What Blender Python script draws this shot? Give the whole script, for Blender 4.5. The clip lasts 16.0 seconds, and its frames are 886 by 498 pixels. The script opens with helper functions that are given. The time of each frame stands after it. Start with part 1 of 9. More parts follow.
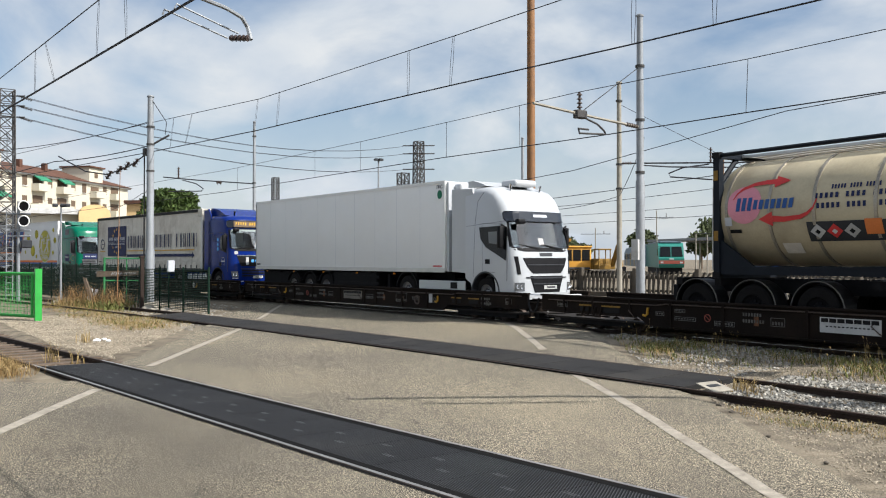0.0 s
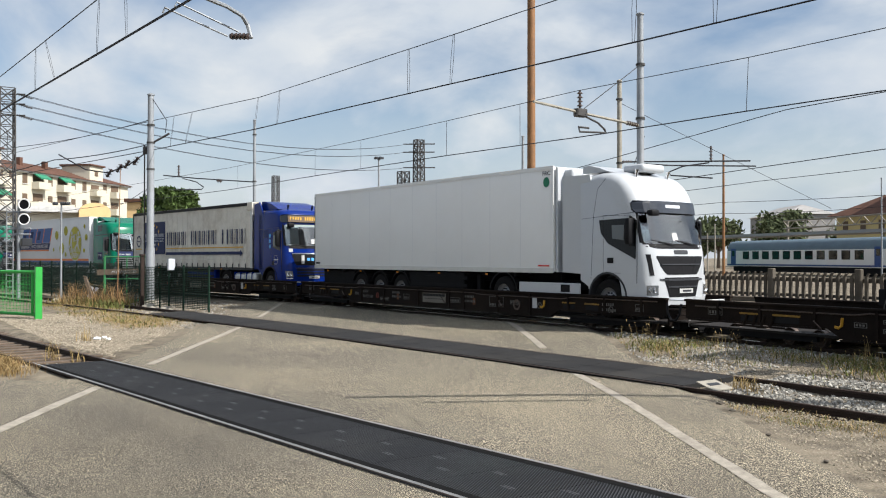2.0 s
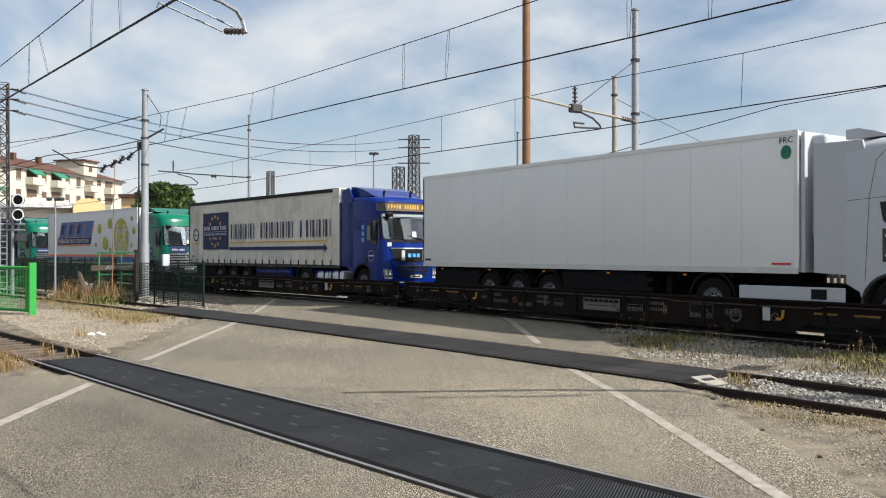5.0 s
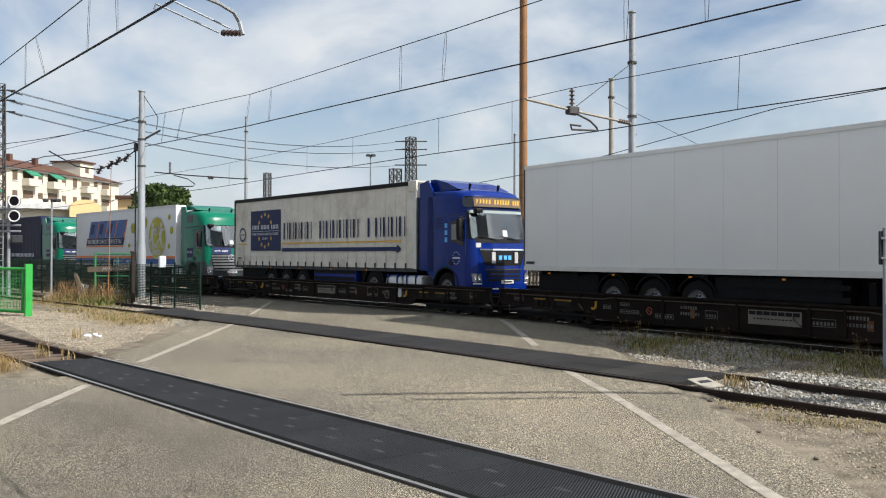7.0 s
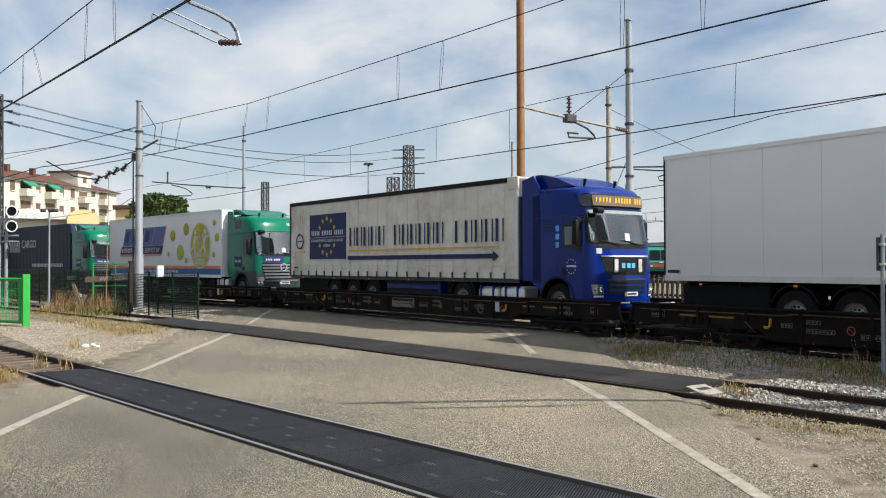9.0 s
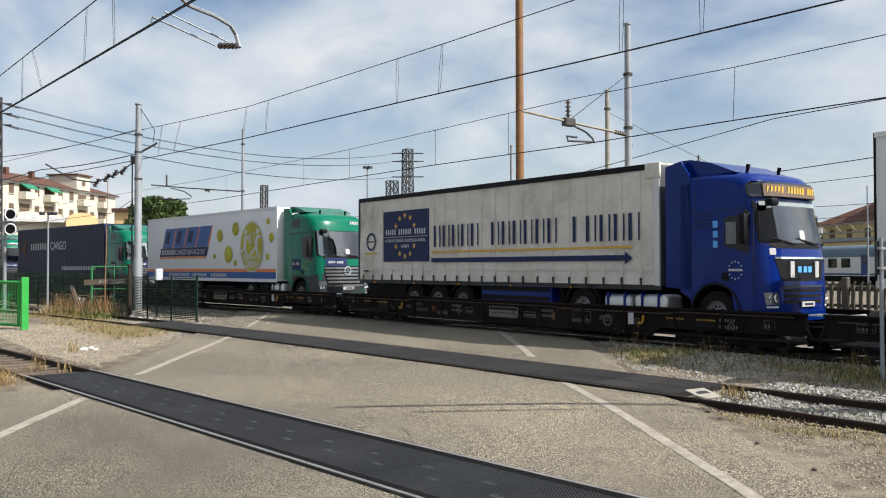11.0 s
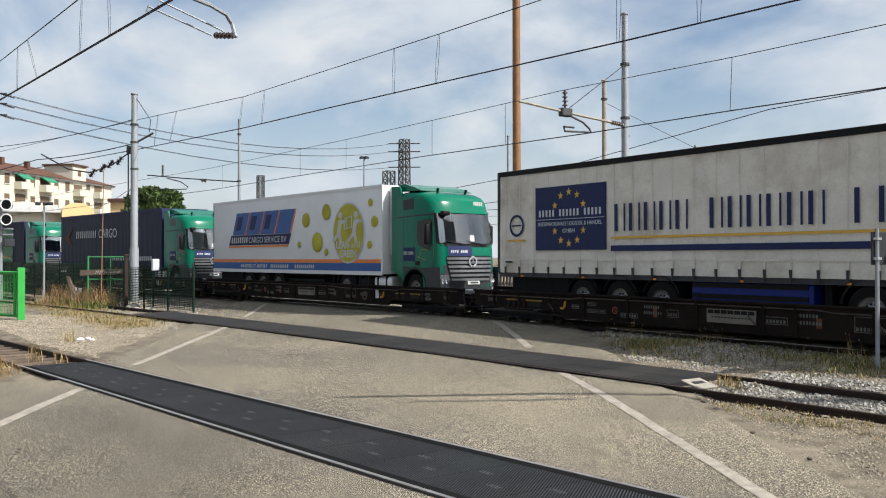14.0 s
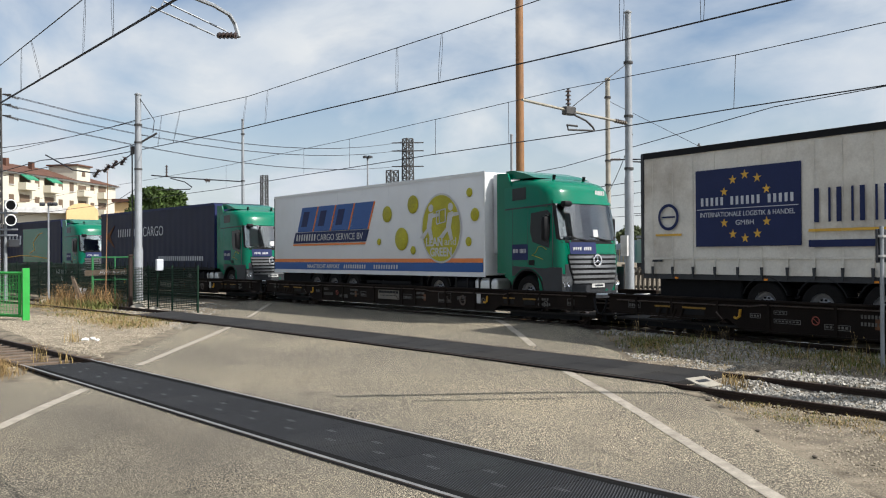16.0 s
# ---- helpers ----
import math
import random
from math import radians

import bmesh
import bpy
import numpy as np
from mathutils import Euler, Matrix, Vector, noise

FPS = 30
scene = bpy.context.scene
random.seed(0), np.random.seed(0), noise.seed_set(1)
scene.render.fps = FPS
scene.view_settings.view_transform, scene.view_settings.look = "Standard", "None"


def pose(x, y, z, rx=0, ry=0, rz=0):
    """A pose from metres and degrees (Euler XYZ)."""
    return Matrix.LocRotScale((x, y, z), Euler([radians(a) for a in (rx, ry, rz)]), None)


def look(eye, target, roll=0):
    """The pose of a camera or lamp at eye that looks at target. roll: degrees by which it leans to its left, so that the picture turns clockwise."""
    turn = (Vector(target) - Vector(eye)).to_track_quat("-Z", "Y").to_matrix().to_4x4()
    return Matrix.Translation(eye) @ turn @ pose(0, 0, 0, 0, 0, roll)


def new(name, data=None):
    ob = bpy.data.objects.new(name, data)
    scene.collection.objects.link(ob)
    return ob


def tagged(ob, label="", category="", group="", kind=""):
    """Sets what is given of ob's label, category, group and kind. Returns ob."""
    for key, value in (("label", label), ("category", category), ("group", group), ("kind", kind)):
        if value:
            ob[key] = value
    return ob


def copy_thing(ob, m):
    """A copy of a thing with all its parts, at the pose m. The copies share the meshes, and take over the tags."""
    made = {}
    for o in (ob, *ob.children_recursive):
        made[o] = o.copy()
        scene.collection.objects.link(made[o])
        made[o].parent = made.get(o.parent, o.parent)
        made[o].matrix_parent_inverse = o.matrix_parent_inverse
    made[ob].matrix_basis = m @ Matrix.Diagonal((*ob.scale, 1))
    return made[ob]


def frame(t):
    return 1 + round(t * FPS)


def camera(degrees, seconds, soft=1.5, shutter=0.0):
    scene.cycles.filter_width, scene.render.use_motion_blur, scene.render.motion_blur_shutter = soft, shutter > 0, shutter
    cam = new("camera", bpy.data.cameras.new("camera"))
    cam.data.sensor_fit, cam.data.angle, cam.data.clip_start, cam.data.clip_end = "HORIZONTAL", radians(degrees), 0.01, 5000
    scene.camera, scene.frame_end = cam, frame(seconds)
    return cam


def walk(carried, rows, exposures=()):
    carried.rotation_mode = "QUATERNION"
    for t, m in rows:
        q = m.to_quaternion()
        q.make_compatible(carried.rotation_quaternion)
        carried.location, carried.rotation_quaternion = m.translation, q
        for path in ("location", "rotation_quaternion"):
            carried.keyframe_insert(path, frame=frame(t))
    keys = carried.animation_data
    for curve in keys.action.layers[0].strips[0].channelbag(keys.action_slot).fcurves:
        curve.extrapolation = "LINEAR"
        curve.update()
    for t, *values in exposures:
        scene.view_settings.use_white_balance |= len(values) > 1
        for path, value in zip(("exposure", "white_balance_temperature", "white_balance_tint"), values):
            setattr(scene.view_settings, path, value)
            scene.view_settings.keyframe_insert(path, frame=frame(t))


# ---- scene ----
cam = camera(53.66, 16.0, soft=1.1)
EYE = (0.0, 0.0, 2.1)
TURNS = [(0, 90.690, -0.001, 55.990), (0.5, 90.636, 0.002, 55.938), (1, 90.690, 0.121, 55.887), (1.5, 90.728, 0.096, 55.936), (2, 90.587, -0.030, 56.003), (2.5, 90.440, -0.106, 56.014), (3, 90.342, -0.165, 55.891), (3.5, 90.279, -0.111, 55.703), (4, 90.220, -0.035, 55.742), (6.5, 90.449, -0.024, 55.541), (7, 90.423, -0.101, 55.474), (7.5, 90.512, -0.034, 55.435), (8, 90.653, 0.018, 55.385), (8.5, 90.835, 0.099, 55.350), (9, 90.961, 0.177, 55.350), (11.5, 91.215, 0.137, 55.245), (12, 91.106, 0.228, 55.162), (12.5, 90.926, 0.132, 55.102), (13, 90.734, 0.052, 55.050), (13.5, 90.631, 0.044, 55.027), (14, 90.556, 0.107, 55.066), (14.5, 90.568, 0.175, 55.123), (15, 90.684, 0.212, 55.124), (15.5, 90.613, 0.334, 55.201), (16, 90.496, 0.308, 55.314)]
walk(cam, [(t, pose(*EYE, rx, ry, rz)) for t, rx, ry, rz in TURNS])
scene.view_settings.exposure = 1.0

# ---- world and sun ----
SUN = Vector((0.87, 0.55, 1.0)).normalized()
world = bpy.data.worlds.new("sky")
scene.world = world
world.use_nodes = True
wn, wl = world.node_tree.nodes, world.node_tree.links
wn.clear()
w_out = wn.new("ShaderNodeOutputWorld")
w_sky = wn.new("ShaderNodeTexSky")
w_sky.sky_type, w_sky.sun_disc = "NISHITA", False
w_sky.sun_elevation = math.asin(SUN.z)
w_sky.sun_rotation = math.atan2(SUN.x, SUN.y)
w_sky.air_density, w_sky.dust_density, w_sky.ozone_density = 1.0, 1.5, 1.5
w_bg = wn.new("ShaderNodeBackground")
w_bg.inputs["Strength"].default_value = 0.065
w_cl = wn.new("ShaderNodeBackground")
w_tc = wn.new("ShaderNodeTexCoord")
w_sep = wn.new("ShaderNodeSeparateXYZ")
w_add = wn.new("ShaderNodeMath")
w_add.operation = "ADD"
w_add.inputs[1].default_value = 0.42
w_dx, w_dy = wn.new("ShaderNodeMath"), wn.new("ShaderNodeMath")
w_dx.operation = w_dy.operation = "DIVIDE"
w_com = wn.new("ShaderNodeCombineXYZ")
w_noise = wn.new("ShaderNodeTexNoise")
w_noise.inputs["Scale"].default_value = 2.3
w_noise.inputs["Detail"].default_value = 9.0
w_noise.inputs["Roughness"].default_value = 0.52
w_noise.inputs["Distortion"].default_value = 0.35
w_ramp = wn.new("ShaderNodeValToRGB")
w_ramp.color_ramp.elements[0].position, w_ramp.color_ramp.elements[1].position = 0.40, 0.60
w_ramp.color_ramp.elements[0].color = (0.06, 0.06, 0.06, 1)
w_ramp.color_ramp.elements[1].color = (1, 1, 1, 1)
w_n2 = wn.new("ShaderNodeTexNoise")
w_n2.inputs["Scale"].default_value = 3.2
w_n2.inputs["Detail"].default_value = 8.0
w_col = wn.new("ShaderNodeValToRGB")
w_col.color_ramp.elements[0].position, w_col.color_ramp.elements[1].position = 0.34, 0.66
w_col.color_ramp.elements[0].color = (0.64, 0.74, 0.87, 1)
w_col.color_ramp.elements[1].color = (0.95, 0.98, 1.0, 1)
# cloud glows more strongly round the sun
w_dot = wn.new("ShaderNodeVectorMath")
w_dot.operation = "DOT_PRODUCT"
w_dot.inputs[1].default_value = SUN
w_glow = wn.new("ShaderNodeMapRange")
w_glow.interpolation_type = "SMOOTHSTEP"
w_glow.inputs["From Min"].default_value, w_glow.inputs["From Max"].default_value = 0.50, 1.0
w_glow.inputs["To Min"].default_value, w_glow.inputs["To Max"].default_value = 0.43, 1.7
wl.new(w_tc.outputs["Generated"], w_dot.inputs[0])
wl.new(w_dot.outputs["Value"], w_glow.inputs["Value"])
wl.new(w_glow.outputs[0], w_cl.inputs["Strength"])
w_mix = wn.new("ShaderNodeMixShader")
wl.new(w_tc.outputs["Generated"], w_sep.inputs[0])
wl.new(w_sep.outputs["Z"], w_add.inputs[0])
for k, d in (("X", w_dx), ("Y", w_dy)):
    wl.new(w_sep.outputs[k], d.inputs[0])
    wl.new(w_add.outputs[0], d.inputs[1])
wl.new(w_dx.outputs[0], w_com.inputs["X"])
wl.new(w_dy.outputs[0], w_com.inputs["Y"])
wl.new(w_com.outputs[0], w_noise.inputs["Vector"])
wl.new(w_com.outputs[0], w_n2.inputs["Vector"])
wl.new(w_noise.outputs["Fac"], w_ramp.inputs[0])
wl.new(w_n2.outputs["Fac"], w_col.inputs[0])
wl.new(w_sky.outputs[0], w_bg.inputs["Color"])
wl.new(w_col.outputs[0], w_cl.inputs["Color"])
# thin haze thickens the cloud towards the horizon
w_hz = wn.new("ShaderNodeMapRange")
w_hz.inputs["From Min"].default_value, w_hz.inputs["From Max"].default_value = 0.02, 0.20
w_hz.inputs["To Min"].default_value, w_hz.inputs["To Max"].default_value = 0.85, 0.0
w_max = wn.new("ShaderNodeMath")
w_max.operation = "MAXIMUM"
wl.new(w_sep.outputs["Z"], w_hz.inputs["Value"])
wl.new(w_ramp.outputs[0], w_max.inputs[0])
wl.new(w_hz.outputs[0], w_max.inputs[1])
wl.new(w_max.outputs[0], w_mix.inputs[0])
wl.new(w_bg.outputs[0], w_mix.inputs[1])
wl.new(w_cl.outputs[0], w_mix.inputs[2])
wl.new(w_mix.outputs[0], w_out.inputs[0])
sun_data = bpy.data.lights.new("sun", "SUN")
sun_data.energy, sun_data.angle, sun_data.color = 3.8, radians(0.5), (1.0, 0.965, 0.91)
sun = new("sun", sun_data)
sun.matrix_world = look((0, 0, 60), Vector((0, 0, 60)) - SUN)


# ---- materials ----
def mat(name, color, rough=0.6, metal=0.0, var=0.15, scale=6.0, fine=60.0, bump=0.15, depth=0.01, coat=0.0, random=0.0, dirt=None, dirt_amt=0.0, spec=0.35):
    """Two scales of colour variation and a fine relief, in metres of object space."""
    m = bpy.data.materials.new(name)
    m.use_nodes = True
    n, l = m.node_tree.nodes, m.node_tree.links
    b = n["Principled BSDF"]
    b.inputs["Roughness"].default_value = rough
    b.inputs["Metallic"].default_value = metal
    b.inputs["Specular IOR Level"].default_value = spec
    b.inputs["Coat Weight"].default_value = coat
    b.inputs["Coat Roughness"].default_value = 0.06
    tc = n.new("ShaderNodeTexCoord")
    a, c = n.new("ShaderNodeTexNoise"), n.new("ShaderNodeTexNoise")
    a.inputs["Scale"].default_value, c.inputs["Scale"].default_value = scale, fine
    a.inputs["Detail"].default_value, c.inputs["Detail"].default_value = 6, 3
    l.new(tc.outputs["Object"], a.inputs["Vector"])
    l.new(tc.outputs["Object"], c.inputs["Vector"])
    ramp = n.new("ShaderNodeValToRGB")
    ramp.color_ramp.elements[0].position, ramp.color_ramp.elements[1].position = 0.3, 0.7
    lo, hi = [max(0, v * (1 - var)) for v in color], [min(1, v * (1 + var)) for v in color]
    ramp.color_ramp.elements[0].color, ramp.color_ramp.elements[1].color = (*lo, 1), (*hi, 1)
    mix = n.new("ShaderNodeMath")
    mix.operation = "MULTIPLY_ADD"
    mix.inputs[1].default_value = 0.45
    l.new(c.outputs["Fac"], mix.inputs[0])
    sc = n.new("ShaderNodeMath")
    sc.operation = "MULTIPLY"
    sc.inputs[1].default_value = 0.55
    l.new(a.outputs["Fac"], sc.inputs[0])
    l.new(sc.outputs[0], mix.inputs[2])
    l.new(mix.outputs[0], ramp.inputs[0])
    out = ramp.outputs[0]
    if dirt:
        dn = n.new("ShaderNodeTexNoise")
        dn.inputs["Scale"].default_value, dn.inputs["Detail"].default_value, dn.inputs["Roughness"].default_value = scale * 0.4, 10, 0.7
        l.new(tc.outputs["Object"], dn.inputs["Vector"])
        dr = n.new("ShaderNodeValToRGB")
        dr.color_ramp.elements[0].position, dr.color_ramp.elements[1].position = 0.48, 0.72
        dr.color_ramp.elements[1].color = (dirt_amt,) * 3 + (1,)
        l.new(dn.outputs["Fac"], dr.inputs[0])
        dm = n.new("ShaderNodeMix")
        dm.data_type = "RGBA"
        dm.inputs["B"].default_value = (*dirt, 1)
        l.new(dr.outputs[0], dm.inputs["Factor"])
        l.new(out, dm.inputs["A"])
        out = dm.outputs["Result"]
    if random:
        oi = n.new("ShaderNodeObjectInfo")
        hs = n.new("ShaderNodeHueSaturation")
        mr = n.new("ShaderNodeMapRange")
        mr.inputs["To Min"].default_value, mr.inputs["To Max"].default_value = 1 - random, 1 + random
        l.new(oi.outputs["Random"], mr.inputs["Value"])
        l.new(mr.outputs[0], hs.inputs["Value"])
        l.new(out, hs.inputs["Color"])
        out = hs.outputs[0]
    l.new(out, b.inputs["Base Color"])
    if bump:
        bp = n.new("ShaderNodeBump")
        bp.inputs["Strength"].default_value, bp.inputs["Distance"].default_value = bump, depth
        l.new(c.outputs["Fac"], bp.inputs["Height"])
        l.new(bp.outputs[0], b.inputs["Normal"])
    return m


def island(m, amount):
    """Adds a change of brightness from loose piece to loose piece."""
    n, l = m.node_tree.nodes, m.node_tree.links
    b = n["Principled BSDF"]
    src = b.inputs["Base Color"].links[0].from_socket
    g, hs, mr = n.new("ShaderNodeNewGeometry"), n.new("ShaderNodeHueSaturation"), n.new("ShaderNodeMapRange")
    mr.inputs["To Min"].default_value, mr.inputs["To Max"].default_value = 1 - amount, 1 + amount
    l.new(g.outputs["Random Per Island"], mr.inputs["Value"])
    l.new(mr.outputs[0], hs.inputs["Value"])
    l.new(src, hs.inputs["Color"])
    l.new(hs.outputs[0], b.inputs["Base Color"])
    return m


def glass_mat(name, tint, alpha):
    """Glazing: a glossy pane that lets part of the light through."""
    m = bpy.data.materials.new(name)
    m.use_nodes = True
    b = m.node_tree.nodes["Principled BSDF"]
    b.inputs["Base Color"].default_value = (*tint, 1)
    b.inputs["Roughness"].default_value = 0.04
    b.inputs["Alpha"].default_value = alpha
    b.inputs["Specular IOR Level"].default_value = 0.5
    return m


def windscreen_glass():
    """A clear, faintly green pane that mirrors the sky more at a slant."""
    m = bpy.data.materials.new("windscreen_glass")
    m.use_nodes = True
    n, l = m.node_tree.nodes, m.node_tree.links
    n.clear()
    out, mix, fr = n.new("ShaderNodeOutputMaterial"), n.new("ShaderNodeMixShader"), n.new("ShaderNodeFresnel")
    tr, gl = n.new("ShaderNodeBsdfTransparent"), n.new("ShaderNodeBsdfGlossy")
    tr.inputs["Color"].default_value = (0.80, 0.88, 0.87, 1)
    gl.inputs["Roughness"].default_value = 0.02
    fr.inputs["IOR"].default_value = 2.1
    l.new(fr.outputs[0], mix.inputs[0])
    l.new(tr.outputs[0], mix.inputs[1])
    l.new(gl.outputs[0], mix.inputs[2])
    l.new(mix.outputs[0], out.inputs[0])
    return m


def asphalt():
    """Worn asphalt: pale stone specks in dark binder, tyre-polished tracks and large patches."""
    m = bpy.data.materials.new("asphalt")
    m.use_nodes = True
    n, l = m.node_tree.nodes, m.node_tree.links
    b = n["Principled BSDF"]
    b.inputs["Roughness"].default_value, b.inputs["Specular IOR Level"].default_value = 0.9, 0.2
    tc = n.new("ShaderNodeTexCoord")

    def noise_at(scale, detail, rough):
        t = n.new("ShaderNodeTexNoise")
        t.inputs["Scale"].default_value, t.inputs["Detail"].default_value, t.inputs["Roughness"].default_value = scale, detail, rough
        l.new(tc.outputs["Object"], t.inputs["Vector"])
        return t.outputs["Fac"]

    def ramp(src, stops):
        r = n.new("ShaderNodeValToRGB")
        while len(r.color_ramp.elements) < len(stops):
            r.color_ramp.elements.new(0.5)
        for e, (p, c) in zip(r.color_ramp.elements, stops):
            e.position, e.color = p, (*c, 1)
        l.new(src, r.inputs[0])
        return r.outputs[0]

    def times(a, c):
        x = n.new("ShaderNodeMix")
        x.data_type, x.blend_type = "RGBA", "MULTIPLY"
        x.inputs["Factor"].default_value = 1.0
        l.new(a, x.inputs["A"])
        l.new(c, x.inputs["B"])
        return x.outputs["Result"]

    fine = noise_at(92, 2, 0.75)
    grit = ramp(noise_at(46, 3, 0.7), ((0.38, (0.34, 0.34, 0.36)), (0.50, (0.92, 0.92, 0.92)), (0.62, (2.0, 1.95, 1.85))))
    specks = ramp(fine, ((0.36, (0.016, 0.0145, 0.012)), (0.50, (0.080, 0.0735, 0.061)), (0.64, (0.31, 0.285, 0.235))))
    patches = ramp(noise_at(0.22, 5, 0.6), ((0.35, (0.76, 0.76, 0.77)), (0.52, (1.0, 0.99, 0.97)), (0.68, (1.2, 1.17, 1.10))))
    stains = ramp(noise_at(1.6, 8, 0.75), ((0.40, (1.06, 1.06, 1.05)), (0.56, (1.0, 1.0, 1.0)), (0.74, (0.70, 0.70, 0.71))))
    mottle = ramp(noise_at(11, 5, 0.75), ((0.36, (0.74, 0.74, 0.75)), (0.50, (1.0, 1.0, 1.0)), (0.66, (1.22, 1.21, 1.18))))

    def spot(x, y, rx, ry, turn, centre, rim):
        """One large patch, toned towards its centre, with a ragged rim."""
        mp, g, wob, add = n.new("ShaderNodeMapping"), n.new("ShaderNodeTexGradient"), n.new("ShaderNodeTexNoise"), n.new("ShaderNodeMath")
        mp.vector_type, g.gradient_type = "TEXTURE", "SPHERICAL"
        mp.inputs["Location"].default_value, mp.inputs["Rotation"].default_value, mp.inputs["Scale"].default_value = (x, y, 0), (0, 0, radians(turn)), (rx, ry, 8)
        wob.inputs["Scale"].default_value, wob.inputs["Detail"].default_value = 1.3, 6
        add.operation, add.inputs[1].default_value = "MULTIPLY_ADD", 0.5
        l.new(tc.outputs["Object"], mp.inputs[0])
        l.new(mp.outputs[0], g.inputs[0])
        l.new(tc.outputs["Object"], wob.inputs["Vector"])
        l.new(wob.outputs["Fac"], add.inputs[0])
        l.new(g.outputs["Fac"], add.inputs[2])
        return ramp(add.outputs[0], ((0.25, rim), (0.85, centre)))

    dark_spot = spot(-9.2, 2.4, 4.6, 2.2, -6, (0.74, 0.74, 0.75), (1.0, 1.0, 1.0))
    pale_spot = spot(-6.6, 8.2, 6.5, 3.2, -32, (1.20, 1.16, 1.09), (0.97, 0.95, 0.915))
    l.new(times(times(times(times(times(times(specks, grit), mottle), patches), stains), dark_spot), pale_spot), b.inputs["Base Color"])
    bp = n.new("ShaderNodeBump")
    bp.inputs["Strength"].default_value, bp.inputs["Distance"].default_value = 0.8, 0.012
    l.new(fine, bp.inputs["Height"])
    l.new(bp.outputs[0], b.inputs["Normal"])
    return m


M = {}
M["asphalt"] = asphalt()
M["soil"] = mat("gravel_soil", (0.160, 0.135, 0.101), 0.95, 0, 0.75, 2.2, 40, 0.9, 0.03, dirt=(0.078, 0.065, 0.048), dirt_amt=0.8, spec=0.15)
M["line"] = mat("worn_white_paint", (0.27, 0.243, 0.20), 0.8, 0, 0.4, 7, 45, 0.3, 0.004, dirt=(0.15, 0.13, 0.105), dirt_amt=0.8, spec=0.2)
M["rubber"] = mat("black_rubber", (0.021, 0.0205, 0.0205), 0.75, 0, 0.4, 1.5, 60, 0.3, 0.004, dirt=(0.04, 0.036, 0.031), dirt_amt=0.7, random=0.12, spec=0.15)
M["rail"] = mat("rusty_rail", (0.030, 0.020, 0.016), 0.75, 0.1, 0.3, 5, 60, 0.3, 0.004, spec=0.2)
M["railtop"] = mat("dulled_rail_head", (0.20, 0.195, 0.19), 0.45, 0.4, 0.35, 3, 40, 0.1, 0.002)
M["railshine"] = mat("polished_rail_head", (0.72, 0.71, 0.70), 0.14, 1.0, 0.08, 2, 20, 0.0)
M["stone"] = island(mat("ballast_stone", (0.245, 0.232, 0.205), 0.9, 0, 0.25, 12, 80, 0.4, 0.004, spec=0.15), 0.45)
M["sand"] = island(mat("sandy_gravel", (0.29, 0.25, 0.19), 0.95, 0, 0.2, 12, 80, 0.4, 0.004, spec=0.1), 0.35)
M["brownweed"] = island(mat("brown_dry_weed", (0.20, 0.125, 0.058), 0.85, 0, 0.2, 5, 30, 0.0, spec=0.1), 0.5)
M["sleeper"] = mat("timber_sleeper", (0.085, 0.063, 0.046), 0.9, 0, 0.35, 4, 40, 0.6, 0.01, random=0.2)
M["straw"] = island(mat("dry_grass", (0.27, 0.195, 0.088), 0.85, 0, 0.2, 5, 30, 0.0, spec=0.1), 0.45)
M["grass"] = island(mat("green_weeds", (0.105, 0.112, 0.035), 0.8, 0, 0.25, 5, 30, 0.0, spec=0.1), 0.45)
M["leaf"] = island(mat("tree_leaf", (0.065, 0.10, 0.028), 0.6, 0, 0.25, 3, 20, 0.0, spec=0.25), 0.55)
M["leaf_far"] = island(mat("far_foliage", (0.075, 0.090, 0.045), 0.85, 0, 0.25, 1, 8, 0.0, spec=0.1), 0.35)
M["bark"] = mat("bark", (0.12, 0.09, 0.065), 0.9, 0, 0.3, 6, 30, 0.6, 0.02)
M["concrete"] = mat("weathered_concrete", (0.27, 0.25, 0.21), 0.9, 0, 0.22, 3, 45, 0.4, 0.006, dirt=(0.12, 0.105, 0.085), dirt_amt=0.6, spec=0.15)
M["fence_conc"] = mat("concrete_picket", (0.085, 0.074, 0.060), 0.9, 0, 0.25, 3, 45, 0.4, 0.006, dirt=(0.045, 0.038, 0.031), dirt_amt=0.75, random=0.2, spec=0.1)
M["pole"] = mat("galvanised_mast", (0.235, 0.25, 0.265), 0.6, 0.2, 0.18, 2, 30, 0.15, 0.003, dirt=(0.13, 0.125, 0.12), dirt_amt=0.6)
M["brownpole"] = mat("rusty_mast", (0.20, 0.096, 0.036), 0.65, 0.0, 0.25, 2, 25, 0.2, 0.004, dirt=(0.075, 0.043, 0.028), dirt_amt=0.8)
M["lattice"] = mat("lattice_steel", (0.055, 0.053, 0.052), 0.7, 0.1, 0.2, 2, 20, 0.1, spec=0.2)
M["wire"] = mat("overhead_wire", (0.022, 0.022, 0.025), 0.6, 0.0, 0.1, 2, 20, 0.0, spec=0.2)
M["insul"] = mat("brown_insulator", (0.05, 0.035, 0.03), 0.3, 0, 0.2, 8, 30, 0.0)
M["wagon"] = mat("grimy_wagon_steel", (0.011, 0.0082, 0.0068), 0.75, 0.0, 0.5, 1.6, 30, 0.3, 0.006, dirt=(0.026, 0.018, 0.0135), dirt_amt=0.7, spec=0.06)
M["deck"] = mat("wagon_deck", (0.02, 0.018, 0.017), 0.85, 0.0, 0.3, 2, 30, 0.3, 0.006, spec=0.15)
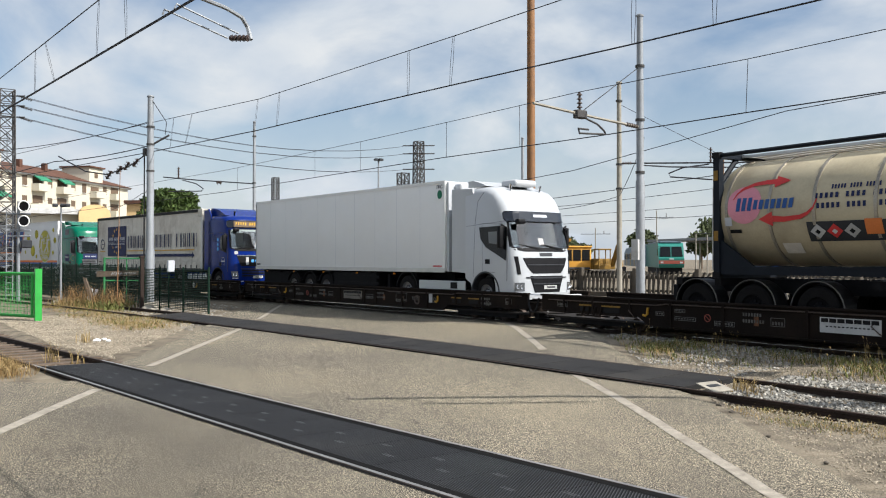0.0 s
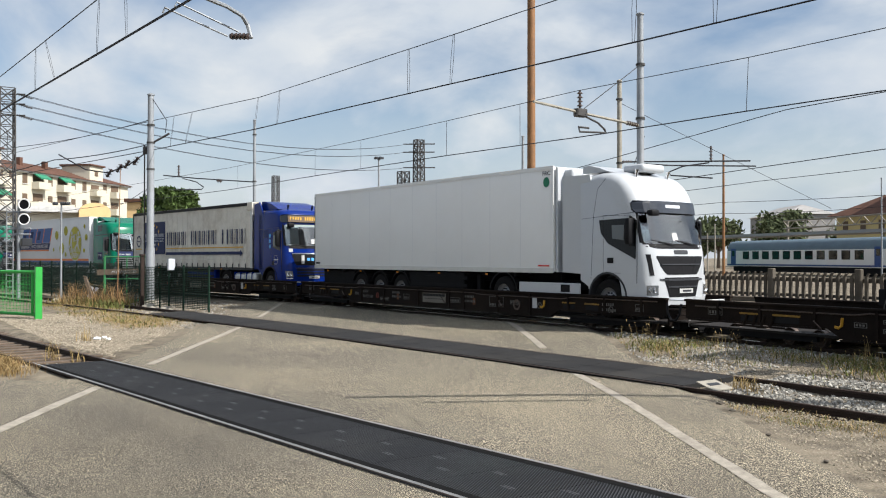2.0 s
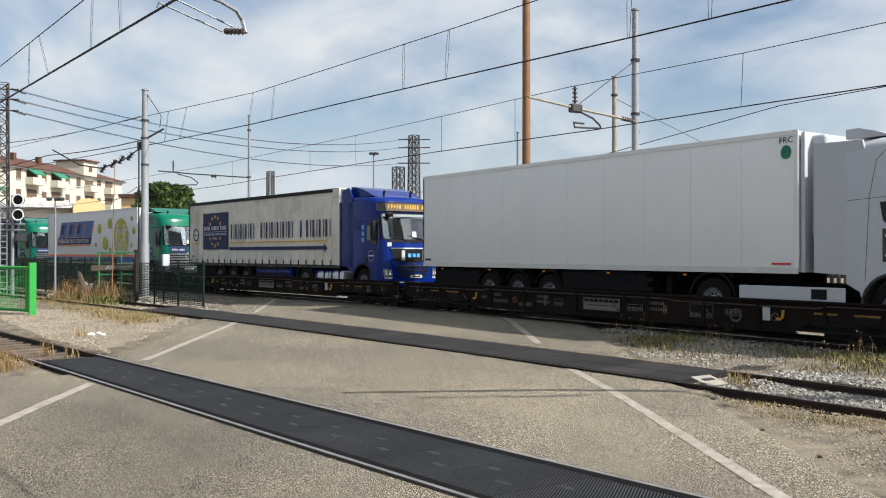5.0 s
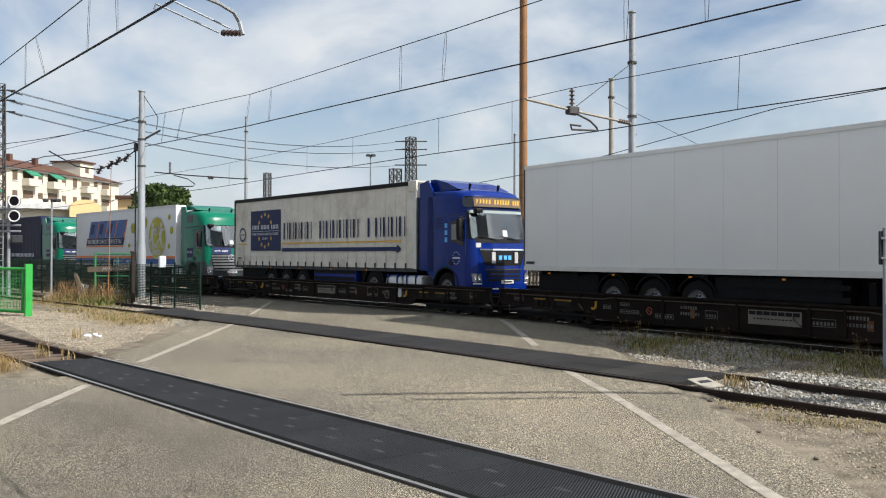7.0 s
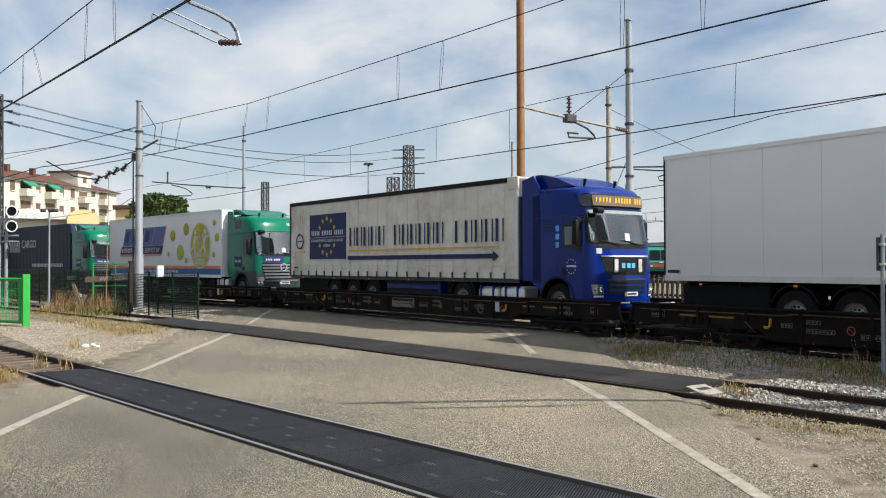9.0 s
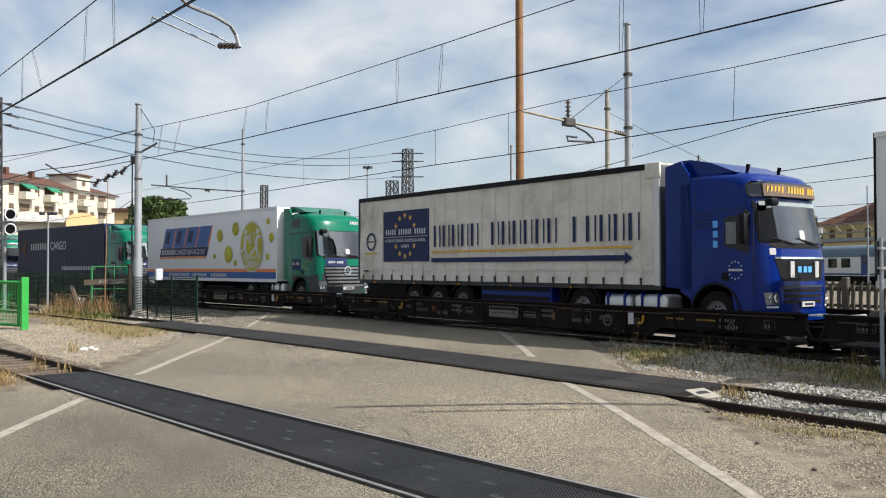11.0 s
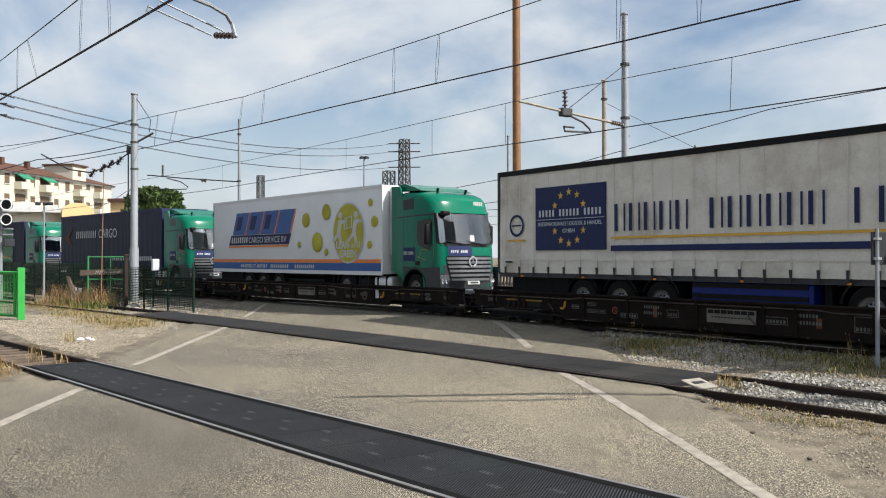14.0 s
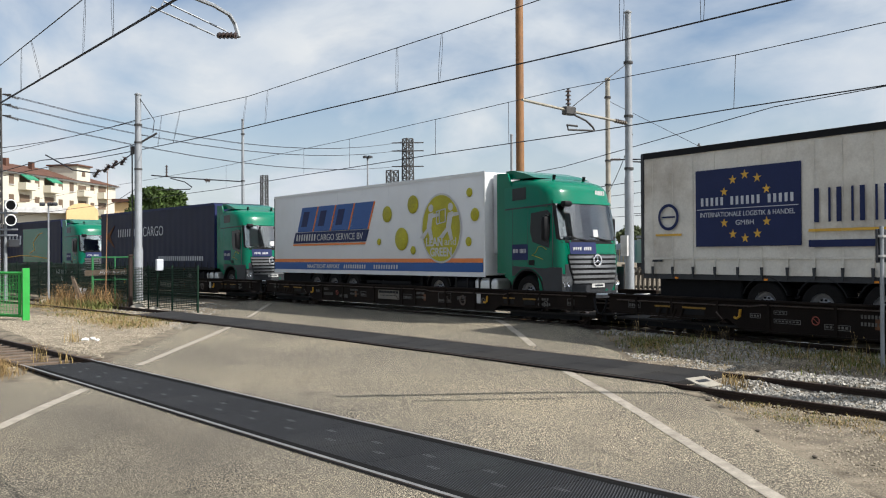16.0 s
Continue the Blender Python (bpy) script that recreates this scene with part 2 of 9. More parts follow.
M["brake_red"] = mat("oxide_red_mark", (0.25, 0.06, 0.04), 0.7, 0, 0.2, 6, 30, 0.1)
M["yellow"] = mat("dull_yellow_paint", (0.20, 0.11, 0.015), 0.7, 0, 0.35, 6, 40, 0.1, dirt=(0.04, 0.03, 0.02), dirt_amt=0.9)
M["mark"] = mat("faded_white_stencil", (0.105, 0.10, 0.09), 0.8, 0, 0.4, 8, 40, 0.1, dirt=(0.03, 0.025, 0.02), dirt_amt=0.95)
M["plate"] = mat("white_board", (0.44, 0.44, 0.43), 0.6, 0, 0.12, 4, 40, 0.1, dirt=(0.22, 0.20, 0.18), dirt_amt=0.6)
M["white"] = mat("white_lacquer", (0.41, 0.425, 0.44), 0.32, 0, 0.04, 1.2, 30, 0.02, 0.002, coat=0.3)
M["reefer"] = mat("white_reefer_panel", (0.705, 0.71, 0.70), 0.6, 0, 0.04, 0.8, 30, 0.03, 0.003, dirt=(0.66, 0.65, 0.62), dirt_amt=0.5, spec=0.1)
M["boxwhite"] = mat("white_box_panel", (0.59, 0.60, 0.605), 0.55, 0, 0.04, 0.8, 30, 0.03, 0.003, dirt=(0.50, 0.495, 0.48), dirt_amt=0.5, spec=0.1)
M["curtain"] = mat("soiled_curtain_tarp", (0.62, 0.59, 0.525), 0.65, 0, 0.12, 1.6, 25, 0.15, 0.01, dirt=(0.33, 0.285, 0.23), dirt_amt=0.85, spec=0.12)
M["alu"] = mat("aluminium_profile", (0.50, 0.50, 0.49), 0.4, 0.6, 0.1, 3, 30, 0.05)
M["blue"] = mat("blue_lacquer", (0.002, 0.016, 0.135), 0.2, 0, 0.12, 1.5, 30, 0.01, 0.002, coat=0.15, spec=0.12)
M["green"] = mat("green_lacquer", (0.0, 0.110, 0.062), 0.2, 0, 0.08, 1.5, 30, 0.01, 0.002, coat=0.2, spec=0.12)
M["navy"] = mat("navy_print", (0.010, 0.018, 0.070), 0.6, 0, 0.15, 2, 30, 0.03, spec=0.25)
M["navytarp"] = mat("navy_tarpaulin", (0.010, 0.013, 0.034), 0.6, 0, 0.25, 1.2, 25, 0.15, 0.01, spec=0.25)
M["royal"] = mat("royal_blue_print", (0.012, 0.068, 0.235), 0.5, 0, 0.12, 2, 30, 0.03)
M["orange"] = mat("orange_print", (0.62, 0.18, 0.045), 0.55, 0, 0.1, 3, 30, 0.03)
M["gold"] = mat("gold_print", (0.58, 0.34, 0.045), 0.55, 0, 0.12, 3, 30, 0.03)
M["lime"] = mat("lime_print", (0.32, 0.295, 0.010), 0.5, 0, 0.4, 1.3, 20, 0.03)
M["red"] = mat("red_print", (0.52, 0.035, 0.035), 0.5, 0, 0.12, 3, 30, 0.03)
M["pink"] = mat("pink_print", (0.62, 0.24, 0.30), 0.5, 0, 0.12, 3, 30, 0.03)
M["cream"] = mat("cream_tank_cladding", (0.46, 0.395, 0.265), 0.42, 0.0, 0.10, 1.2, 25, 0.03, 0.003, dirt=(0.24, 0.195, 0.13), dirt_amt=0.7)
M["greyprint"] = mat("pale_grey_print", (0.45, 0.47, 0.50), 0.6, 0, 0.1, 3, 30, 0.03)
M["black"] = mat("black_plastic", (0.005, 0.005, 0.006), 0.55, 0, 0.25, 5, 60, 0.1, spec=0.15)
M["darkgrey"] = mat("grey_plastic", (0.026, 0.028, 0.032), 0.5, 0, 0.2, 4, 40, 0.08, spec=0.3)
M["chassis"] = mat("chassis_paint", (0.009, 0.009, 0.01), 0.7, 0, 0.3, 4, 30, 0.2, 0.004, spec=0.08)
M["tyre"] = mat("tyre", (0.011, 0.0105, 0.0105), 0.85, 0, 0.3, 6, 40, 0.3, 0.006, spec=0.06)
M["rim"] = mat("steel_rim", (0.28, 0.28, 0.28), 0.4, 0.6, 0.2, 6, 30, 0.1)
M["chrome"] = mat("chrome", (0.75, 0.76, 0.78), 0.18, 1.0, 0.06, 4, 30, 0.0)
M["lamp"] = mat("headlamp_lens", (0.17, 0.18, 0.19), 0.08, 0.5, 0.6, 18, 60, 0.3, 0.01, coat=1.0)
M["amber"] = mat("amber_lens", (0.75, 0.25, 0.02), 0.2, 0, 0.1, 8, 30, 0.0)
M["glass"] = glass_mat("cab_glass", (0.16, 0.175, 0.18), 0.75)
M["darkglass"] = glass_mat("dark_glass", (0.006, 0.007, 0.008), 0.95)
M["darkglass"].node_tree.nodes["Principled BSDF"].inputs["Specular IOR Level"].default_value = 0.25
M["cabin"] = mat("cab_dashboard", (0.10, 0.10, 0.10), 0.75, 0, 0.25, 3, 20, 0.1)
M["lining"] = mat("cab_lining", (0.20, 0.21, 0.215), 0.85, 0, 0.15, 2, 20, 0.05)
M["gate_dark"] = mat("dull_green_paint", (0.03, 0.17, 0.06), 0.5, 0, 0.2, 3, 30, 0.05)
M["gate"] = mat("bright_green_paint", (0.030, 0.30, 0.050), 0.45, 0, 0.15, 3, 30, 0.05)
M["mesh"] = mat("dark_green_mesh", (0.006, 0.022, 0.013), 0.6, 0, 0.2, 3, 30, 0.0, spec=0.2)
M["plaster"] = mat("cream_plaster", (0.49, 0.455, 0.37), 0.9, 0, 0.06, 0.5, 8, 0.1, spec=0.1)
M["ochre"] = mat("ochre_plaster", (0.55, 0.38, 0.19), 0.9, 0, 0.08, 0.5, 8, 0.1)
M["yellowwall"] = mat("yellow_plaster", (0.50, 0.40, 0.19), 0.9, 0, 0.10, 0.5, 8, 0.1)
M["tile"] = mat("brown_roof_tile", (0.095, 0.05, 0.036), 0.85, 0, 0.3, 0.8, 9, 0.3, 0.05, spec=0.1)
M["awning"] = mat("green_awning", (0.025, 0.17, 0.095), 0.8, 0, 0.2, 2, 20, 0.0)
M["shutter"] = mat("brown_shutter", (0.11, 0.075, 0.05), 0.7, 0, 0.2, 3, 20, 0.0)
M["shutter_red"] = mat("red_shutter", (0.35, 0.05, 0.035), 0.7, 0, 0.2, 3, 20, 0.0)
M["roofgrey"] = mat("grey_flat_roof", (0.26, 0.25, 0.24), 0.9, 0, 0.15, 1, 12, 0.1)
M["coach_roof"] = mat("coach_blue_grey", (0.085, 0.125, 0.155), 0.5, 0.1, 0.15, 0.8, 15, 0.05)
M["coach_side"] = mat("coach_white", (0.58, 0.58, 0.57), 0.5, 0, 0.08, 0.8, 15, 0.05)
M["works"] = mat("works_orange", (0.62, 0.30, 0.045), 0.5, 0, 0.12, 2, 20, 0.05)
M["signal"] = mat("signal_white", (0.75, 0.75, 0.74), 0.5, 0, 0.05, 4, 30, 0.0)
M["bambo"] = mat("bare_wood", (0.22, 0.12, 0.06), 0.8, 0, 0.2, 3, 25, 0.1)
M["trainblue"] = mat("coach_stripe_blue", (0.02, 0.05, 0.17), 0.5, 0, 0.1, 2, 20, 0.0)
M["locogreen"] = mat("loco_green", (0.02, 0.16, 0.13), 0.45, 0, 0.1, 2, 20, 0.0)
M["haze"] = mat("far_hazy_town", (0.22, 0.23, 0.22), 0.95, 0, 0.3, 0.1, 1, 0.0)


# ---- mesh helpers ----
def part(name, bm, material, parent=None, label="", smooth=False):
    me = bpy.data.meshes.new(name)
    bmesh.ops.recalc_face_normals(bm, faces=bm.faces)
    if smooth:
        for fa in bm.faces:
            fa.smooth = True
    bm.to_mesh(me)
    bm.free()
    me.materials.append(M[material])
    if smooth:
        me.set_sharp_from_angle(angle=radians(38))
    ob = new(name, me)
    if parent:
        ob.parent = parent
    if label:
        ob["label"] = label
    return ob


def empty(name, label="", category="", group="", m=None):
    ob = new(name)
    ob.empty_display_size = 0.2
    if m:
        ob.matrix_world = m
    return tagged(ob, label, category, group)


def box(bm, x0, x1, y0, y1, z0, z1):
    v = [bm.verts.new((x, y, z)) for x in (x0, x1) for y in (y0, y1) for z in (z0, z1)]
    for q in ((0, 1, 3, 2), (4, 6, 7, 5), (0, 4, 5, 1), (2, 3, 7, 6), (0, 2, 6, 4), (1, 5, 7, 3)):
        bm.faces.new([v[i] for i in q])
    return bm


def bbox(x0, x1, y0, y1, z0, z1, bevel=0.0, seg=2):
    bm = box(bmesh.new(), x0, x1, y0, y1, z0, z1)
    if bevel:
        bmesh.ops.bevel(bm, geom=bm.edges[:], offset=bevel, segments=seg, profile=0.5, affect="EDGES")
    return bm


def rod(bm, a, b, r0, r1=None, n=8, cap=True):
    a, b = Vector(a), Vector(b)
    r1 = r0 if r1 is None else r1
    d = (b - a).normalized()
    u = d.orthogonal().normalized()
    w = d.cross(u)
    ring = []
    for p, r in ((a, r0), (b, r1)):
        ring.append([bm.verts.new(p + (u * math.cos(t) + w * math.sin(t)) * r) for t in [2 * math.pi * k / n for k in range(n)]])
    for k in range(n):
        bm.faces.new((ring[0][k], ring[0][(k + 1) % n], ring[1][(k + 1) % n], ring[1][k]))
    if cap:
        bm.faces.new(ring[0][::-1])
        bm.faces.new(ring[1])
    return bm


def path_rod(bm, pts, r, n=6):
    pts = [Vector(p) for p in pts]
    rings, u = [], None
    for k, p in enumerate(pts):
        d = (pts[min(k + 1, len(pts) - 1)] - pts[max(k - 1, 0)]).normalized()
        u = d.orthogonal().normalized() if u is None else (u - d * u.dot(d)).normalized()
        w = d.cross(u)
        rings.append([bm.verts.new(p + (u * math.cos(2 * math.pi * j / n) + w * math.sin(2 * math.pi * j / n)) * r) for j in range(n)])
    for a, b in zip(rings, rings[1:]):
        for j in range(n):
            bm.faces.new((a[j], a[(j + 1) % n], b[(j + 1) % n], b[j]))
    bm.faces.new(rings[0][::-1])
    bm.faces.new(rings[-1])
    return bm


def prism(bm, poly, a, b, axis="y"):
    """A polygon of (x, z) drawn out from y = a to y = b; or of (x, y) along z, or of (y, z) along x."""
    def at(p, h):
        return {"y": (p[0], h, p[1]), "z": (p[0], p[1], h), "x": (h, p[0], p[1])}[axis]
    lo, hi = [bm.verts.new(at(p, a)) for p in poly], [bm.verts.new(at(p, b)) for p in poly]
    n = len(poly)
    bm.faces.new(lo)
    bm.faces.new(hi[::-1])
    for k in range(n):
        bm.faces.new((lo[k], lo[(k + 1) % n], hi[(k + 1) % n], hi[k]))
    return bm


def lathe(bm, prof, n=24, axis="y", at=(0, 0, 0), ring_shape=False):
    """A profile of (radius, height) turned about an axis; ring_shape closes it on itself, with an open middle."""
    rings = []
    for r, h in prof:
        ring = []
        for k in range(n):
            c, s = r * math.cos(2 * math.pi * k / n), r * math.sin(2 * math.pi * k / n)
            p = {"y": (c, h, s), "x": (h, c, s), "z": (c, s, h)}[axis]
            ring.append(bm.verts.new(Vector(at) + Vector(p)))
        rings.append(ring)
    for a, b in zip(rings, rings[1:]):
        for k in range(n):
            bm.faces.new((a[k], a[(k + 1) % n], b[(k + 1) % n], b[k]))
    if ring_shape:
        a, b = rings[-1], rings[0]
        for k in range(n):
            bm.faces.new((a[k], a[(k + 1) % n], b[(k + 1) % n], b[k]))
        return bm
    bm.faces.new(rings[0])
    bm.faces.new(rings[-1][::-1])
    return bm


def lerp(tab, x):
    """Straight lines through a table of pairs."""
    if x <= tab[0][0]:
        return tab[0][1]
    for (a, va), (b, vb) in zip(tab, tab[1:]):
        if x <= b:
            return va + (vb - va) * (x - a) / (b - a)
    return tab[-1][1]


def word(bm, x0, x1, y, z0, z1, letters, lean=0.0, fill=0.5, sign=-1):
    """A word as plain upright bars, one for each letter (a space leaves a gap), raised 6 mm from the plane at y."""
    step = (x1 - x0) / len(letters)
    for k, ch in enumerate(letters):
        if ch == " ":
            continue
        a = x0 + k * step + step * (1 - fill) / 2
        b = a + step * fill
        poly = [(a, z0), (b, z0), (b + lean * (z1 - z0), z1), (a + lean * (z1 - z0), z1)]
        prism(bm, poly, y, y + 0.006 * sign)
    return bm


def glyphs(parent, x0, x1, y, z0, z1, letters, material, label=""):
    """Large lettering as plain shapes: each letter a thick and a thin upright bar, as a part of its own."""
    step = (x1 - x0) / len(letters)
    h = z1 - z0
    for k, ch in enumerate(letters):
        if ch == " ":
            continue
        a = x0 + k * step + step * 0.10
        w = step * (0.30 if ch == "i" else 0.74)
        bm = bmesh.new()
        t = min(w * 0.9, h * 0.13)
        prism(bm, [(a, z0), (a + t * 1.15, z0), (a + t * 1.15, z1), (a, z1)], y, y - 0.006)
        if ch != "i":
            prism(bm, [(a + w - t * 0.55, z0), (a + w, z0), (a + w, z1), (a + w - t * 0.55, z1)], y, y - 0.006)
        part("letter_bar", bm, material, parent, label)


def disc(bm, cx, cz, rx, rz, y, n=28, t=0.006):
    return prism(bm, [(cx + rx * math.cos(2 * math.pi * k / n), cz + rz * math.sin(2 * math.pi * k / n)) for k in range(n)], y, y - t)


def text_mesh(body, size, material, parent, m, name="lettering", bold=0.0):
    cu = bpy.data.curves.new("text", "FONT")
    cu.body, cu.size, cu.extrude, cu.offset = body, size, 0.002, bold
    tmp = bpy.data.objects.new("text", cu)
    me = bpy.data.meshes.new_from_object(tmp)
    bpy.data.objects.remove(tmp)
    me.materials.clear()
    me.materials.append(M[material])
    ob = new(name, me)
    ob.parent = parent
    ob.matrix_local = m
    ob["kind"] = "stuff"
    return ob


def fit_text(body, x0, x1, size, material, parent, m, bold=0.0):
    """Lettering squeezed or stretched to run from x0 to x1."""
    ob = text_mesh(body, size, material, parent, m, "lettering", bold)
    xs = [v.co.x for v in ob.data.vertices]
    k = (x1 - x0) / (max(xs) - min(xs))
    ob.data.transform(Matrix.Translation((x0 - min(xs) * k, 0, 0)) @ Matrix.Diagonal((k, 1, 1, 1)))
    return ob


# ---- ground, road and tracks ----
RAIL_Z = 0.27


def ground_z(x, y):
    k = min(1.0, max(0.0, (y - 10.9) / 4.4))
    return 0.24 * k * k * (3 - 2 * k)


def side_y(x):
    """The near flank of the train as it runs along its curve."""
    if x < -62:
        return side_y(-62) + 0.1952 * (x + 62)
    return 15.99 - 0.0018765 * (x + 10) ** 2


def train_y(x):
    return side_y(x) + 1.27


def near_lo(x):
    return 3.60 + 0.112 * (x + 13.5)


def near_hi(x):
    return 4.99 + 0.126 * (x + 13.6)


def mid_lo(x):
    return 10.86 + 0.066 * (x + 13.8) - 0.0016 * (x + 13.8) ** 2


def mid_hi(x):
    return mid_lo(x) + 1.42


def rough(x, y):
    dip = 0.0
    if x < -19.0 and near_lo(x) - 0.7 < y < near_hi(x) + 0.5:
        dip = 0.13 * min(1.0, (-19.0 - x) / 0.6)
    if x > -8.9 and mid_lo(x) - 0.25 < y < mid_hi(x) + 0.25:
        dip = 0.07 * min(1.0, (x + 8.9) / 0.6)
    return -dip + 0.035 * noise.noise((x * 0.45, y * 0.45, 0)) + 0.02 * noise.noise((x * 1.7, y * 1.7, 3))


def sheet(name, xs, ys, height, material):
    bm = bmesh.new()
    rows = [[bm.verts.new((x, y, height(x, y))) for y in ys] for x in xs]
    for a, b in zip(rows, rows[1:]):
        for k in range(len(ys) - 1):
            bm.faces.new((a[k], b[k], b[k + 1], a[k + 1]))
    return part(name, bm, material, smooth=True)


def spread(a, b, n, outer):
    return list(outer[0]) + [a + (b - a) * k / n for k in range(n + 1)] + list(outer[1])


ground = sheet("ground", spread(-70, 14, 168, ((-4000, -900, -300, -140, -95), (30, 80, 300, 900, 4000))),
               spread(-8, 45, 106, ((-4000, -900, -200, -40, -15), (55, 75, 110, 200, 900, 4000))),
               lambda x, y: ground_z(x, y) - 0.05 + (rough(x, y) if -70 <= x <= 14 and -8 <= y <= 45 else 0), "soil")
tagged(ground, "pale stony soil with patches of dry dirt beside the tracks", "ground", kind="structure")

ROAD_L = [(-19.5, -9.0), (-17.9, -1.0), (-17.3, 2.0), (-16.5, 3.1), (-18.9, 4.6), (-24.5, 7.7), (-30.8, 10.85), (-36.5, 14.4), (-44, 19.5), (-62, 32)]
ROAD_R = [(12, -9.0), (7, -1.0), (2.5, 3.0), (-2.5, 6.5), (-4.4, 7.8), (-6.15, 9.0), (-9.3, 11.2), (-13.2, 13.6), (-21.0, 19.5), (-44, 36)]


def road_edge(tab, y):
    pts = [(b, a) for a, b in tab]
    return lerp(pts, y)


def build_road():
    bm = bmesh.new()
    ys = [-9 + 0.35 * k for k in range(117)]
    prev = None
    for y in ys:
        a, b = road_edge(ROAD_L, y), road_edge(ROAD_R, y)
        a += 0.14 * noise.noise((0, y * 1.3, 7)) + 0.05 * noise.noise((0, y * 5, 9))
        b += 0.14 * noise.noise((4, y * 1.3, 7)) + 0.05 * noise.noise((4, y * 5, 9))
        n = 40
        row = []
        for k in range(n + 1):
            x = a + (b - a) * k / n
            edge = min(k, n - k)
            z = ground_z(x, y) - (0.075 if edge == 0 else 0.0) + 0.012 * noise.noise((x * 0.3, y * 0.3, 5))
            row.append(bm.verts.new((x, y, z)))
        if prev:
            for k in range(n):
                bm.faces.new((prev[k], prev[k + 1], row[k + 1], row[k]))
        prev = row
    return tagged(part("road", bm, "asphalt", smooth=True), "worn pale asphalt of a level crossing with patches and cracks", "road", kind="structure")


road = build_road()


def painted_line(pts, width):
    """A worn painted stripe on the road, lying along a row of points."""
    bm = bmesh.new()
    for (ax, ay), (bx, by) in zip(pts, pts[1:]):
        d = Vector((bx - ax, by - ay, 0))
        n = max(2, int(d.length / 0.25))
        s = Vector((-d.y, d.x, 0)).normalized() * width / 2
        prev = None
        for k in range(n + 1):
            p = Vector((ax, ay, 0)) + d * k / n
            j = 0.18 * width * noise.noise((p.x * 2.4, p.y * 2.4, 1))
            pair = []
            for q, w in ((p + s * (1 + j / width), 0), (p - s * (1 - j / width), 1)):
                pair.append(bm.verts.new((q.x, q.y, ground_z(q.x, q.y) + 0.012 * noise.noise((q.x * 0.3, q.y * 0.3, 5)) + 0.006)))
            if prev:
                bm.faces.new((prev[0], pair[0], pair[1], prev[1]))
            prev = pair
    return tagged(part("road_marking", bm, "line"), "worn white edge line painted on the asphalt", "road marking", "edge lines", "structure")


painted_line([(-11.0, 1.0), (-12.9, 2.1), (-14.9, 3.3)], 0.17)
painted_line([(-17.5, 4.85), (-26.4, 10.35)], 0.17)
painted_line([(-29.0, 11.8), (-33.5, 14.6)], 0.16)
painted_line([(-3.9, 6.25), (-9.39, 9.56), (-12.1, 11.05)], 0.16)
painted_line([(-14.9, 12.75), (-20.2, 15.9)], 0.16)


def rail(name, fy, x0, x1, fz, label, step=1.0, bright=True, shine_from=-999.0, head="railtop"):
    """A rail: foot, web and head, with a bright running band on top."""
    prof = [(-0.07, -0.15), (0.07, -0.15), (0.07, -0.135), (0.012, -0.11), (0.012, -0.045), (0.036, -0.035), (0.036, -0.004), (0.028, 0), (-0.028, 0), (-0.036, -0.004), (-0.036, -0.035), (-0.012, -0.045), (-0.012, -0.11), (-0.07, -0.135)]
    bm, top = bmesh.new(), bmesh.new()
    n = int((x1 - x0) / step)
    prev = pt = None
    for k in range(n + 1):
        x = x0 + (x1 - x0) * k / n
        row = [bm.verts.new((x, fy(x) + a, fz(x) + b)) for a, b in prof]
        tr = [top.verts.new((x, fy(x) + a, fz(x) + 0.003)) for a in (-0.026, 0.026)]
        if prev:
            for j in range(len(prof)):
                bm.faces.new((prev[j], row[j], row[(j + 1) % len(prof)], prev[(j + 1) % len(prof)]))
            if x > shine_from:
                top.faces.new((pt[0], tr[0], tr[1], pt[1]))
        prev, pt = row, tr
    ob = tagged(part(name, bm, "rail", label=label), label, "rail", "rails", "structure")
    if bright:
        part("rail_head", top, head, ob, "worn running surface")
    else:
        top.free()
    return ob


flat = lambda x: 0.012 + ground_z(x, 10.9)
near_z = lambda x: 0.014
mid_z = lambda x: 0.035
rail("rail", near_lo, -62, 12, near_z, "rusty steel rail set in the crossing asphalt", shine_from=-18.5)
rail("rail", near_hi, -62, 12, near_z, "rusty steel rail set in the crossing asphalt", shine_from=-18.5)
rail("rail", mid_lo, -62, 12, mid_z, "rusty brown rail of a little-used siding", bright=False)
rail("rail", mid_hi, -62, 12, lambda x: mid_z(x) + 0.05, "rusty brown rail of a little-used siding", bright=False)
for off in (-0.75, 0.75):
    rail("rail", lambda x, o=off: train_y(x) + o, -120, 40, lambda x: RAIL_Z, "polished rail under the train", step=2.0, head="railshine")
for off in (-0.75, 0.75):
    rail("rail", lambda x, o=off: train_y(x) + 4.6 + o, -120, 40, lambda x: RAIL_Z, "rusty rail of the track behind the train", step=2.0)


def crossing(name, lo, hi, x0, x1, z0, z1, pitch, label, material="ribbed"):
    """Ribbed rubber panels between two rails: a row of slabs with thin joints."""
    deck = empty(name, label, "crossing deck", "crossing decks")
    deck["kind"] = "structure"
    n = int((x1 - x0) / pitch)
    for k in range(n):
        a, b = x0 + k * pitch + 0.006, x0 + (k + 1) * pitch - 0.006
        bm = bmesh.new()
        poly = [(a, lo(a) + 0.075), (b, lo(b) + 0.075), (b, hi(b) - 0.075), (a, hi(a) - 0.075)]
        vs = []
        for h in (-0.12, 0.0):
            vs.append([bm.verts.new((x, y, (z0 if j < 2 else z1) + h)) for j, (x, y) in enumerate(poly)])
        bm.faces.new(vs[0][::-1])
        bm.faces.new(vs[1])
        for j in range(4):
            bm.faces.new((vs[0][j], vs[0][(j + 1) % 4], vs[1][(j + 1) % 4], vs[1][j]))
        part("rubber_panel", bm, material, deck)
    return deck


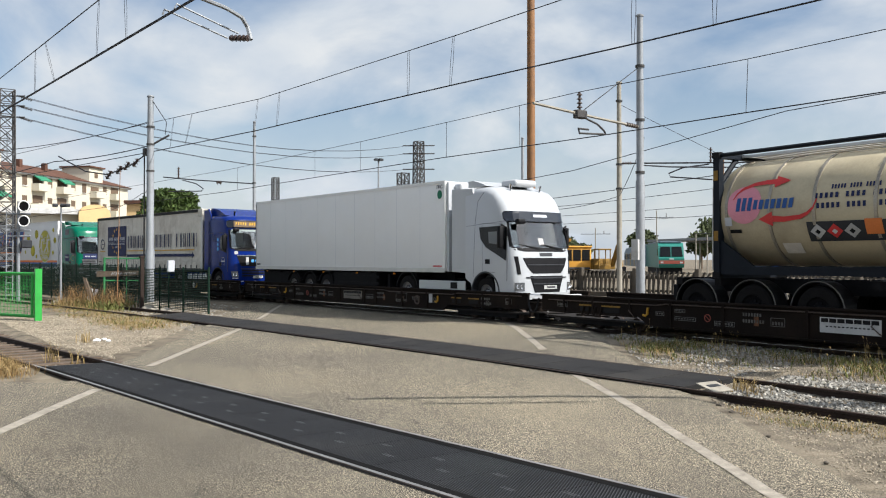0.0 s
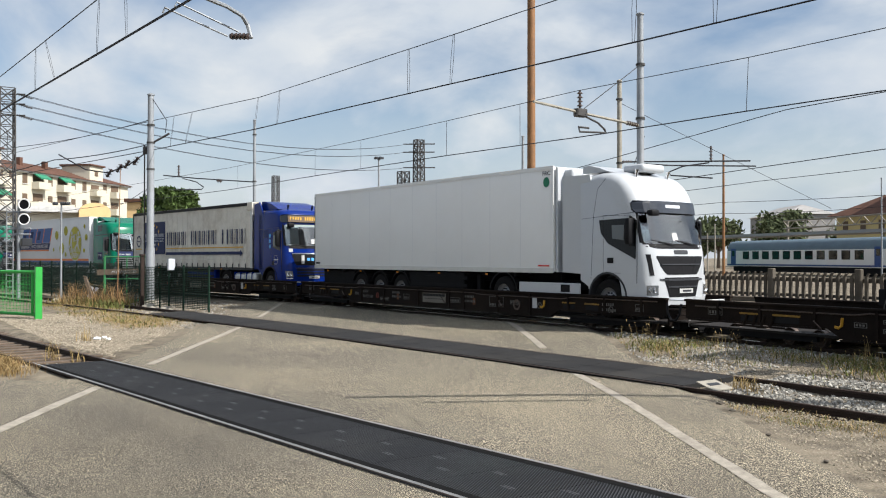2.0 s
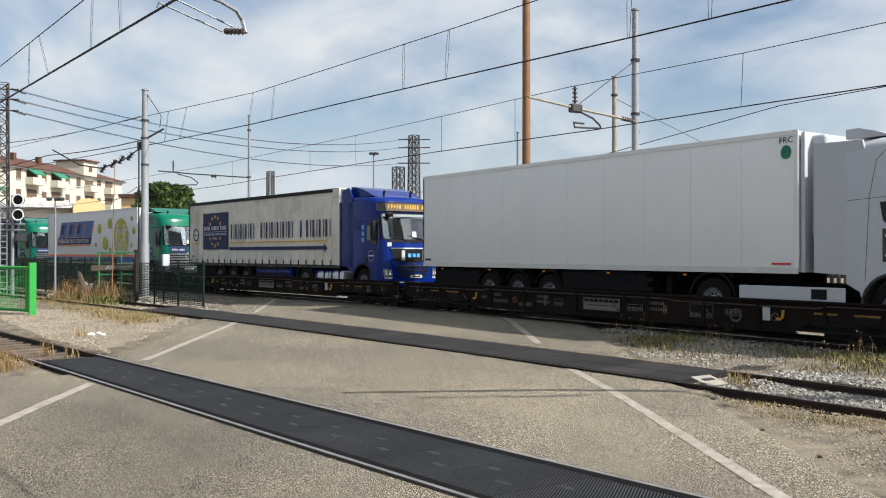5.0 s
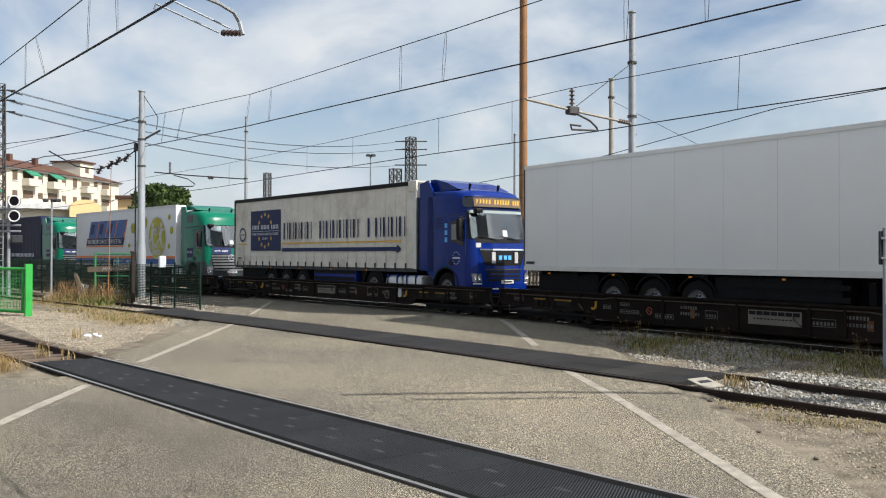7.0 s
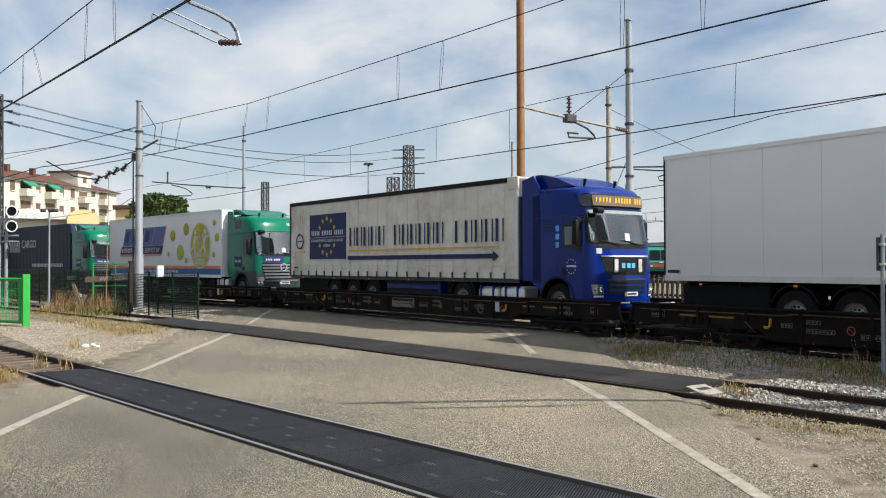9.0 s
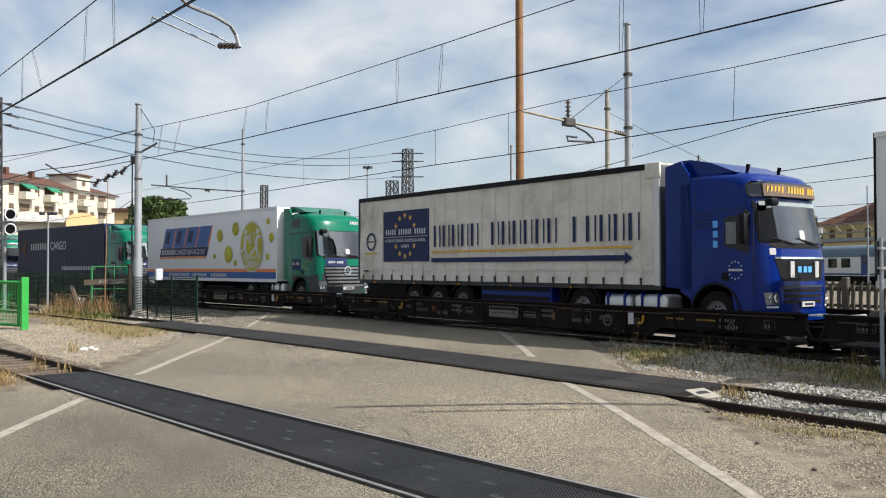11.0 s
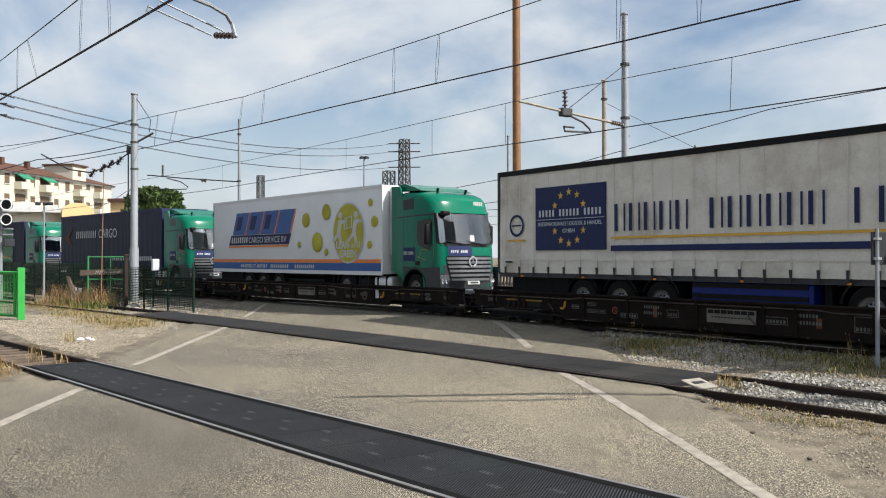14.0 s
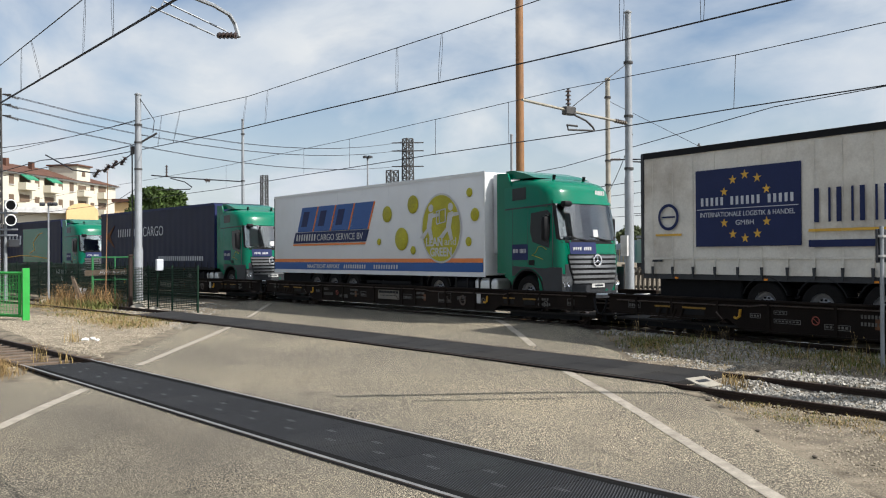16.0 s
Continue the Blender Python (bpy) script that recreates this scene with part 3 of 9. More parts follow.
def ribbed():
    m = mat("ribbed_rubber", (0.0135, 0.0142, 0.0158), 0.75, 0, 0.3, 1.2, 60, 0.2, 0.004, dirt=(0.030, 0.030, 0.029), dirt_amt=0.5, random=0.1, spec=0.15)
    n, l = m.node_tree.nodes, m.node_tree.links
    b = n["Principled BSDF"]
    tc, mp, w = n.new("ShaderNodeTexCoord"), n.new("ShaderNodeMapping"), n.new("ShaderNodeTexWave")
    mp.inputs["Rotation"].default_value = (0, 0, radians(-36.9))
    w.inputs["Scale"].default_value = 11.2
    w.bands_direction = "X"
    bp = n.new("ShaderNodeBump")
    bp.inputs["Strength"].default_value, bp.inputs["Distance"].default_value = 1.0, 0.02
    # rib relief put into the colour too: crests lightened, grooves darkened
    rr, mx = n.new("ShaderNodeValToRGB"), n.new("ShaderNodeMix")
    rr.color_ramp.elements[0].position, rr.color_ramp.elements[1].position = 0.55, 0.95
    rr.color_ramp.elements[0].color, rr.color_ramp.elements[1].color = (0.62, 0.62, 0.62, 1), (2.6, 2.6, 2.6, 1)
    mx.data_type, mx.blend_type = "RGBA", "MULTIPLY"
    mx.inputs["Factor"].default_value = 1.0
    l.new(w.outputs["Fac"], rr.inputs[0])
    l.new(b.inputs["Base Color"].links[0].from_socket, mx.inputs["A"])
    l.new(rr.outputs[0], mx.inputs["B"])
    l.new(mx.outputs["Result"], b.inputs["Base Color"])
    l.new(tc.outputs["Object"], mp.inputs[0])
    l.new(mp.outputs[0], w.inputs["Vector"])
    l.new(w.outputs["Fac"], bp.inputs["Height"])
    l.new(b.inputs["Normal"].links[0].from_socket, bp.inputs["Normal"])
    l.new(bp.outputs[0], b.inputs["Normal"])
    return m


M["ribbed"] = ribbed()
M["slot"] = mat("worn_slot", (0.06, 0.061, 0.064), 0.7, 0, 0.4, 8, 40, 0.1)
M["fringe"] = mat("screen_fringe", (0.22, 0.26, 0.26), 0.8, 0, 0.3, 14, 40, 0.1)
def flangeway(fy, off0, off1, x0, x1, z):
    """A flat near-black strip for the groove along a rail in the crossing."""
    bm = bmesh.new()
    prev = None
    for k in range(41):
        x = x0 + (x1 - x0) * k / 40
        row = [bm.verts.new((x, fy(x) + o, z)) for o in (off0, off1)]
        if prev:
            bm.faces.new((prev[0], row[0], row[1], prev[1]))
        prev = row
    return tagged(part("flangeway", bm, "groove"), "flat near-black strip for the groove beside the crossing rail", "groove", "flangeways", "structure")


M["groove"] = mat("groove_dark", (0.008, 0.008, 0.008), 0.95, 0, 0.3, 6, 40, 0.2, spec=0.05)
flangeway(near_lo, 0.036, 0.14, -18.6, 10, 0.0135)
flangeway(near_hi, -0.15, -0.036, -18.6, 10, 0.0135)
flangeway(near_lo, -0.075, -0.036, -18.6, 10, 0.0095)
flangeway(mid_lo, -0.10, -0.036, -33, -9.4, 0.030)
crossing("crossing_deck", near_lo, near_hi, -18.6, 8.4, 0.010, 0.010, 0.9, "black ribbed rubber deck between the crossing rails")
crossing("crossing_deck", mid_lo, mid_hi, -33.0, -9.4, 0.035, 0.09, 0.9, "dark rubber deck between rusty siding rails", "rubber")


def studs():
    """Worn pale anchor slots in two rows along the near deck."""
    bm = bmesh.new()
    for k in range(26):
        x = -18.1 + 0.9 * k
        for f, o in ((0.38, 0.0), (0.62, 0.45)):
            y = near_lo(x) + (near_hi(x) - near_lo(x)) * f
            box(bm, x + o, x + o + 0.17, y - 0.024, y - 0.010, 0.008, 0.0125)
            box(bm, x + o + 0.02, x + o + 0.19, y + 0.010, y + 0.024, 0.008, 0.0125)
    return tagged(part("anchor_slots", bm, "slot"), "pale worn anchor slots in the rubber deck", "deck fittings", kind="stuff")


studs()

# kerb-like steel trim ramp at the end of the siding deck
bm = bmesh.new()
prism(bm, [(-9.42, 0.115), (-9.42, 0.10), (-9.06, 0.0), (-9.06, 0.015)], mid_lo(-9.2) + 0.14, mid_lo(-9.2) + 0.60)
ramp_plate = tagged(part("deck_end_plate", bm, "concrete"), "bent pale slotted metal plate ending the rubber deck", "metal plate")
bm = bmesh.new()
prism(bm, [(-9.30, 0.090), (-9.30, 0.086), (-9.22, 0.063), (-9.22, 0.067)], mid_lo(-9.2) + 0.24, mid_lo(-9.2) + 0.50)
part("slot", bm, "darkgrey", ramp_plate)


# ---- the moving train: places along the track ----
def run_out(t):
    """Metres that the train has gone by t seconds."""
    k = t / 10.0
    return 24.859 * k + 0.1126 * k ** 2 + 0.5429 * k ** 3 - 0.4695 * k ** 4 + 0.1482 * k ** 5


TIMES = [0.5 * k for k in range(33)]


def train_rows(s, back, z):
    """Poses of a vehicle whose front stands at s and whose rear is that far behind, along the curved track."""
    rows = []
    for t in TIMES:
        a = s + run_out(t)
        p, q = Vector((a, train_y(a), z)), Vector((a - back, train_y(a - back), z))
        d = p - q
        rows.append((t, pose(p.x, p.y, z, 0, 0, math.degrees(math.atan2(d.y, d.x)))))
    return rows


MOVING = []
WHEELSETS = []
DECK_Z = 0.57


# ---- lorries ----
def wheel(parent, x, y, r=0.5, wide=0.3, side=-1, rim="rim"):
    """Tyre and rim on one side; y is the outer face."""
    y1 = y - side * wide
    bm = bmesh.new()
    lathe(bm, [(r * 0.56, y), (r * 0.9, y), (r * 0.985, y - side * 0.035), (r, y - side * 0.07), (r, y1 + side * 0.05), (r * 0.95, y1), (r * 0.5, y1)], 28, "y", (x, 0, r), True)
    ty = part("tyre", bm, "tyre", parent, smooth=True)
    bm = bmesh.new()
    lathe(bm, [(r * 0.17, y - side * 0.01), (r * 0.19, y - side * 0.05), (r * 0.36, y - side * 0.09), (r * 0.46, y - side * 0.06), (r * 0.52, y - side * 0.05), (r * 0.565, y + side * 0.004), (r * 0.56, y - side * 0.12)], 24, "y", (x, 0, r))
    part("rim", bm, rim, ty, smooth=True)
    bm = bmesh.new()
    for k in range(10):
        a = 2 * math.pi * k / 10
        rod(bm, (x + r * 0.29 * math.cos(a), y - side * 0.09, r + r * 0.29 * math.sin(a)), (x + r * 0.29 * math.cos(a), y - side * 0.04, r + r * 0.29 * math.sin(a)), r * 0.045, n=6)
    part("nut_ring", bm, "chassis", ty)["kind"] = "stuff"
    return ty


PLAN = [(0.0, 0.0), (0.5, 0.015), (0.85, 0.06), (1.05, 0.13), (1.15, 0.21), (1.21, 0.31), (1.245, 0.44)]
CROWN = [(0.0, 0.0), (0.7, 0.01), (1.0, 0.045), (1.13, 0.10), (1.2, 0.17), (1.245, 0.27)]
STATIONS = [-1.245, -1.21, -1.15, -1.05, -0.85, -0.5, 0, 0.5, 0.85, 1.05, 1.15, 1.21, 1.245]


def plan(y):
    return lerp(PLAN, abs(y))


class Cab:
    """The outer skin of a lorry's cab: front line x(z), then the roof back to the rear wall."""

    def __init__(self, front, roof, rear, rear_z):
        self.front, self.roof, self.rear, self.rear_z = front, roof, rear, rear_z

    def x(self, z, y):
        return lerp([(b, a) for a, b in self.front], z) - plan(y)

    def skin(self, z0, z1):
        """The closed skin, left open where the windscreen sits between z0 and z1."""
        bm = bmesh.new()
        arch = [(-1.38 + 0.64 * math.cos(math.radians(a)), 0.52 + 0.62 * math.sin(math.radians(a))) for a in range(170, -5, -16)]
        prof = [(self.rear, 0.95), (-2.05, 0.80)] + arch + [(-0.70, 0.36), (-0.02, 0.36)]
        nb = len(prof)
        zs = [self.front[0][1] + 0.01 + (self.front[-1][1] - self.front[0][1] - 0.01) * k / 16 for k in range(17)]
        zs = sorted([z for z in zs if abs(z - z0) > 0.06 and abs(z - z1) > 0.06] + [z0, z1])
        fr = [(lerp([(b, a) for a, b in self.front], z), z) for z in zs]
        hole = range(nb + zs.index(z0), nb + zs.index(z1))
        prof = prof + fr + self.roof + [(self.rear, self.rear_z)]
        nf = nb + len(fr)
        cols = []
        for y in STATIONS:
            col = []
            for k, (x, z) in enumerate(prof):
                px, pz = x, z
                if x > -1.0:
                    px = x - plan(y) * min(1.0, (x + 1.0) / 0.7)
                if k >= nf - 3:
                    f = 1.0 if k >= nf else (k - nf + 4) / 4.0
                    pz = z - lerp(CROWN, abs(y)) * f
                col.append(bm.verts.new((px, y, pz)))
            cols.append(col)
        n = len(prof)
        for j, (a, b) in enumerate(zip(cols, cols[1:])):
            for k in range(n):
                if k in hole and 2 <= j <= 9:
                    continue
                bm.faces.new((a[k], a[(k + 1) % n], b[(k + 1) % n], b[k]))
        bm.faces.new(cols[0])
        bm.faces.new(cols[-1][::-1])
        return bm

    def patch(self, outline, off=0.012, thick=0.03, ny=12):
        """A slab on the front: outline gives (z, half width) from the bottom up; it follows the skin."""
        bm = bmesh.new()
        rows = []
        for z, w, *c in outline:
            mid = c[0] if c else 0.0
            r0, r1 = [], []
            for k in range(ny + 1):
                y = mid - w + 2 * w * k / ny
                x = self.x(z, y) + off
                r0.append(bm.verts.new((x, y, z)))
                r1.append(bm.verts.new((x - thick, y, z)))
            rows.append((r0, r1))
        for (a0, a1), (b0, b1) in zip(rows, rows[1:]):
            for k in range(ny):
                bm.faces.new((a0[k], a0[k + 1], b0[k + 1], b0[k]))
                bm.faces.new((a1[k], b1[k], b1[k + 1], a1[k + 1]))
            bm.faces.new((a0[0], b0[0], b1[0], a1[0]))
            bm.faces.new((a0[-1], a1[-1], b1[-1], b0[-1]))
        for r0, r1, in (rows[0], rows[-1]):
            for k in range(ny):
                bm.faces.new((r0[k], r1[k], r1[k + 1], r0[k + 1]))
        return bm


def flank(parent, name, poly, material, label="", y=1.245, off=0.008, both=True, thick=0.02):
    """A flat piece on the cab's flanks; poly in (x, z)."""
    for s in ((-1, 1) if both else (-1,)):
        bm = prism(bmesh.new(), poly, s * (y + off), s * (y + off - thick))
        part(name, bm, material, parent, label)


def seam(parent, pts, w=0.009, y=1.245):
    """Dark joint lines on the flank, along a row of (x, z)."""
    bm = bmesh.new()
    for (ax, az), (bx, bz) in zip(pts, pts[1:]):
        d = Vector((bx - ax, bz - az)).normalized()
        nx, nz = -d.y * w / 2, d.x * w / 2
        prism(bm, [(ax + nx, az + nz), (bx + nx, bz + nz), (bx - nx, bz - nz), (ax - nx, az - nz)], -(y + 0.003), -(y - 0.01))
    part("door_seam", bm, "darkgrey", parent)


def tractor(parent, kind):
    """A two-axle tractor unit with its cab; the front stands at x = 0, the deck at z = 0."""
    P = lambda name, bm, m, label="", smooth=False: part(name, bm, m, parent, label, smooth)
    body = {"w": "white", "b": "blue", "g": "green"}[kind]
    if kind == "w":
        front = [(-0.03, 0.36), (0.0, 0.6), (0.0, 1.0), (-0.03, 1.5), (-0.09, 1.80), (-0.36, 2.68), (-0.42, 2.95), (-0.52, 3.15)]
        roof = [(-0.62, 3.32), (-0.80, 3.50), (-1.05, 3.66), (-1.35, 3.76), (-1.7, 3.79)]
        cab = Cab(front, roof, -2.32, 3.74)
    elif kind == "b":
        front = [(-0.03, 0.36), (0.0, 0.6), (0.0, 1.0), (-0.02, 1.5), (-0.07, 1.95), (-0.27, 2.88), (-0.32, 3.05), (-0.36, 3.34)]
        roof = [(-0.42, 3.45), (-0.55, 3.55), (-0.85, 3.62), (-1.3, 3.66), (-1.8, 3.68)]
        cab = Cab(front, roof, -2.32, 3.66)
    else:
        front = [(-0.03, 0.36), (0.0, 0.6), (0.0, 1.0), (-0.02, 1.5), (-0.05, 1.92), (-0.25, 2.95), (-0.30, 3.1), (-0.36, 3.3)]
        roof = [(-0.44, 3.45), (-0.62, 3.58), (-0.95, 3.68), (-1.4, 3.75), (-1.85, 3.77)]
        cab = Cab(front, roof, -2.32, 3.74)
    z0, z1 = {"w": (1.86, 2.66), "b": (2.02, 2.92), "g": (1.95, 2.96)}[kind]
    P("cab", cab.skin(z0, z1), body, smooth=True)
    # windscreen in its black frame, and the inside of the cab behind it
    sc = [(z0 + 0.02, 1.08), (z0 + 0.10, 1.12)] + [(z0 + 0.1 + (z1 - z0 - 0.1) * k / 6, 1.13 - 0.03 * k / 6) for k in range(1, 7)]
    P("windscreen_seal", cab.patch([(z0 - 0.10, 0.82), (z0 - 0.06, 1.08), (z0 + 0.045, 1.17)], 0.006, 0.02), "black")
    P("windscreen_seal", cab.patch([(z1 - 0.035, 1.16), (z1 + 0.03, 1.15)], 0.006, 0.02), "black")
    for s in (-1, 1):
        P("windscreen_seal", cab.patch([(z0 + 0.04, 0.035, s * 1.145), (z1 - 0.02, 0.035, s * 1.13)], 0.006, 0.02, 3), "black")
    P("windscreen", cab.patch(sc, 0.014, 0.008), "screen", "clear windscreen mirroring the sky")
    xf = cab.x(z0, 0)
    lin = bmesh.new()
    box(lin, -2.14, -2.10, -1.2, 1.2, 1.2, z1 + 0.16)
    box(lin, -2.10, cab.x(z1, 0) - 0.22, -1.0, 1.0, z1 + 0.12, z1 + 0.16)
    for s in (-1, 1):
        box(lin, -2.10, -0.72, s * 1.215 - 0.012, s * 1.215 + 0.012, 1.2, z1 + 0.16)
    P("cab_lining", lin, "lining", "pale grey cab lining")
    P("dashboard", prism(bmesh.new(), [(xf - 0.14, z0 - 0.16), (xf - 0.15, z0 + 0.0), (xf - 0.62, z0 + 0.10), (xf - 0.80, z0 + 0.04), (xf - 0.86, z0 - 0.30)], -0.98, 0.98), "cabin", "grey dashboard")
    for s in (-1, 1):
        seat = P("seat", bbox(-1.62, -1.44, s * 0.58 - 0.27, s * 0.58 + 0.27, 1.35, z0 + 0.42, 0.06, 2), "darkgrey", "dark seat back", True)
        part("headrest", bbox(-1.60, -1.48, s * 0.58 - 0.14, s * 0.58 + 0.14, z0 + 0.44, z0 + 0.66, 0.04, 2), "darkgrey", seat, "", True)
    ring = bmesh.new()
    path_rod(ring, [(-0.98 + 0.10 * math.sin(2 * math.pi * k / 20), 0.58 + 0.24 * math.cos(2 * math.pi * k / 20), z0 + 0.14 + 0.22 * math.sin(2 * math.pi * k / 20)) for k in range(21)], 0.016, 5)
    P("steering_wheel", ring, "black", "", True)
    for y, w in ((-0.55, 0.22), (0.05, 0.14), (0.62, 0.2)):
        P("paper", bbox(xf - 0.46, xf - 0.22, y - w, y + w, z0 + 0.075, z0 + 0.10), "paper", "papers lying on the dashboard")
    for s in (-0.72, 0.1):
        bm = bmesh.new()
        rod(bm, (cab.x(z0 - 0.02, s + 0.5) + 0.04, s + 0.5, z0 - 0.02), (cab.x(z0 + 0.06, s) + 0.03, s, z0 + 0.07), 0.014, n=6)
        rod(bm, (cab.x(z0 + 0.05, s + 0.35) + 0.035, s + 0.35, z0 + 0.03), (cab.x(z0 + 0.13, s - 0.25) + 0.03, s - 0.25, z0 + 0.12), 0.012, n=6)
        P("wiper", bm, "black")
    bm = cab.patch([(z0 + 0.10, 0.10, -0.12 if kind == "w" else 0.12), (z0 + 0.30, 0.09, -0.12 if kind == "w" else 0.12)], 0.018, 0.003, 2)
    P("windscreen_card", bm, "plate", "white card behind the windscreen")
    # sun visor
    if kind == "w":
        P("sun_visor", cab.patch([(2.66, 1.17), (2.74, 1.20), (2.90, 1.20), (2.96, 1.16)], 0.075, 0.07), "visor", "dark grey smoked sun visor")
        bm = cab.patch([(2.79, 0.28), (2.87, 0.28)], 0.08, 0.004)
        P("visor_lettering", bm, "greyprint", "pale plain lettering bar")
    elif kind == "b":
        P("sun_visor", cab.patch([(3.02, 1.17), (3.08, 1.20), (3.30, 1.20), (3.36, 1.15)], 0.07, 0.06), "visor", "dark smoked sun visor")
        P("name_board", cab.patch([(3.04, 0.98), (3.31, 0.98)], 0.105, 0.03), "shutter", "brown name board with gold lettering bars")
        bm = bmesh.new()
        for k in range(16):
            if k in (5, 12):
                continue
            y = -0.9 + 0.1125 * k
            x = cab.x(3.17, y) + 0.109
            box(bm, x - 0.004, x + 0.004, y, y + 0.065, 3.12, 3.26)
        P("gold_lettering", bm, "gold", "gold plain bars")["kind"] = "stuff"
        P("screen_fringe", cab.patch([(2.84, 1.06), (2.93, 1.07)], 0.018, 0.004), "fringe", "pale tasselled fringe")
    else:
        P("sun_visor", cab.patch([(2.96, 1.16), (3.04, 1.16)], 0.05, 0.05), body)
        bm = bmesh.new()
        for k in range(5):
            y = 0.42 + 0.09 * k
            x = cab.x(3.28, y) + 0.006
            box(bm, x - 0.02, x + 0.002, y, y + 0.055, 3.22, 3.36)
        P("fleet_mark", bm, "plate", "white plain bars on the roof edge")
    # grille and bumper
    if kind == "w":
        P("badge", cab.patch([(1.63, 0.26), (1.73, 0.26)], 0.014, 0.01, 6), "darkgrey", "dark plain badge bar")
        P("grille", cab.patch([(1.12, 0.56), (1.18, 0.64), (1.34, 0.78), (1.54, 0.88), (1.58, 0.88)], 0.012, 0.03), "black", "black radiator grille")
        P("grille_bar", cab.patch([(1.36, 0.74), (1.39, 0.76)], 0.03, 0.03), "darkgrey")
        P("bumper_grille", cab.patch([(0.50, 0.44), (0.56, 0.50), (1.0, 0.66), (1.05, 0.66)], 0.014, 0.03), "black", "black lower grille")
        for z in (0.80, 0.97):
            P("bumper_strip", cab.patch([(z, 0.56), (z + 0.035, 0.57)], 0.03, 0.02), "darkgrey")
        P("bumper_trim", cab.patch([(0.98, 0.80), (1.02, 0.82)], 0.02, 0.03), "darkgrey")
        for s in (-1, 1):
            P("air_vent", cab.patch([(1.10, 0.05, s * 1.02), (1.62, 0.05, s * 1.08)], 0.014, 0.02, 3), "black")
    elif kind == "b":
        P("grille", cab.patch([(1.22, 0.72), (1.30, 0.80), (1.60, 0.90), (1.70, 0.92)], 0.012, 0.03), "black", "black radiator grille")
        P("grille_trim", cab.patch([(1.69, 0.92), (1.735, 0.93)], 0.035, 0.04), "chrome", "chrome trim bar")
        for y in (-0.24, -0.04, 0.15):
            x = cab.x(1.47, y + 0.05) + 0.03
            P("badge_block", box(bmesh.new(), x - 0.02, x, y, y + 0.13, 1.40, 1.53), "badgeblue", "bright blue plain block")
        for y in (-0.52, 0.42):
            bm = bmesh.new()
            x = cab.x(1.45, y) + 0.04
            box(bm, x - 0.03, x, y, y + 0.14, 1.29, 1.64)
            P("lamp_cover", bm, "plate", "white square cover")
        for z in (0.74, 0.86, 0.98):
            P("lower_grille", cab.patch([(z, 0.70), (z + 0.07, 0.72)], 0.012, 0.04), "black")
        P("bumper_bar", cab.patch([(1.08, 0.76), (1.12, 0.78)], 0.02, 0.03), "darkgrey")
        P("badge_disc", cab.patch([(1.78, 0.075, -0.95), (1.92, 0.075, -0.95)], 0.012, 0.01, 4), "plate", "white round sticker")
    else:
        P("front_panel", cab.patch([(1.60, 0.90), (1.86, 0.96)], 0.010, 0.02), "green")
        P("name_panel", cab.patch([(1.58, 0.48, -0.40), (1.90, 0.48, -0.42)], 0.018, 0.01, 6), "navy", "navy panel with a white lettering bar")
        bm = bmesh.new()
        for k in range(9):
            y = -0.78 + 0.075 * k
            if k == 4:
                continue
            x = cab.x(1.72, y) + 0.023
            box(bm, x - 0.006, x, y, y + 0.05, 1.68, 1.77)
        P("panel_lettering", bm, "plate", "white plain bars")["kind"] = "stuff"
        P("grille", cab.patch([(0.80, 0.80), (1.20, 0.92), (1.57, 0.95)], 0.02, 0.03), "black", "black radiator grille")
        for z, w in ((0.78, 0.80), (0.92, 0.83), (1.06, 0.86), (1.20, 0.90), (1.33, 0.92), (1.46, 0.94)):
            P("grille_louvre", cab.patch([(z, w), (z + 0.075, w + 0.01)], 0.045, 0.05), "louvre", "silver louvre")
        bm = bmesh.new()
        lathe(bm, [(0.13, 0.0), (0.17, 0.0), (0.17, 0.03), (0.13, 0.03)], 24, "x", (0.05, 0.02, 1.40), True)
        for a in (90, 210, 330):
            rod(bm, (0.075, 0.02, 1.40), (0.075, 0.02 + 0.15 * math.cos(math.radians(a)), 1.40 + 0.15 * math.sin(math.radians(a))), 0.018, 0.008, n=6)
        P("badge_ring", bm, "chrome", "chrome ring badge")
        P("lower_skirt", cab.patch([(0.37, 1.0), (0.76, 1.22), (1.30, 1.235)], 0.012, 0.03), "darkgrey", "dark grey plastic front skirt")
        flank(parent, "corner_panel", [(-0.04, 0.38), (-0.04, 1.22), (-0.50, 1.22), (-0.72, 1.18), (-0.72, 0.38)], "darkgrey", "dark grey plastic corner", 1.245, 0.012)
    P("bumper", cab.patch([(0.36, 1.1), (0.42, 1.16), (0.56, 1.16)], 0.03, 0.08), "darkgrey" if kind == "g" else body)
    lz = {"w": (0.62, 0.86), "b": (0.72, 0.98), "g": (0.56, 0.98)}[kind]
    for s in (-1, 1):
        P("headlight_housing", cab.patch([(lz[0] - 0.10, 0.17, s * 1.03), (lz[1] + 0.06, 0.17, s * 1.05)], 0.012, 0.03, 6), "darkgrey" if kind == "g" else body)
        P("headlight", cab.patch([(lz[0], 0.13, s * 1.01), (lz[1], 0.13, s * (1.01 if kind != "b" else 1.04))], 0.026, 0.03, 6), "lamp", "clear glass headlight")
        for dy in (-0.055, 0.06):
            zc = (lz[0] + lz[1]) / 2
            yc = s * 1.01 + dy
            bm = bmesh.new()
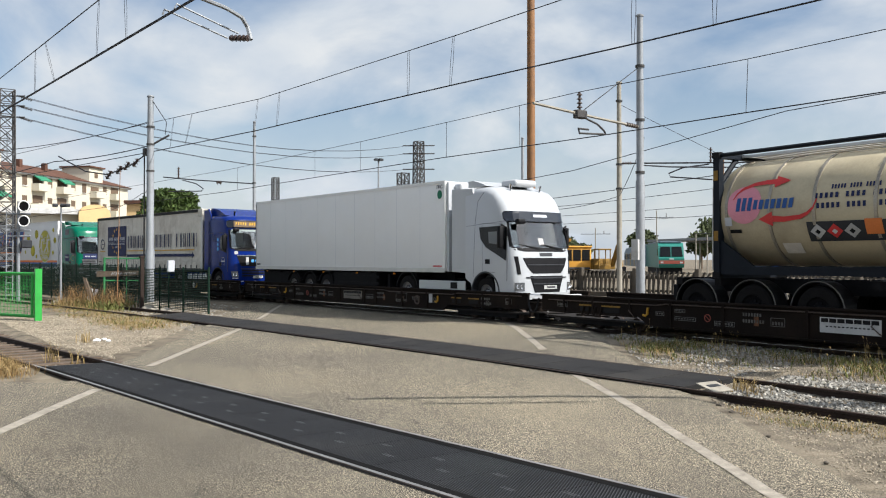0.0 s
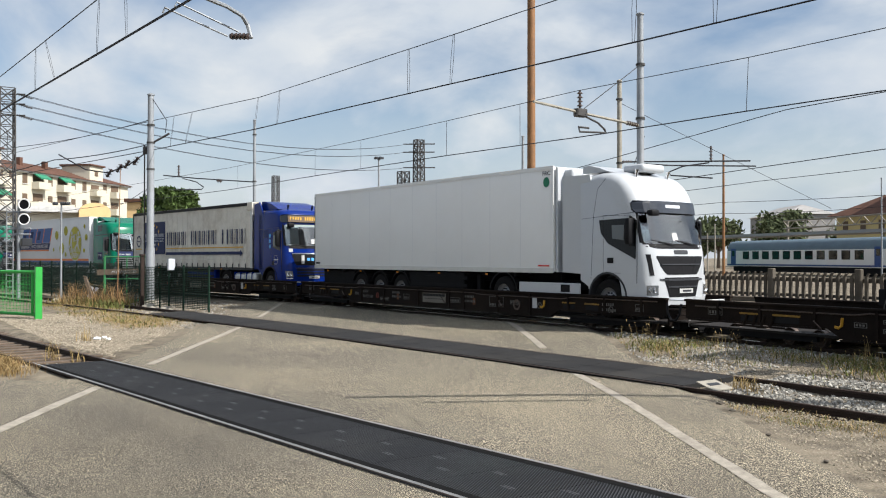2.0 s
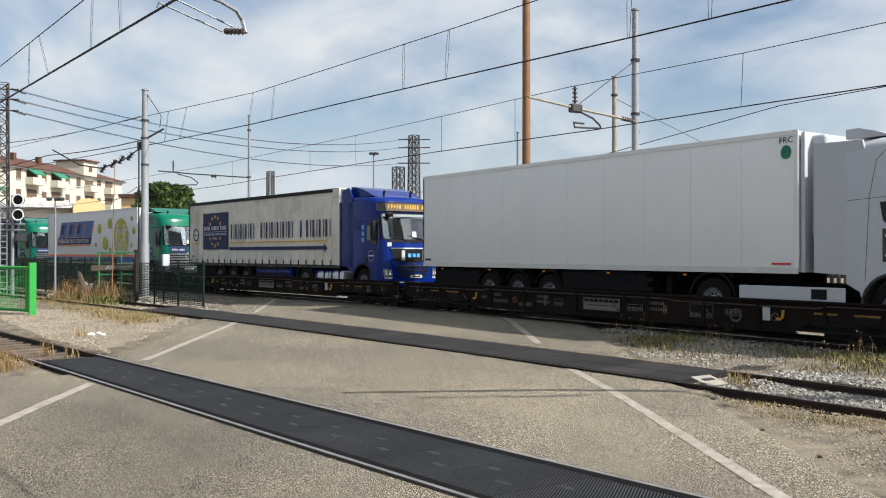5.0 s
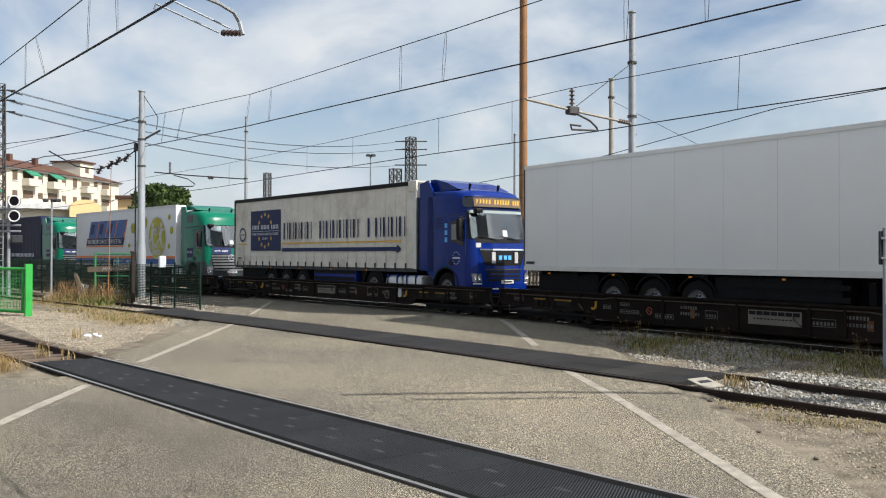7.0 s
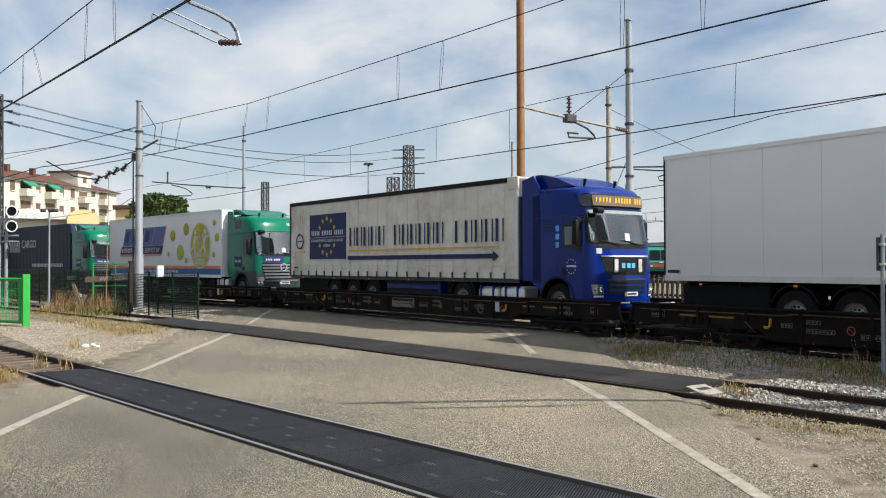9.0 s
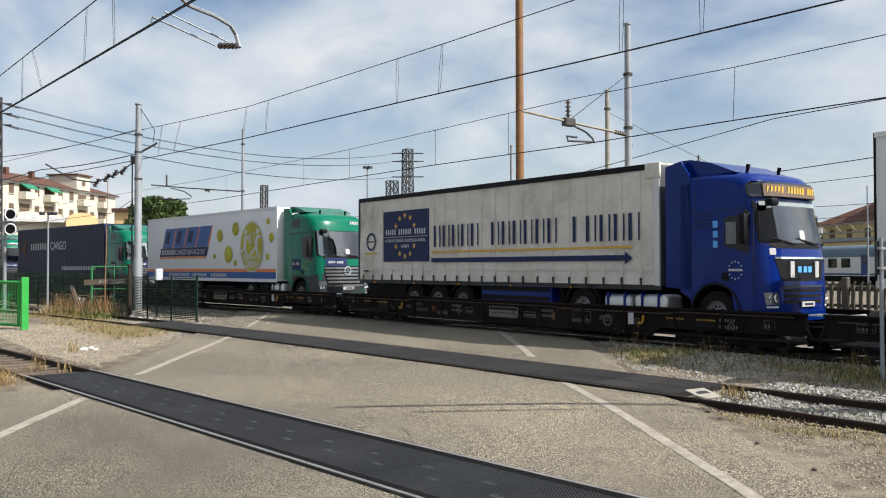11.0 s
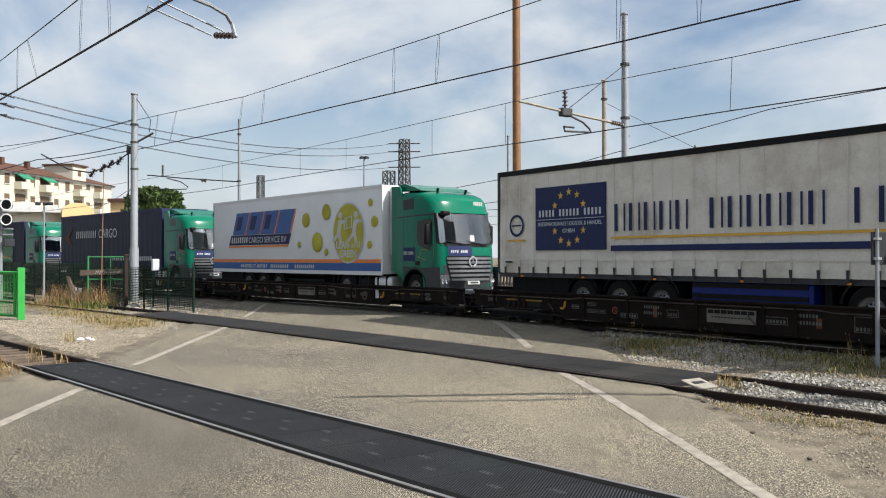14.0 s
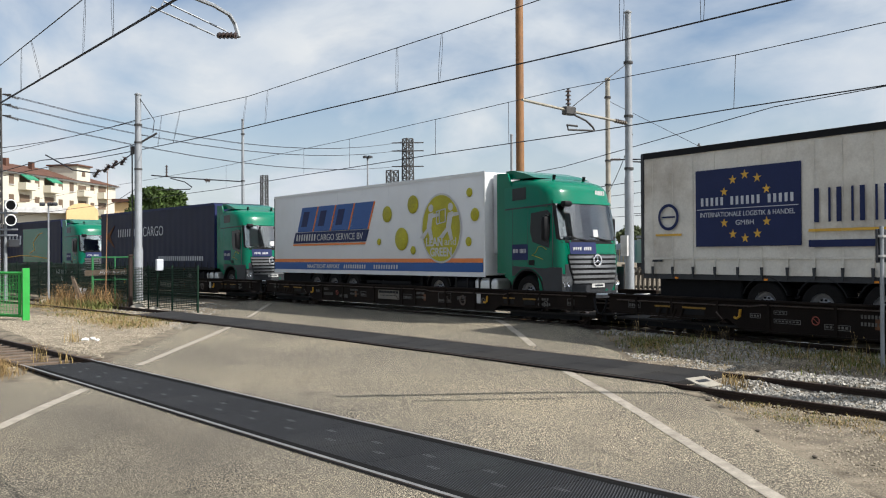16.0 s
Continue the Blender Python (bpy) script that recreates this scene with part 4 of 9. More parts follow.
            lathe(bm, [(0.070, cab.x(zc, yc) + 0.022), (0.064, cab.x(zc, yc) + 0.030), (0.03, cab.x(zc, yc) + 0.020), (0.002, cab.x(zc, yc) + 0.020)], 16, "x", (0, yc, zc))
            P("reflector", bm, "chrome", "bright round reflector", True)
        P("indicator", cab.patch([(lz[0] - 0.07, 0.12, s * 1.01), (lz[0] - 0.03, 0.12, s * 1.01)], 0.022, 0.02, 6), "greyprint")
    bm = cab.patch([(0.66, 0.26, 0.10), (0.77, 0.26, 0.10)], 0.035, 0.01, 4)
    plate = P("number_plate", bm, "plate", "white number plate with a plain dark bar")
    part("plate_bar", cab.patch([(0.69, 0.17, 0.12), (0.74, 0.17, 0.12)], 0.038, 0.003, 4), "darkgrey", plate)
    # flanks: windows, handles, steps, trim
    if kind == "w":
        win = [(-0.46, 1.50), (-0.42, 2.44), (-0.55, 2.53), (-1.66, 2.50), (-1.60, 2.16), (-1.36, 1.90)]
        flank(parent, "side_window", win, "darkglass", "dark tinted side window")
        # paler pane stands in for daylight seen through the cab
        flank(parent, "quarter_pane", [(-0.82, 1.98), (-0.81, 2.36), (-1.22, 2.36), (-1.20, 2.02)], "glass", "", 1.258)
        seam(parent, [(-0.42, 0.9), (-0.40, 2.56), (-1.52, 2.62), (-1.52, 1.15), (-0.95, 1.15)])
        seam(parent, [(-0.1 - 0.4, 2.66), (-2.3, 2.55)])
        seam(parent, [(-1.95, 1.0), (-1.86, 2.6), (-1.72, 3.3), (-1.45, 3.55)])
        flank(parent, "door_handle", [(-1.18, 1.40), (-1.18, 1.54), (-1.38, 1.54), (-1.38, 1.40)], "black", "", 1.25)
        flank(parent, "storage_hatch", [(-1.56, 1.42), (-1.56, 1.80), (-1.90, 1.80), (-1.90, 1.42)], "white", "", 1.245, 0.004)
    elif kind == "b":
        win = [(-0.52, 1.82), (-0.50, 2.62), (-0.62, 2.66), (-1.12, 2.60), (-1.14, 1.98)]
        flank(parent, "side_window", win, "darkglass", "dark tinted side window")
        flank(parent, "window_curtain", [(-0.82, 2.02), (-0.82, 2.5), (-1.08, 2.5), (-1.08, 2.02)], "glass", "", 1.258)
        seam(parent, [(-0.42, 0.95), (-0.40, 2.75), (-1.25, 2.75), (-1.28, 1.25), (-0.9, 1.2)])
        seam(parent, [(-0.4, 2.82), (-2.3, 2.75)])
        seam(parent, [(-1.95, 1.0), (-1.92, 2.8), (-1.85, 3.5)])
        flank(parent, "door_handle", [(-1.02, 1.22), (-1.02, 1.40), (-1.2, 1.40), (-1.2, 1.22)], "black", "", 1.25)
        for k in range(4):
            flank(parent, "air_louvre", [(-1.45, 2.40 + 0.09 * k), (-1.45, 2.44 + 0.09 * k), (-1.9, 2.44 + 0.09 * k), (-1.9, 2.40 + 0.09 * k)], "navy", "", 1.248)
        for k in range(3):
            flank(parent, "door_letter", [(-1.30, 1.95 + 0.22 * k), (-1.30, 2.10 + 0.22 * k), (-1.42, 2.10 + 0.22 * k), (-1.42, 1.95 + 0.22 * k)], "badgeblue", "pale blue plain block", 1.252, both=False)
        bm = bmesh.new()
        for k in range(12):
            a = 2 * math.pi * k / 12
            disc(bm, -0.86 + 0.17 * math.cos(a), 1.45 + 0.19 * math.sin(a), 0.018, 0.02, -1.247, 5)
        box(bm, -1.02, -0.70, -1.252, -1.246, 1.43, 1.48)
        P("star_ring", bm, "greyprint", "ring of small pale stars")
    else:
        win = [(-0.52, 1.75), (-0.48, 2.70), (-0.60, 2.78), (-1.22, 2.72), (-1.26, 2.20), (-1.16, 1.92)]
        flank(parent, "side_window", win, "darkglass", "dark tinted side window")
        flank(parent, "rear_light_window", [(-1.42, 3.12), (-1.42, 3.46), (-1.98, 3.44), (-1.98, 3.10)], "darkglass")
        seam(parent, [(-0.40, 0.95), (-0.38, 2.88), (-1.34, 2.88), (-1.38, 1.35), (-0.9, 1.15)])
        seam(parent, [(-0.4, 2.93), (-2.3, 2.86)], 0.04)
        seam(parent, [(-1.98, 1.1), (-1.98, 2.85)])
        flank(parent, "lower_panel", [(-0.45, 0.40), (-0.45, 1.18), (-2.0, 1.25), (-2.0, 0.98), (-1.9, 0.98), (-1.62, 1.18), (-1.12, 1.18), (-0.8, 0.95), (-0.72, 0.40)], "darkgrey", "dark grey plastic step panel", 1.247)
        flank(parent, "door_handle", [(-1.10, 1.28), (-1.10, 1.42), (-1.32, 1.42), (-1.32, 1.28)], "black", "", 1.25)
        flank(parent, "name_panel", [(-1.36, 1.42), (-1.36, 1.86), (-2.0, 1.86), (-2.0, 1.42)], "navy", "navy panel with a white lettering bar", 1.247, both=False)
        P("panel_lettering", word(bmesh.new(), -1.96, -1.42, -1.256, 1.62, 1.73, "xxxx xxxxx"), "plate", "white plain bars")["kind"] = "stuff"
        bm = bmesh.new()
        path_rod(bm, [(-0.62, -1.25, 1.70), (-0.8, -1.252, 1.80), (-0.95, -1.252, 1.78), (-1.05, -1.252, 1.62), (-1.2, -1.252, 1.56), (-0.95, -1.252, 1.5), (-0.75, -1.252, 1.44)], 0.008, 4)
        P("flank_emblem", bm, "lime", "thin lime line emblem")
    # mirrors
    for s in (-1, 1):
        bm = bbox(-0.66, -0.50, s * 1.33 - 0.11, s * 1.33 + 0.11, z0 + 0.0, z0 + 0.66, 0.05)
        mir = P("wing_mirror", bm, "black", smooth=True)
        bm = bmesh.new()
        rod(bm, (-0.52, s * 1.2, z0 + 0.62), (-0.56, s * 1.34, z0 + 0.70), 0.03, n=6)
        rod(bm, (-0.52, s * 1.2, z0 + 0.02), (-0.56, s * 1.34, z0 - 0.02), 0.03, n=6)
        part("mirror_arm", bm, "black", mir)
    bm = bbox(-0.25, -0.05, -1.1, -0.82, z1 - 0.10, z1 + 0.06, 0.05)
    P("front_mirror", bm, "black", smooth=True)
    # roof fittings
    if kind == "w":
        P("roof_unit", bbox(-1.6, -0.9, -0.45, 0.45, 3.74, 3.96, 0.09, 3), "white", "white air-conditioning unit", True)
        P("roof_spoiler", prism(bmesh.new(), [(-1.55, 3.76), (-2.45, 3.76), (-2.45, 3.95), (-2.2, 3.96), (-1.85, 3.87)], -1.02, 1.02), "white")
        for s in (-1, 1):
            P("side_fairing", prism(bmesh.new(), [(-1.95, 1.1), (-1.9, 3.3), (-2.0, 3.7), (-3.0, 3.72), (-3.0, 1.15)], s * 1.24, s * 1.18), "white")
    elif kind == "b":
        P("roof_spoiler", prism(bmesh.new(), [(-0.95, 3.60), (-2.4, 3.58), (-2.4, 3.98), (-2.15, 3.98), (-1.6, 3.86)], -1.06, 1.06), "blue")
        for s in (-1, 1):
            P("side_fairing", prism(bmesh.new(), [(-2.0, 1.0), (-2.0, 2.9), (-2.05, 3.6), (-2.3, 3.95), (-2.74, 3.85), (-2.74, 1.05)], s * 1.245, s * 1.19), "blue")
    else:
        P("roof_spoiler", prism(bmesh.new(), [(-1.2, 3.72), (-2.4, 3.74), (-2.4, 3.98), (-2.1, 3.98), (-1.6, 3.86)], -1.1, 1.1), "green")
        for s in (-1, 1):
            P("side_fairing", prism(bmesh.new(), [(-2.02, 1.0), (-2.02, 3.5), (-2.2, 3.9), (-2.65, 3.92), (-2.65, 1.05)], s * 1.24, s * 1.18), "green")
    for y in (-0.6, 0.6):
        bm = bmesh.new()
        rod(bm, (-1.0, y, 3.6), (-0.95, y, 3.8), 0.03, 0.05, n=8)
        P("air_horn", bm, "black" if kind != "w" else "chrome")
    # arches, chassis, tanks, wheels
    for s in (-1, 1):
        ring = [(-1.38 + r * math.cos(math.radians(a)), 0.52 + r * math.sin(math.radians(a))) for r, seq in ((0.66, range(0, 181, 15)), (0.61, range(180, -1, -15))) for a in seq]
        P("wheel_arch", prism(bmesh.new(), ring, s * 1.255, s * 0.9), "black" if kind != "w" else "darkgrey")
    P("chassis_frame", bbox(-6.6, -1.6, -0.42, 0.42, 0.62, 0.90, 0.02, 1), "chassis")
    P("fifth_wheel", bbox(-5.6, -4.7, -0.45, 0.45, 0.90, 1.05, 0.04, 1), "chassis")
    for s in (-1, 1):
        if kind == "w":
            P("side_skirt", bbox(-4.75, -2.35, s * 1.22 - 0.03, s * 1.22 + 0.03, 0.36, 0.86, 0.02, 1), "white", "white side skirt panel")
            P("skirt_step", bbox(-3.05, -2.72, s * 1.24 - 0.02, s * 1.24 + 0.02, 0.62, 0.82), "black")
        else:
            P("fuel_tank", bbox(-3.75, -2.75, s * 0.9 - 0.33, s * 0.9 + 0.33, 0.30, 0.88, 0.12, 3), "alu", "brushed aluminium fuel tank", True)
            P("adblue_tank", bbox(-4.75, -3.85, s * 0.9 - 0.33, s * 0.9 + 0.33, 0.34, 0.86, 0.14, 3), "alu" if kind == "b" else "chassis", "", True)
            for x in (-4.6, -4.05, -3.5, -3.0):
                P("tank_strap", box(bmesh.new(), x, x + 0.07, s * 0.9 - 0.345, s * 0.9 + 0.345, 0.29, 0.895), "blue" if kind == "b" else "black")
        wheel(parent, -1.38, s * 1.20, 0.5, 0.32, s)
        wheel(parent, -5.45, s * 1.22, 0.5, 0.56, s)
        ring = [(-5.45 + r * math.cos(math.radians(a)), 0.52 + r * math.sin(math.radians(a))) for r, seq in ((0.63, range(10, 171, 16)), (0.59, range(170, 9, -16))) for a in seq]
        P("mudguard", prism(bmesh.new(), ring, s * 1.24, s * 0.65), "black")
    # how far each maker's cab stands from the trailer
    ahead = Matrix.Translation(({"w": 0.17, "b": -0.25, "g": 0.0}[kind], 0, 0))
    for ob in parent.children_recursive:
        ob.data.transform(ahead)


def trailer_gear(parent, rear, bottom):
    """Chassis, three axles, landing legs and under-run bars of a semi-trailer."""
    P = lambda name, bm, m, label="", smooth=False: part(name, bm, m, parent, label, smooth)
    bm = bmesh.new()
    for s in (-0.45, 0.45):
        box(bm, rear + 0.1, -3.6, s - 0.06, s + 0.06, bottom - 0.28, bottom - 0.002)
    for k in range(9):
        x = rear + 0.6 + k * 1.4
        box(bm, x, x + 0.08, -1.2, 1.2, bottom - 0.12, bottom - 0.004)
    P("trailer_frame", bm, "chassis")
    for x in (rear + 3.4, rear + 4.7, rear + 6.0):
        rod_bm = rod(bmesh.new(), (x, -1.0, 0.5), (x, 1.0, 0.5), 0.07)
        P("axle", rod_bm, "chassis")
        for s in (-1, 1):
            wheel(parent, x, s * 1.22, 0.49, 0.36, s)
            ring = [(x + r * math.cos(math.radians(a)), 0.5 + r * math.sin(math.radians(a))) for r, seq in ((0.585, range(20, 161, 14)), (0.56, range(160, 19, -14))) for a in seq]
            P("mudguard", prism(bmesh.new(), ring, s * 1.24, s * 0.85), "black")
    for s in (-1, 1):
        bm = bmesh.new()
        box(bm, -6.75, -6.6, s * 0.95 - 0.07, s * 0.95 + 0.07, 0.12, bottom - 0.1)
        box(bm, -6.8, -6.55, s * 0.95 - 0.12, s * 0.95 + 0.12, 0.05, 0.12)
        P("landing_leg", bm, "chassis")
        bm = bmesh.new()
        for z in (0.62, 0.86):
            box(bm, rear + 6.9, -7.0, s * 1.20 - 0.02, s * 1.20 + 0.02, z, z + 0.10)
        P("side_guard", bm, "chassis")
    # plain dark boxes added underneath to block the bright view through
    P("tool_locker", bbox(rear + 0.35, rear + 2.7, -1.05, 1.05, 0.42, bottom - 0.06, 0.03, 1), "chassis")
    P("air_reservoir", bbox(rear + 6.9, -7.0, -0.6, 0.6, 0.32, bottom - 0.29, 0.08, 2), "chassis")
    bm = box(bmesh.new(), rear + 0.1, rear + 0.22, -1.2, 1.2, 0.48, 0.60)
    P("underrun_bar", bm, "chassis")
    for s in (-1, 1):
        for k in range(5):
            x = rear + 1.0 + k * 2.4
            P("marker_lamp", box(bmesh.new(), x, x + 0.08, s * 1.255 - 0.012, s * 1.255 + 0.012, bottom - 0.09, bottom - 0.05), "amber", "small amber lamp")


def box_body(parent, rear, front, z0, z1, material, panels):
    """A box body: side panels with fine joints, corner profiles, base rail, door end and front wall."""
    P = lambda name, bm, m, label="", smooth=False: part(name, bm, m, parent, label, smooth)
    P("body", bbox(rear + 0.03, front - 0.03, -1.265, 1.265, z0 + 0.04, z1 - 0.01, 0.03, 2), material, smooth=True)
    for s in (-1, 1):
        P("base_rail", bbox(rear, front, s * 1.275 - 0.012, s * 1.275 + 0.012, z0, z0 + 0.13), "alu" if material == "reefer" else material)
        P("top_rail", bbox(rear, front, s * 1.272 - 0.010, s * 1.272 + 0.010, z1 - 0.09, z1 + 0.005), material)
        for k in range(1, panels):
            x = rear + (front - rear) * k / panels
            P("panel_joint", box(bmesh.new(), x - 0.004, x + 0.004, s * 1.2655 - 0.001, s * 1.2655 + 0.001, z0 + 0.14, z1 - 0.1), "greyprint")
        for x in (rear + 0.02, front - 0.045):
            P("corner_post", bbox(x - 0.04, x + 0.045, s * 1.262 - 0.016, s * 1.262 + 0.016, z0 + 0.02, z1, 0.01, 1), "alu" if x < -10 else material)
    bm = bmesh.new()
    for y in (-0.63, 0.63):
        box(bm, rear - 0.01, rear + 0.05, y - 0.6, y + 0.6, z0 + 0.1, z1 - 0.1)
    P("rear_door", bm, material)
    bm = bmesh.new()
    for y in (-0.95, -0.35, 0.35, 0.95):
        rod(bm, (rear - 0.03, y, z0 + 0.05), (rear - 0.03, y, z1 - 0.05), 0.018, n=6)
    P("door_bar", bm, "alu")
    P("rear_frame", bbox(rear - 0.02, rear + 0.03, -1.28, -1.25, z0, z1, 0.0), "black")


def reefer_lorry(s):
    lorry = empty("lorry", "white articulated lorry with a plain refrigerated trailer on a rail wagon", "lorry", "lorries on the train")
    tractor(lorry, "w")
    trailer_gear(lorry, -16.65, 1.12)
    box_body(lorry, -16.65, -3.15, 1.12, 4.04, "reefer", 10)
    part("cooling_unit", bbox(-3.12, -2.75, -0.95, 0.95, 1.9, 3.95, 0.08, 3), "white", lorry, "white cooling unit", True)
    part("front_bulkhead", bbox(-3.13, -3.05, -1.2, 1.2, 1.15, 4.0), "greyprint", lorry)
    part("green_sticker", disc(bmesh.new(), -3.42, 3.61, 0.12, 0.14, -1.274), "awning", lorry, "round dark green sticker")
    fit_text("FRC", -3.57, -3.27, 0.17, "darkgrey", lorry, Matrix.Translation((0, -1.276, 3.80)) @ Matrix.Rotation(radians(90), 4, "X"))
    bm = box(bmesh.new(), -16.55, -16.2, -1.292, -1.286, 1.30, 1.37)
    part("maker_mark", bm, "darkgrey", lorry)
    bm = box(bmesh.new(), -3.75, -3.3, -1.292, -1.286, 1.30, 1.34)
    part("maker_mark", bm, "red", lorry)
    part("under_box", bbox(-10.2, -7.2, -1.18, 1.18, 0.45, 1.08, 0.03, 1), "chassis", lorry, "black pallet box")
    MOVING.append((lorry, s, 15.0, DECK_Z))


def star(bm, cx, cz, r, y):
    pts = []
    for k in range(10):
        a = math.pi / 2 + math.pi * k / 5
        q = r if k % 2 == 0 else r * 0.4
        pts.append((cx + q * math.cos(a), cz + q * math.sin(a)))
    return prism(bm, pts, y, y - 0.006)


def curtain_lorry(s):
    lorry = empty("lorry", "blue articulated lorry with a soiled cream curtain-sided trailer", "lorry", "lorries on the train")
    P = lambda name, bm, m, label="", smooth=False: part(name, bm, m, lorry, label, smooth)
    tractor(lorry, "b")
    trailer_gear(lorry, -16.75, 1.08)
    rear, front, z0, z1 = -16.75, -3.15, 1.08, 3.97
    for sgn in (-1, 1):
        bm = bmesh.new()
        prev = None
        n = 160
        for k in range(n + 1):
            x = rear + 0.05 + (front - rear - 0.20) * k / n
            row = []
            for j in range(13):
                z = z0 + 0.02 + (z1 - z0 - 0.12) * j / 12
                sag = 0.012 * math.sin(x * 9.3) * (1 - j / 14) + 0.02 * noise.noise((x * 0.9, z * 0.8, sgn)) + 0.006 * noise.noise((x * 4, z * 3, sgn))
                row.append(bm.verts.new((x, sgn * (1.255 + sag), z)))
            if prev:
                for j in range(12):
                    bm.faces.new((prev[j], row[j], row[j + 1], prev[j + 1]))
            prev = row
        P("curtain", bm, "curtain", "cream tarpaulin curtain, stained and slightly rippled", True)
        P("roof_rail", bbox(rear, front - 0.02, sgn * 1.262 - 0.02, sgn * 1.262 + 0.02, z1 - 0.13, z1 + 0.01), "black")
        P("chassis_rail", bbox(rear, front, sgn * 1.22 - 0.02, sgn * 1.22 + 0.02, z0 - 0.10, z0 + 0.01), "darkgrey")
        P("front_post", bbox(front - 0.16, front, sgn * 1.25 - 0.03, sgn * 1.25 + 0.03, z0, z1 - 0.05, 0.01, 1), "alu", "pale grey corner post")
        P("rear_post", bbox(rear - 0.02, rear + 0.06, sgn * 1.25 - 0.04, sgn * 1.25 + 0.04, z0, z1), "darkgrey")
        for k in range(22):
            x = rear + 0.35 + k * 0.605
            st = P("curtain_strap", box(bmesh.new(), x - 0.02, x + 0.02, sgn * 1.292 - 0.006, sgn * 1.292 + 0.006, z0 + 0.10, z0 + 0.38), "tarpseam")
            part("strap_buckle", prism(bmesh.new(), [(x - 0.012, z0 - 0.07), (x + 0.012, z0 - 0.07), (x + 0.022, z0 + 0.02), (x + 0.032, z0 + 0.19), (x - 0.032, z0 + 0.19), (x - 0.022, z0 + 0.02)], sgn * 1.286, sgn * 1.314), "darkgrey", st, "dark steel buckle")
            P("tarp_seam", box(bmesh.new(), x - 0.006, x + 0.006, sgn * 1.281 - 0.003, sgn * 1.281 + 0.003, z0 + 0.3, z1 - 0.14), "tarpseam")
        P("hem_band", box(bmesh.new(), rear + 0.06, front - 0.18, sgn * 1.284 - 0.003, sgn * 1.284 + 0.003, z0 + 0.36, z0 + 0.40), "tarpseam")
    P("roof", bbox(rear, front, -1.25, 1.25, z1 - 0.03, z1 + 0.02), "curtain")
    P("front_wall", bbox(front - 0.06, front, -1.22, 1.22, z0, z1 - 0.03), "louvre")
    P("rear_door", bbox(rear - 0.02, rear + 0.03, -1.21, 1.21, z0 + 0.06, z1 - 0.06), "greyprint")
    P("tarp_flap", bbox(front - 0.42, front + 0.03, -1.30, -1.22, z1 - 0.34, z1 + 0.03, 0.03, 2), "curtain", "loose tarpaulin corner flap", True)
    P("pallet_box", bbox(-9.9, -6.9, -1.19, 1.19, 0.55, 0.98, 0.03, 1), "blue", "blue pallet box under the trailer")
    Y = -1.292
    P("flag_panel", bbox(-15.1, -12.45, Y - 0.004, Y + 0.02, 1.72, 3.42), "navy", "navy rectangle with a ring of gold stars")
    for k in range(12):
        a = math.pi / 2 + 2 * math.pi * k / 12
        if abs(math.sin(a)) > 0.3:
            P("star", star(bmesh.new(), -13.78 + 0.62 * math.cos(a), 2.57 + 0.68 * math.sin(a), 0.105, Y - 0.005), "gold", "small gold star")
    bm = bmesh.new()
    word(bm, -14.98, -12.58, Y - 0.005, 2.62, 2.80, "xxxxx xxxxxx xxxxx")
    box(bm, -15.05, -12.5, Y - 0.011, Y - 0.005, 2.535, 2.55)
    P("panel_lettering", bm, "greyprint", "rows of pale plain bars")["kind"] = "stuff"
    turn = Matrix.Rotation(radians(90), 4, "X")
    fit_text("INTERNATIONALE LOGISTIK & HANDEL", -14.97, -12.58, 0.15, "greyprint", lorry, Matrix.Translation((0, Y - 0.008, 2.37)) @ turn)
    fit_text("GMBH", -14.02, -13.56, 0.15, "greyprint", lorry, Matrix.Translation((0, Y - 0.008, 2.18)) @ turn)
    glyphs(lorry, -12.2, -3.65, Y - 0.002, 2.17, 2.84, "xxxxx xxxxxx ixxxx", "navy")
    P("gold_stripe", bbox(-12.28, -3.95, Y - 0.008, Y, 1.985, 2.04), "gold", "thin gold stripe")
    bm = prism(bmesh.new(), [(-12.28, 1.68), (-4.2, 1.68), (-4.2, 1.60), (-3.95, 1.74), (-4.2, 1.90), (-4.2, 1.82), (-12.28, 1.82)], Y - 0.008, Y)
    P("arrow_stripe", bm, "navy", "long navy arrow")
    bm = bmesh.new()
    lathe(bm, [(0.24, Y), (0.31, Y), (0.31, Y - 0.006), (0.24, Y - 0.006)], 28, "y", (-15.91, 0, 2.42), True)
    box(bm, -16.11, -15.71, Y - 0.007, Y, 2.40, 2.44)
    P("round_seal", bm, "navy", "round dark seal")
    P("gold_stripe", bbox(-16.30, -15.52, Y - 0.006, Y, 1.98, 2.03), "gold")
    P("maker_mark", box(bmesh.new(), -16.4, -16.1, Y - 0.012, Y, 1.38, 1.43), "darkgrey")
    MOVING.append((lorry, s, 15.0, DECK_Z))


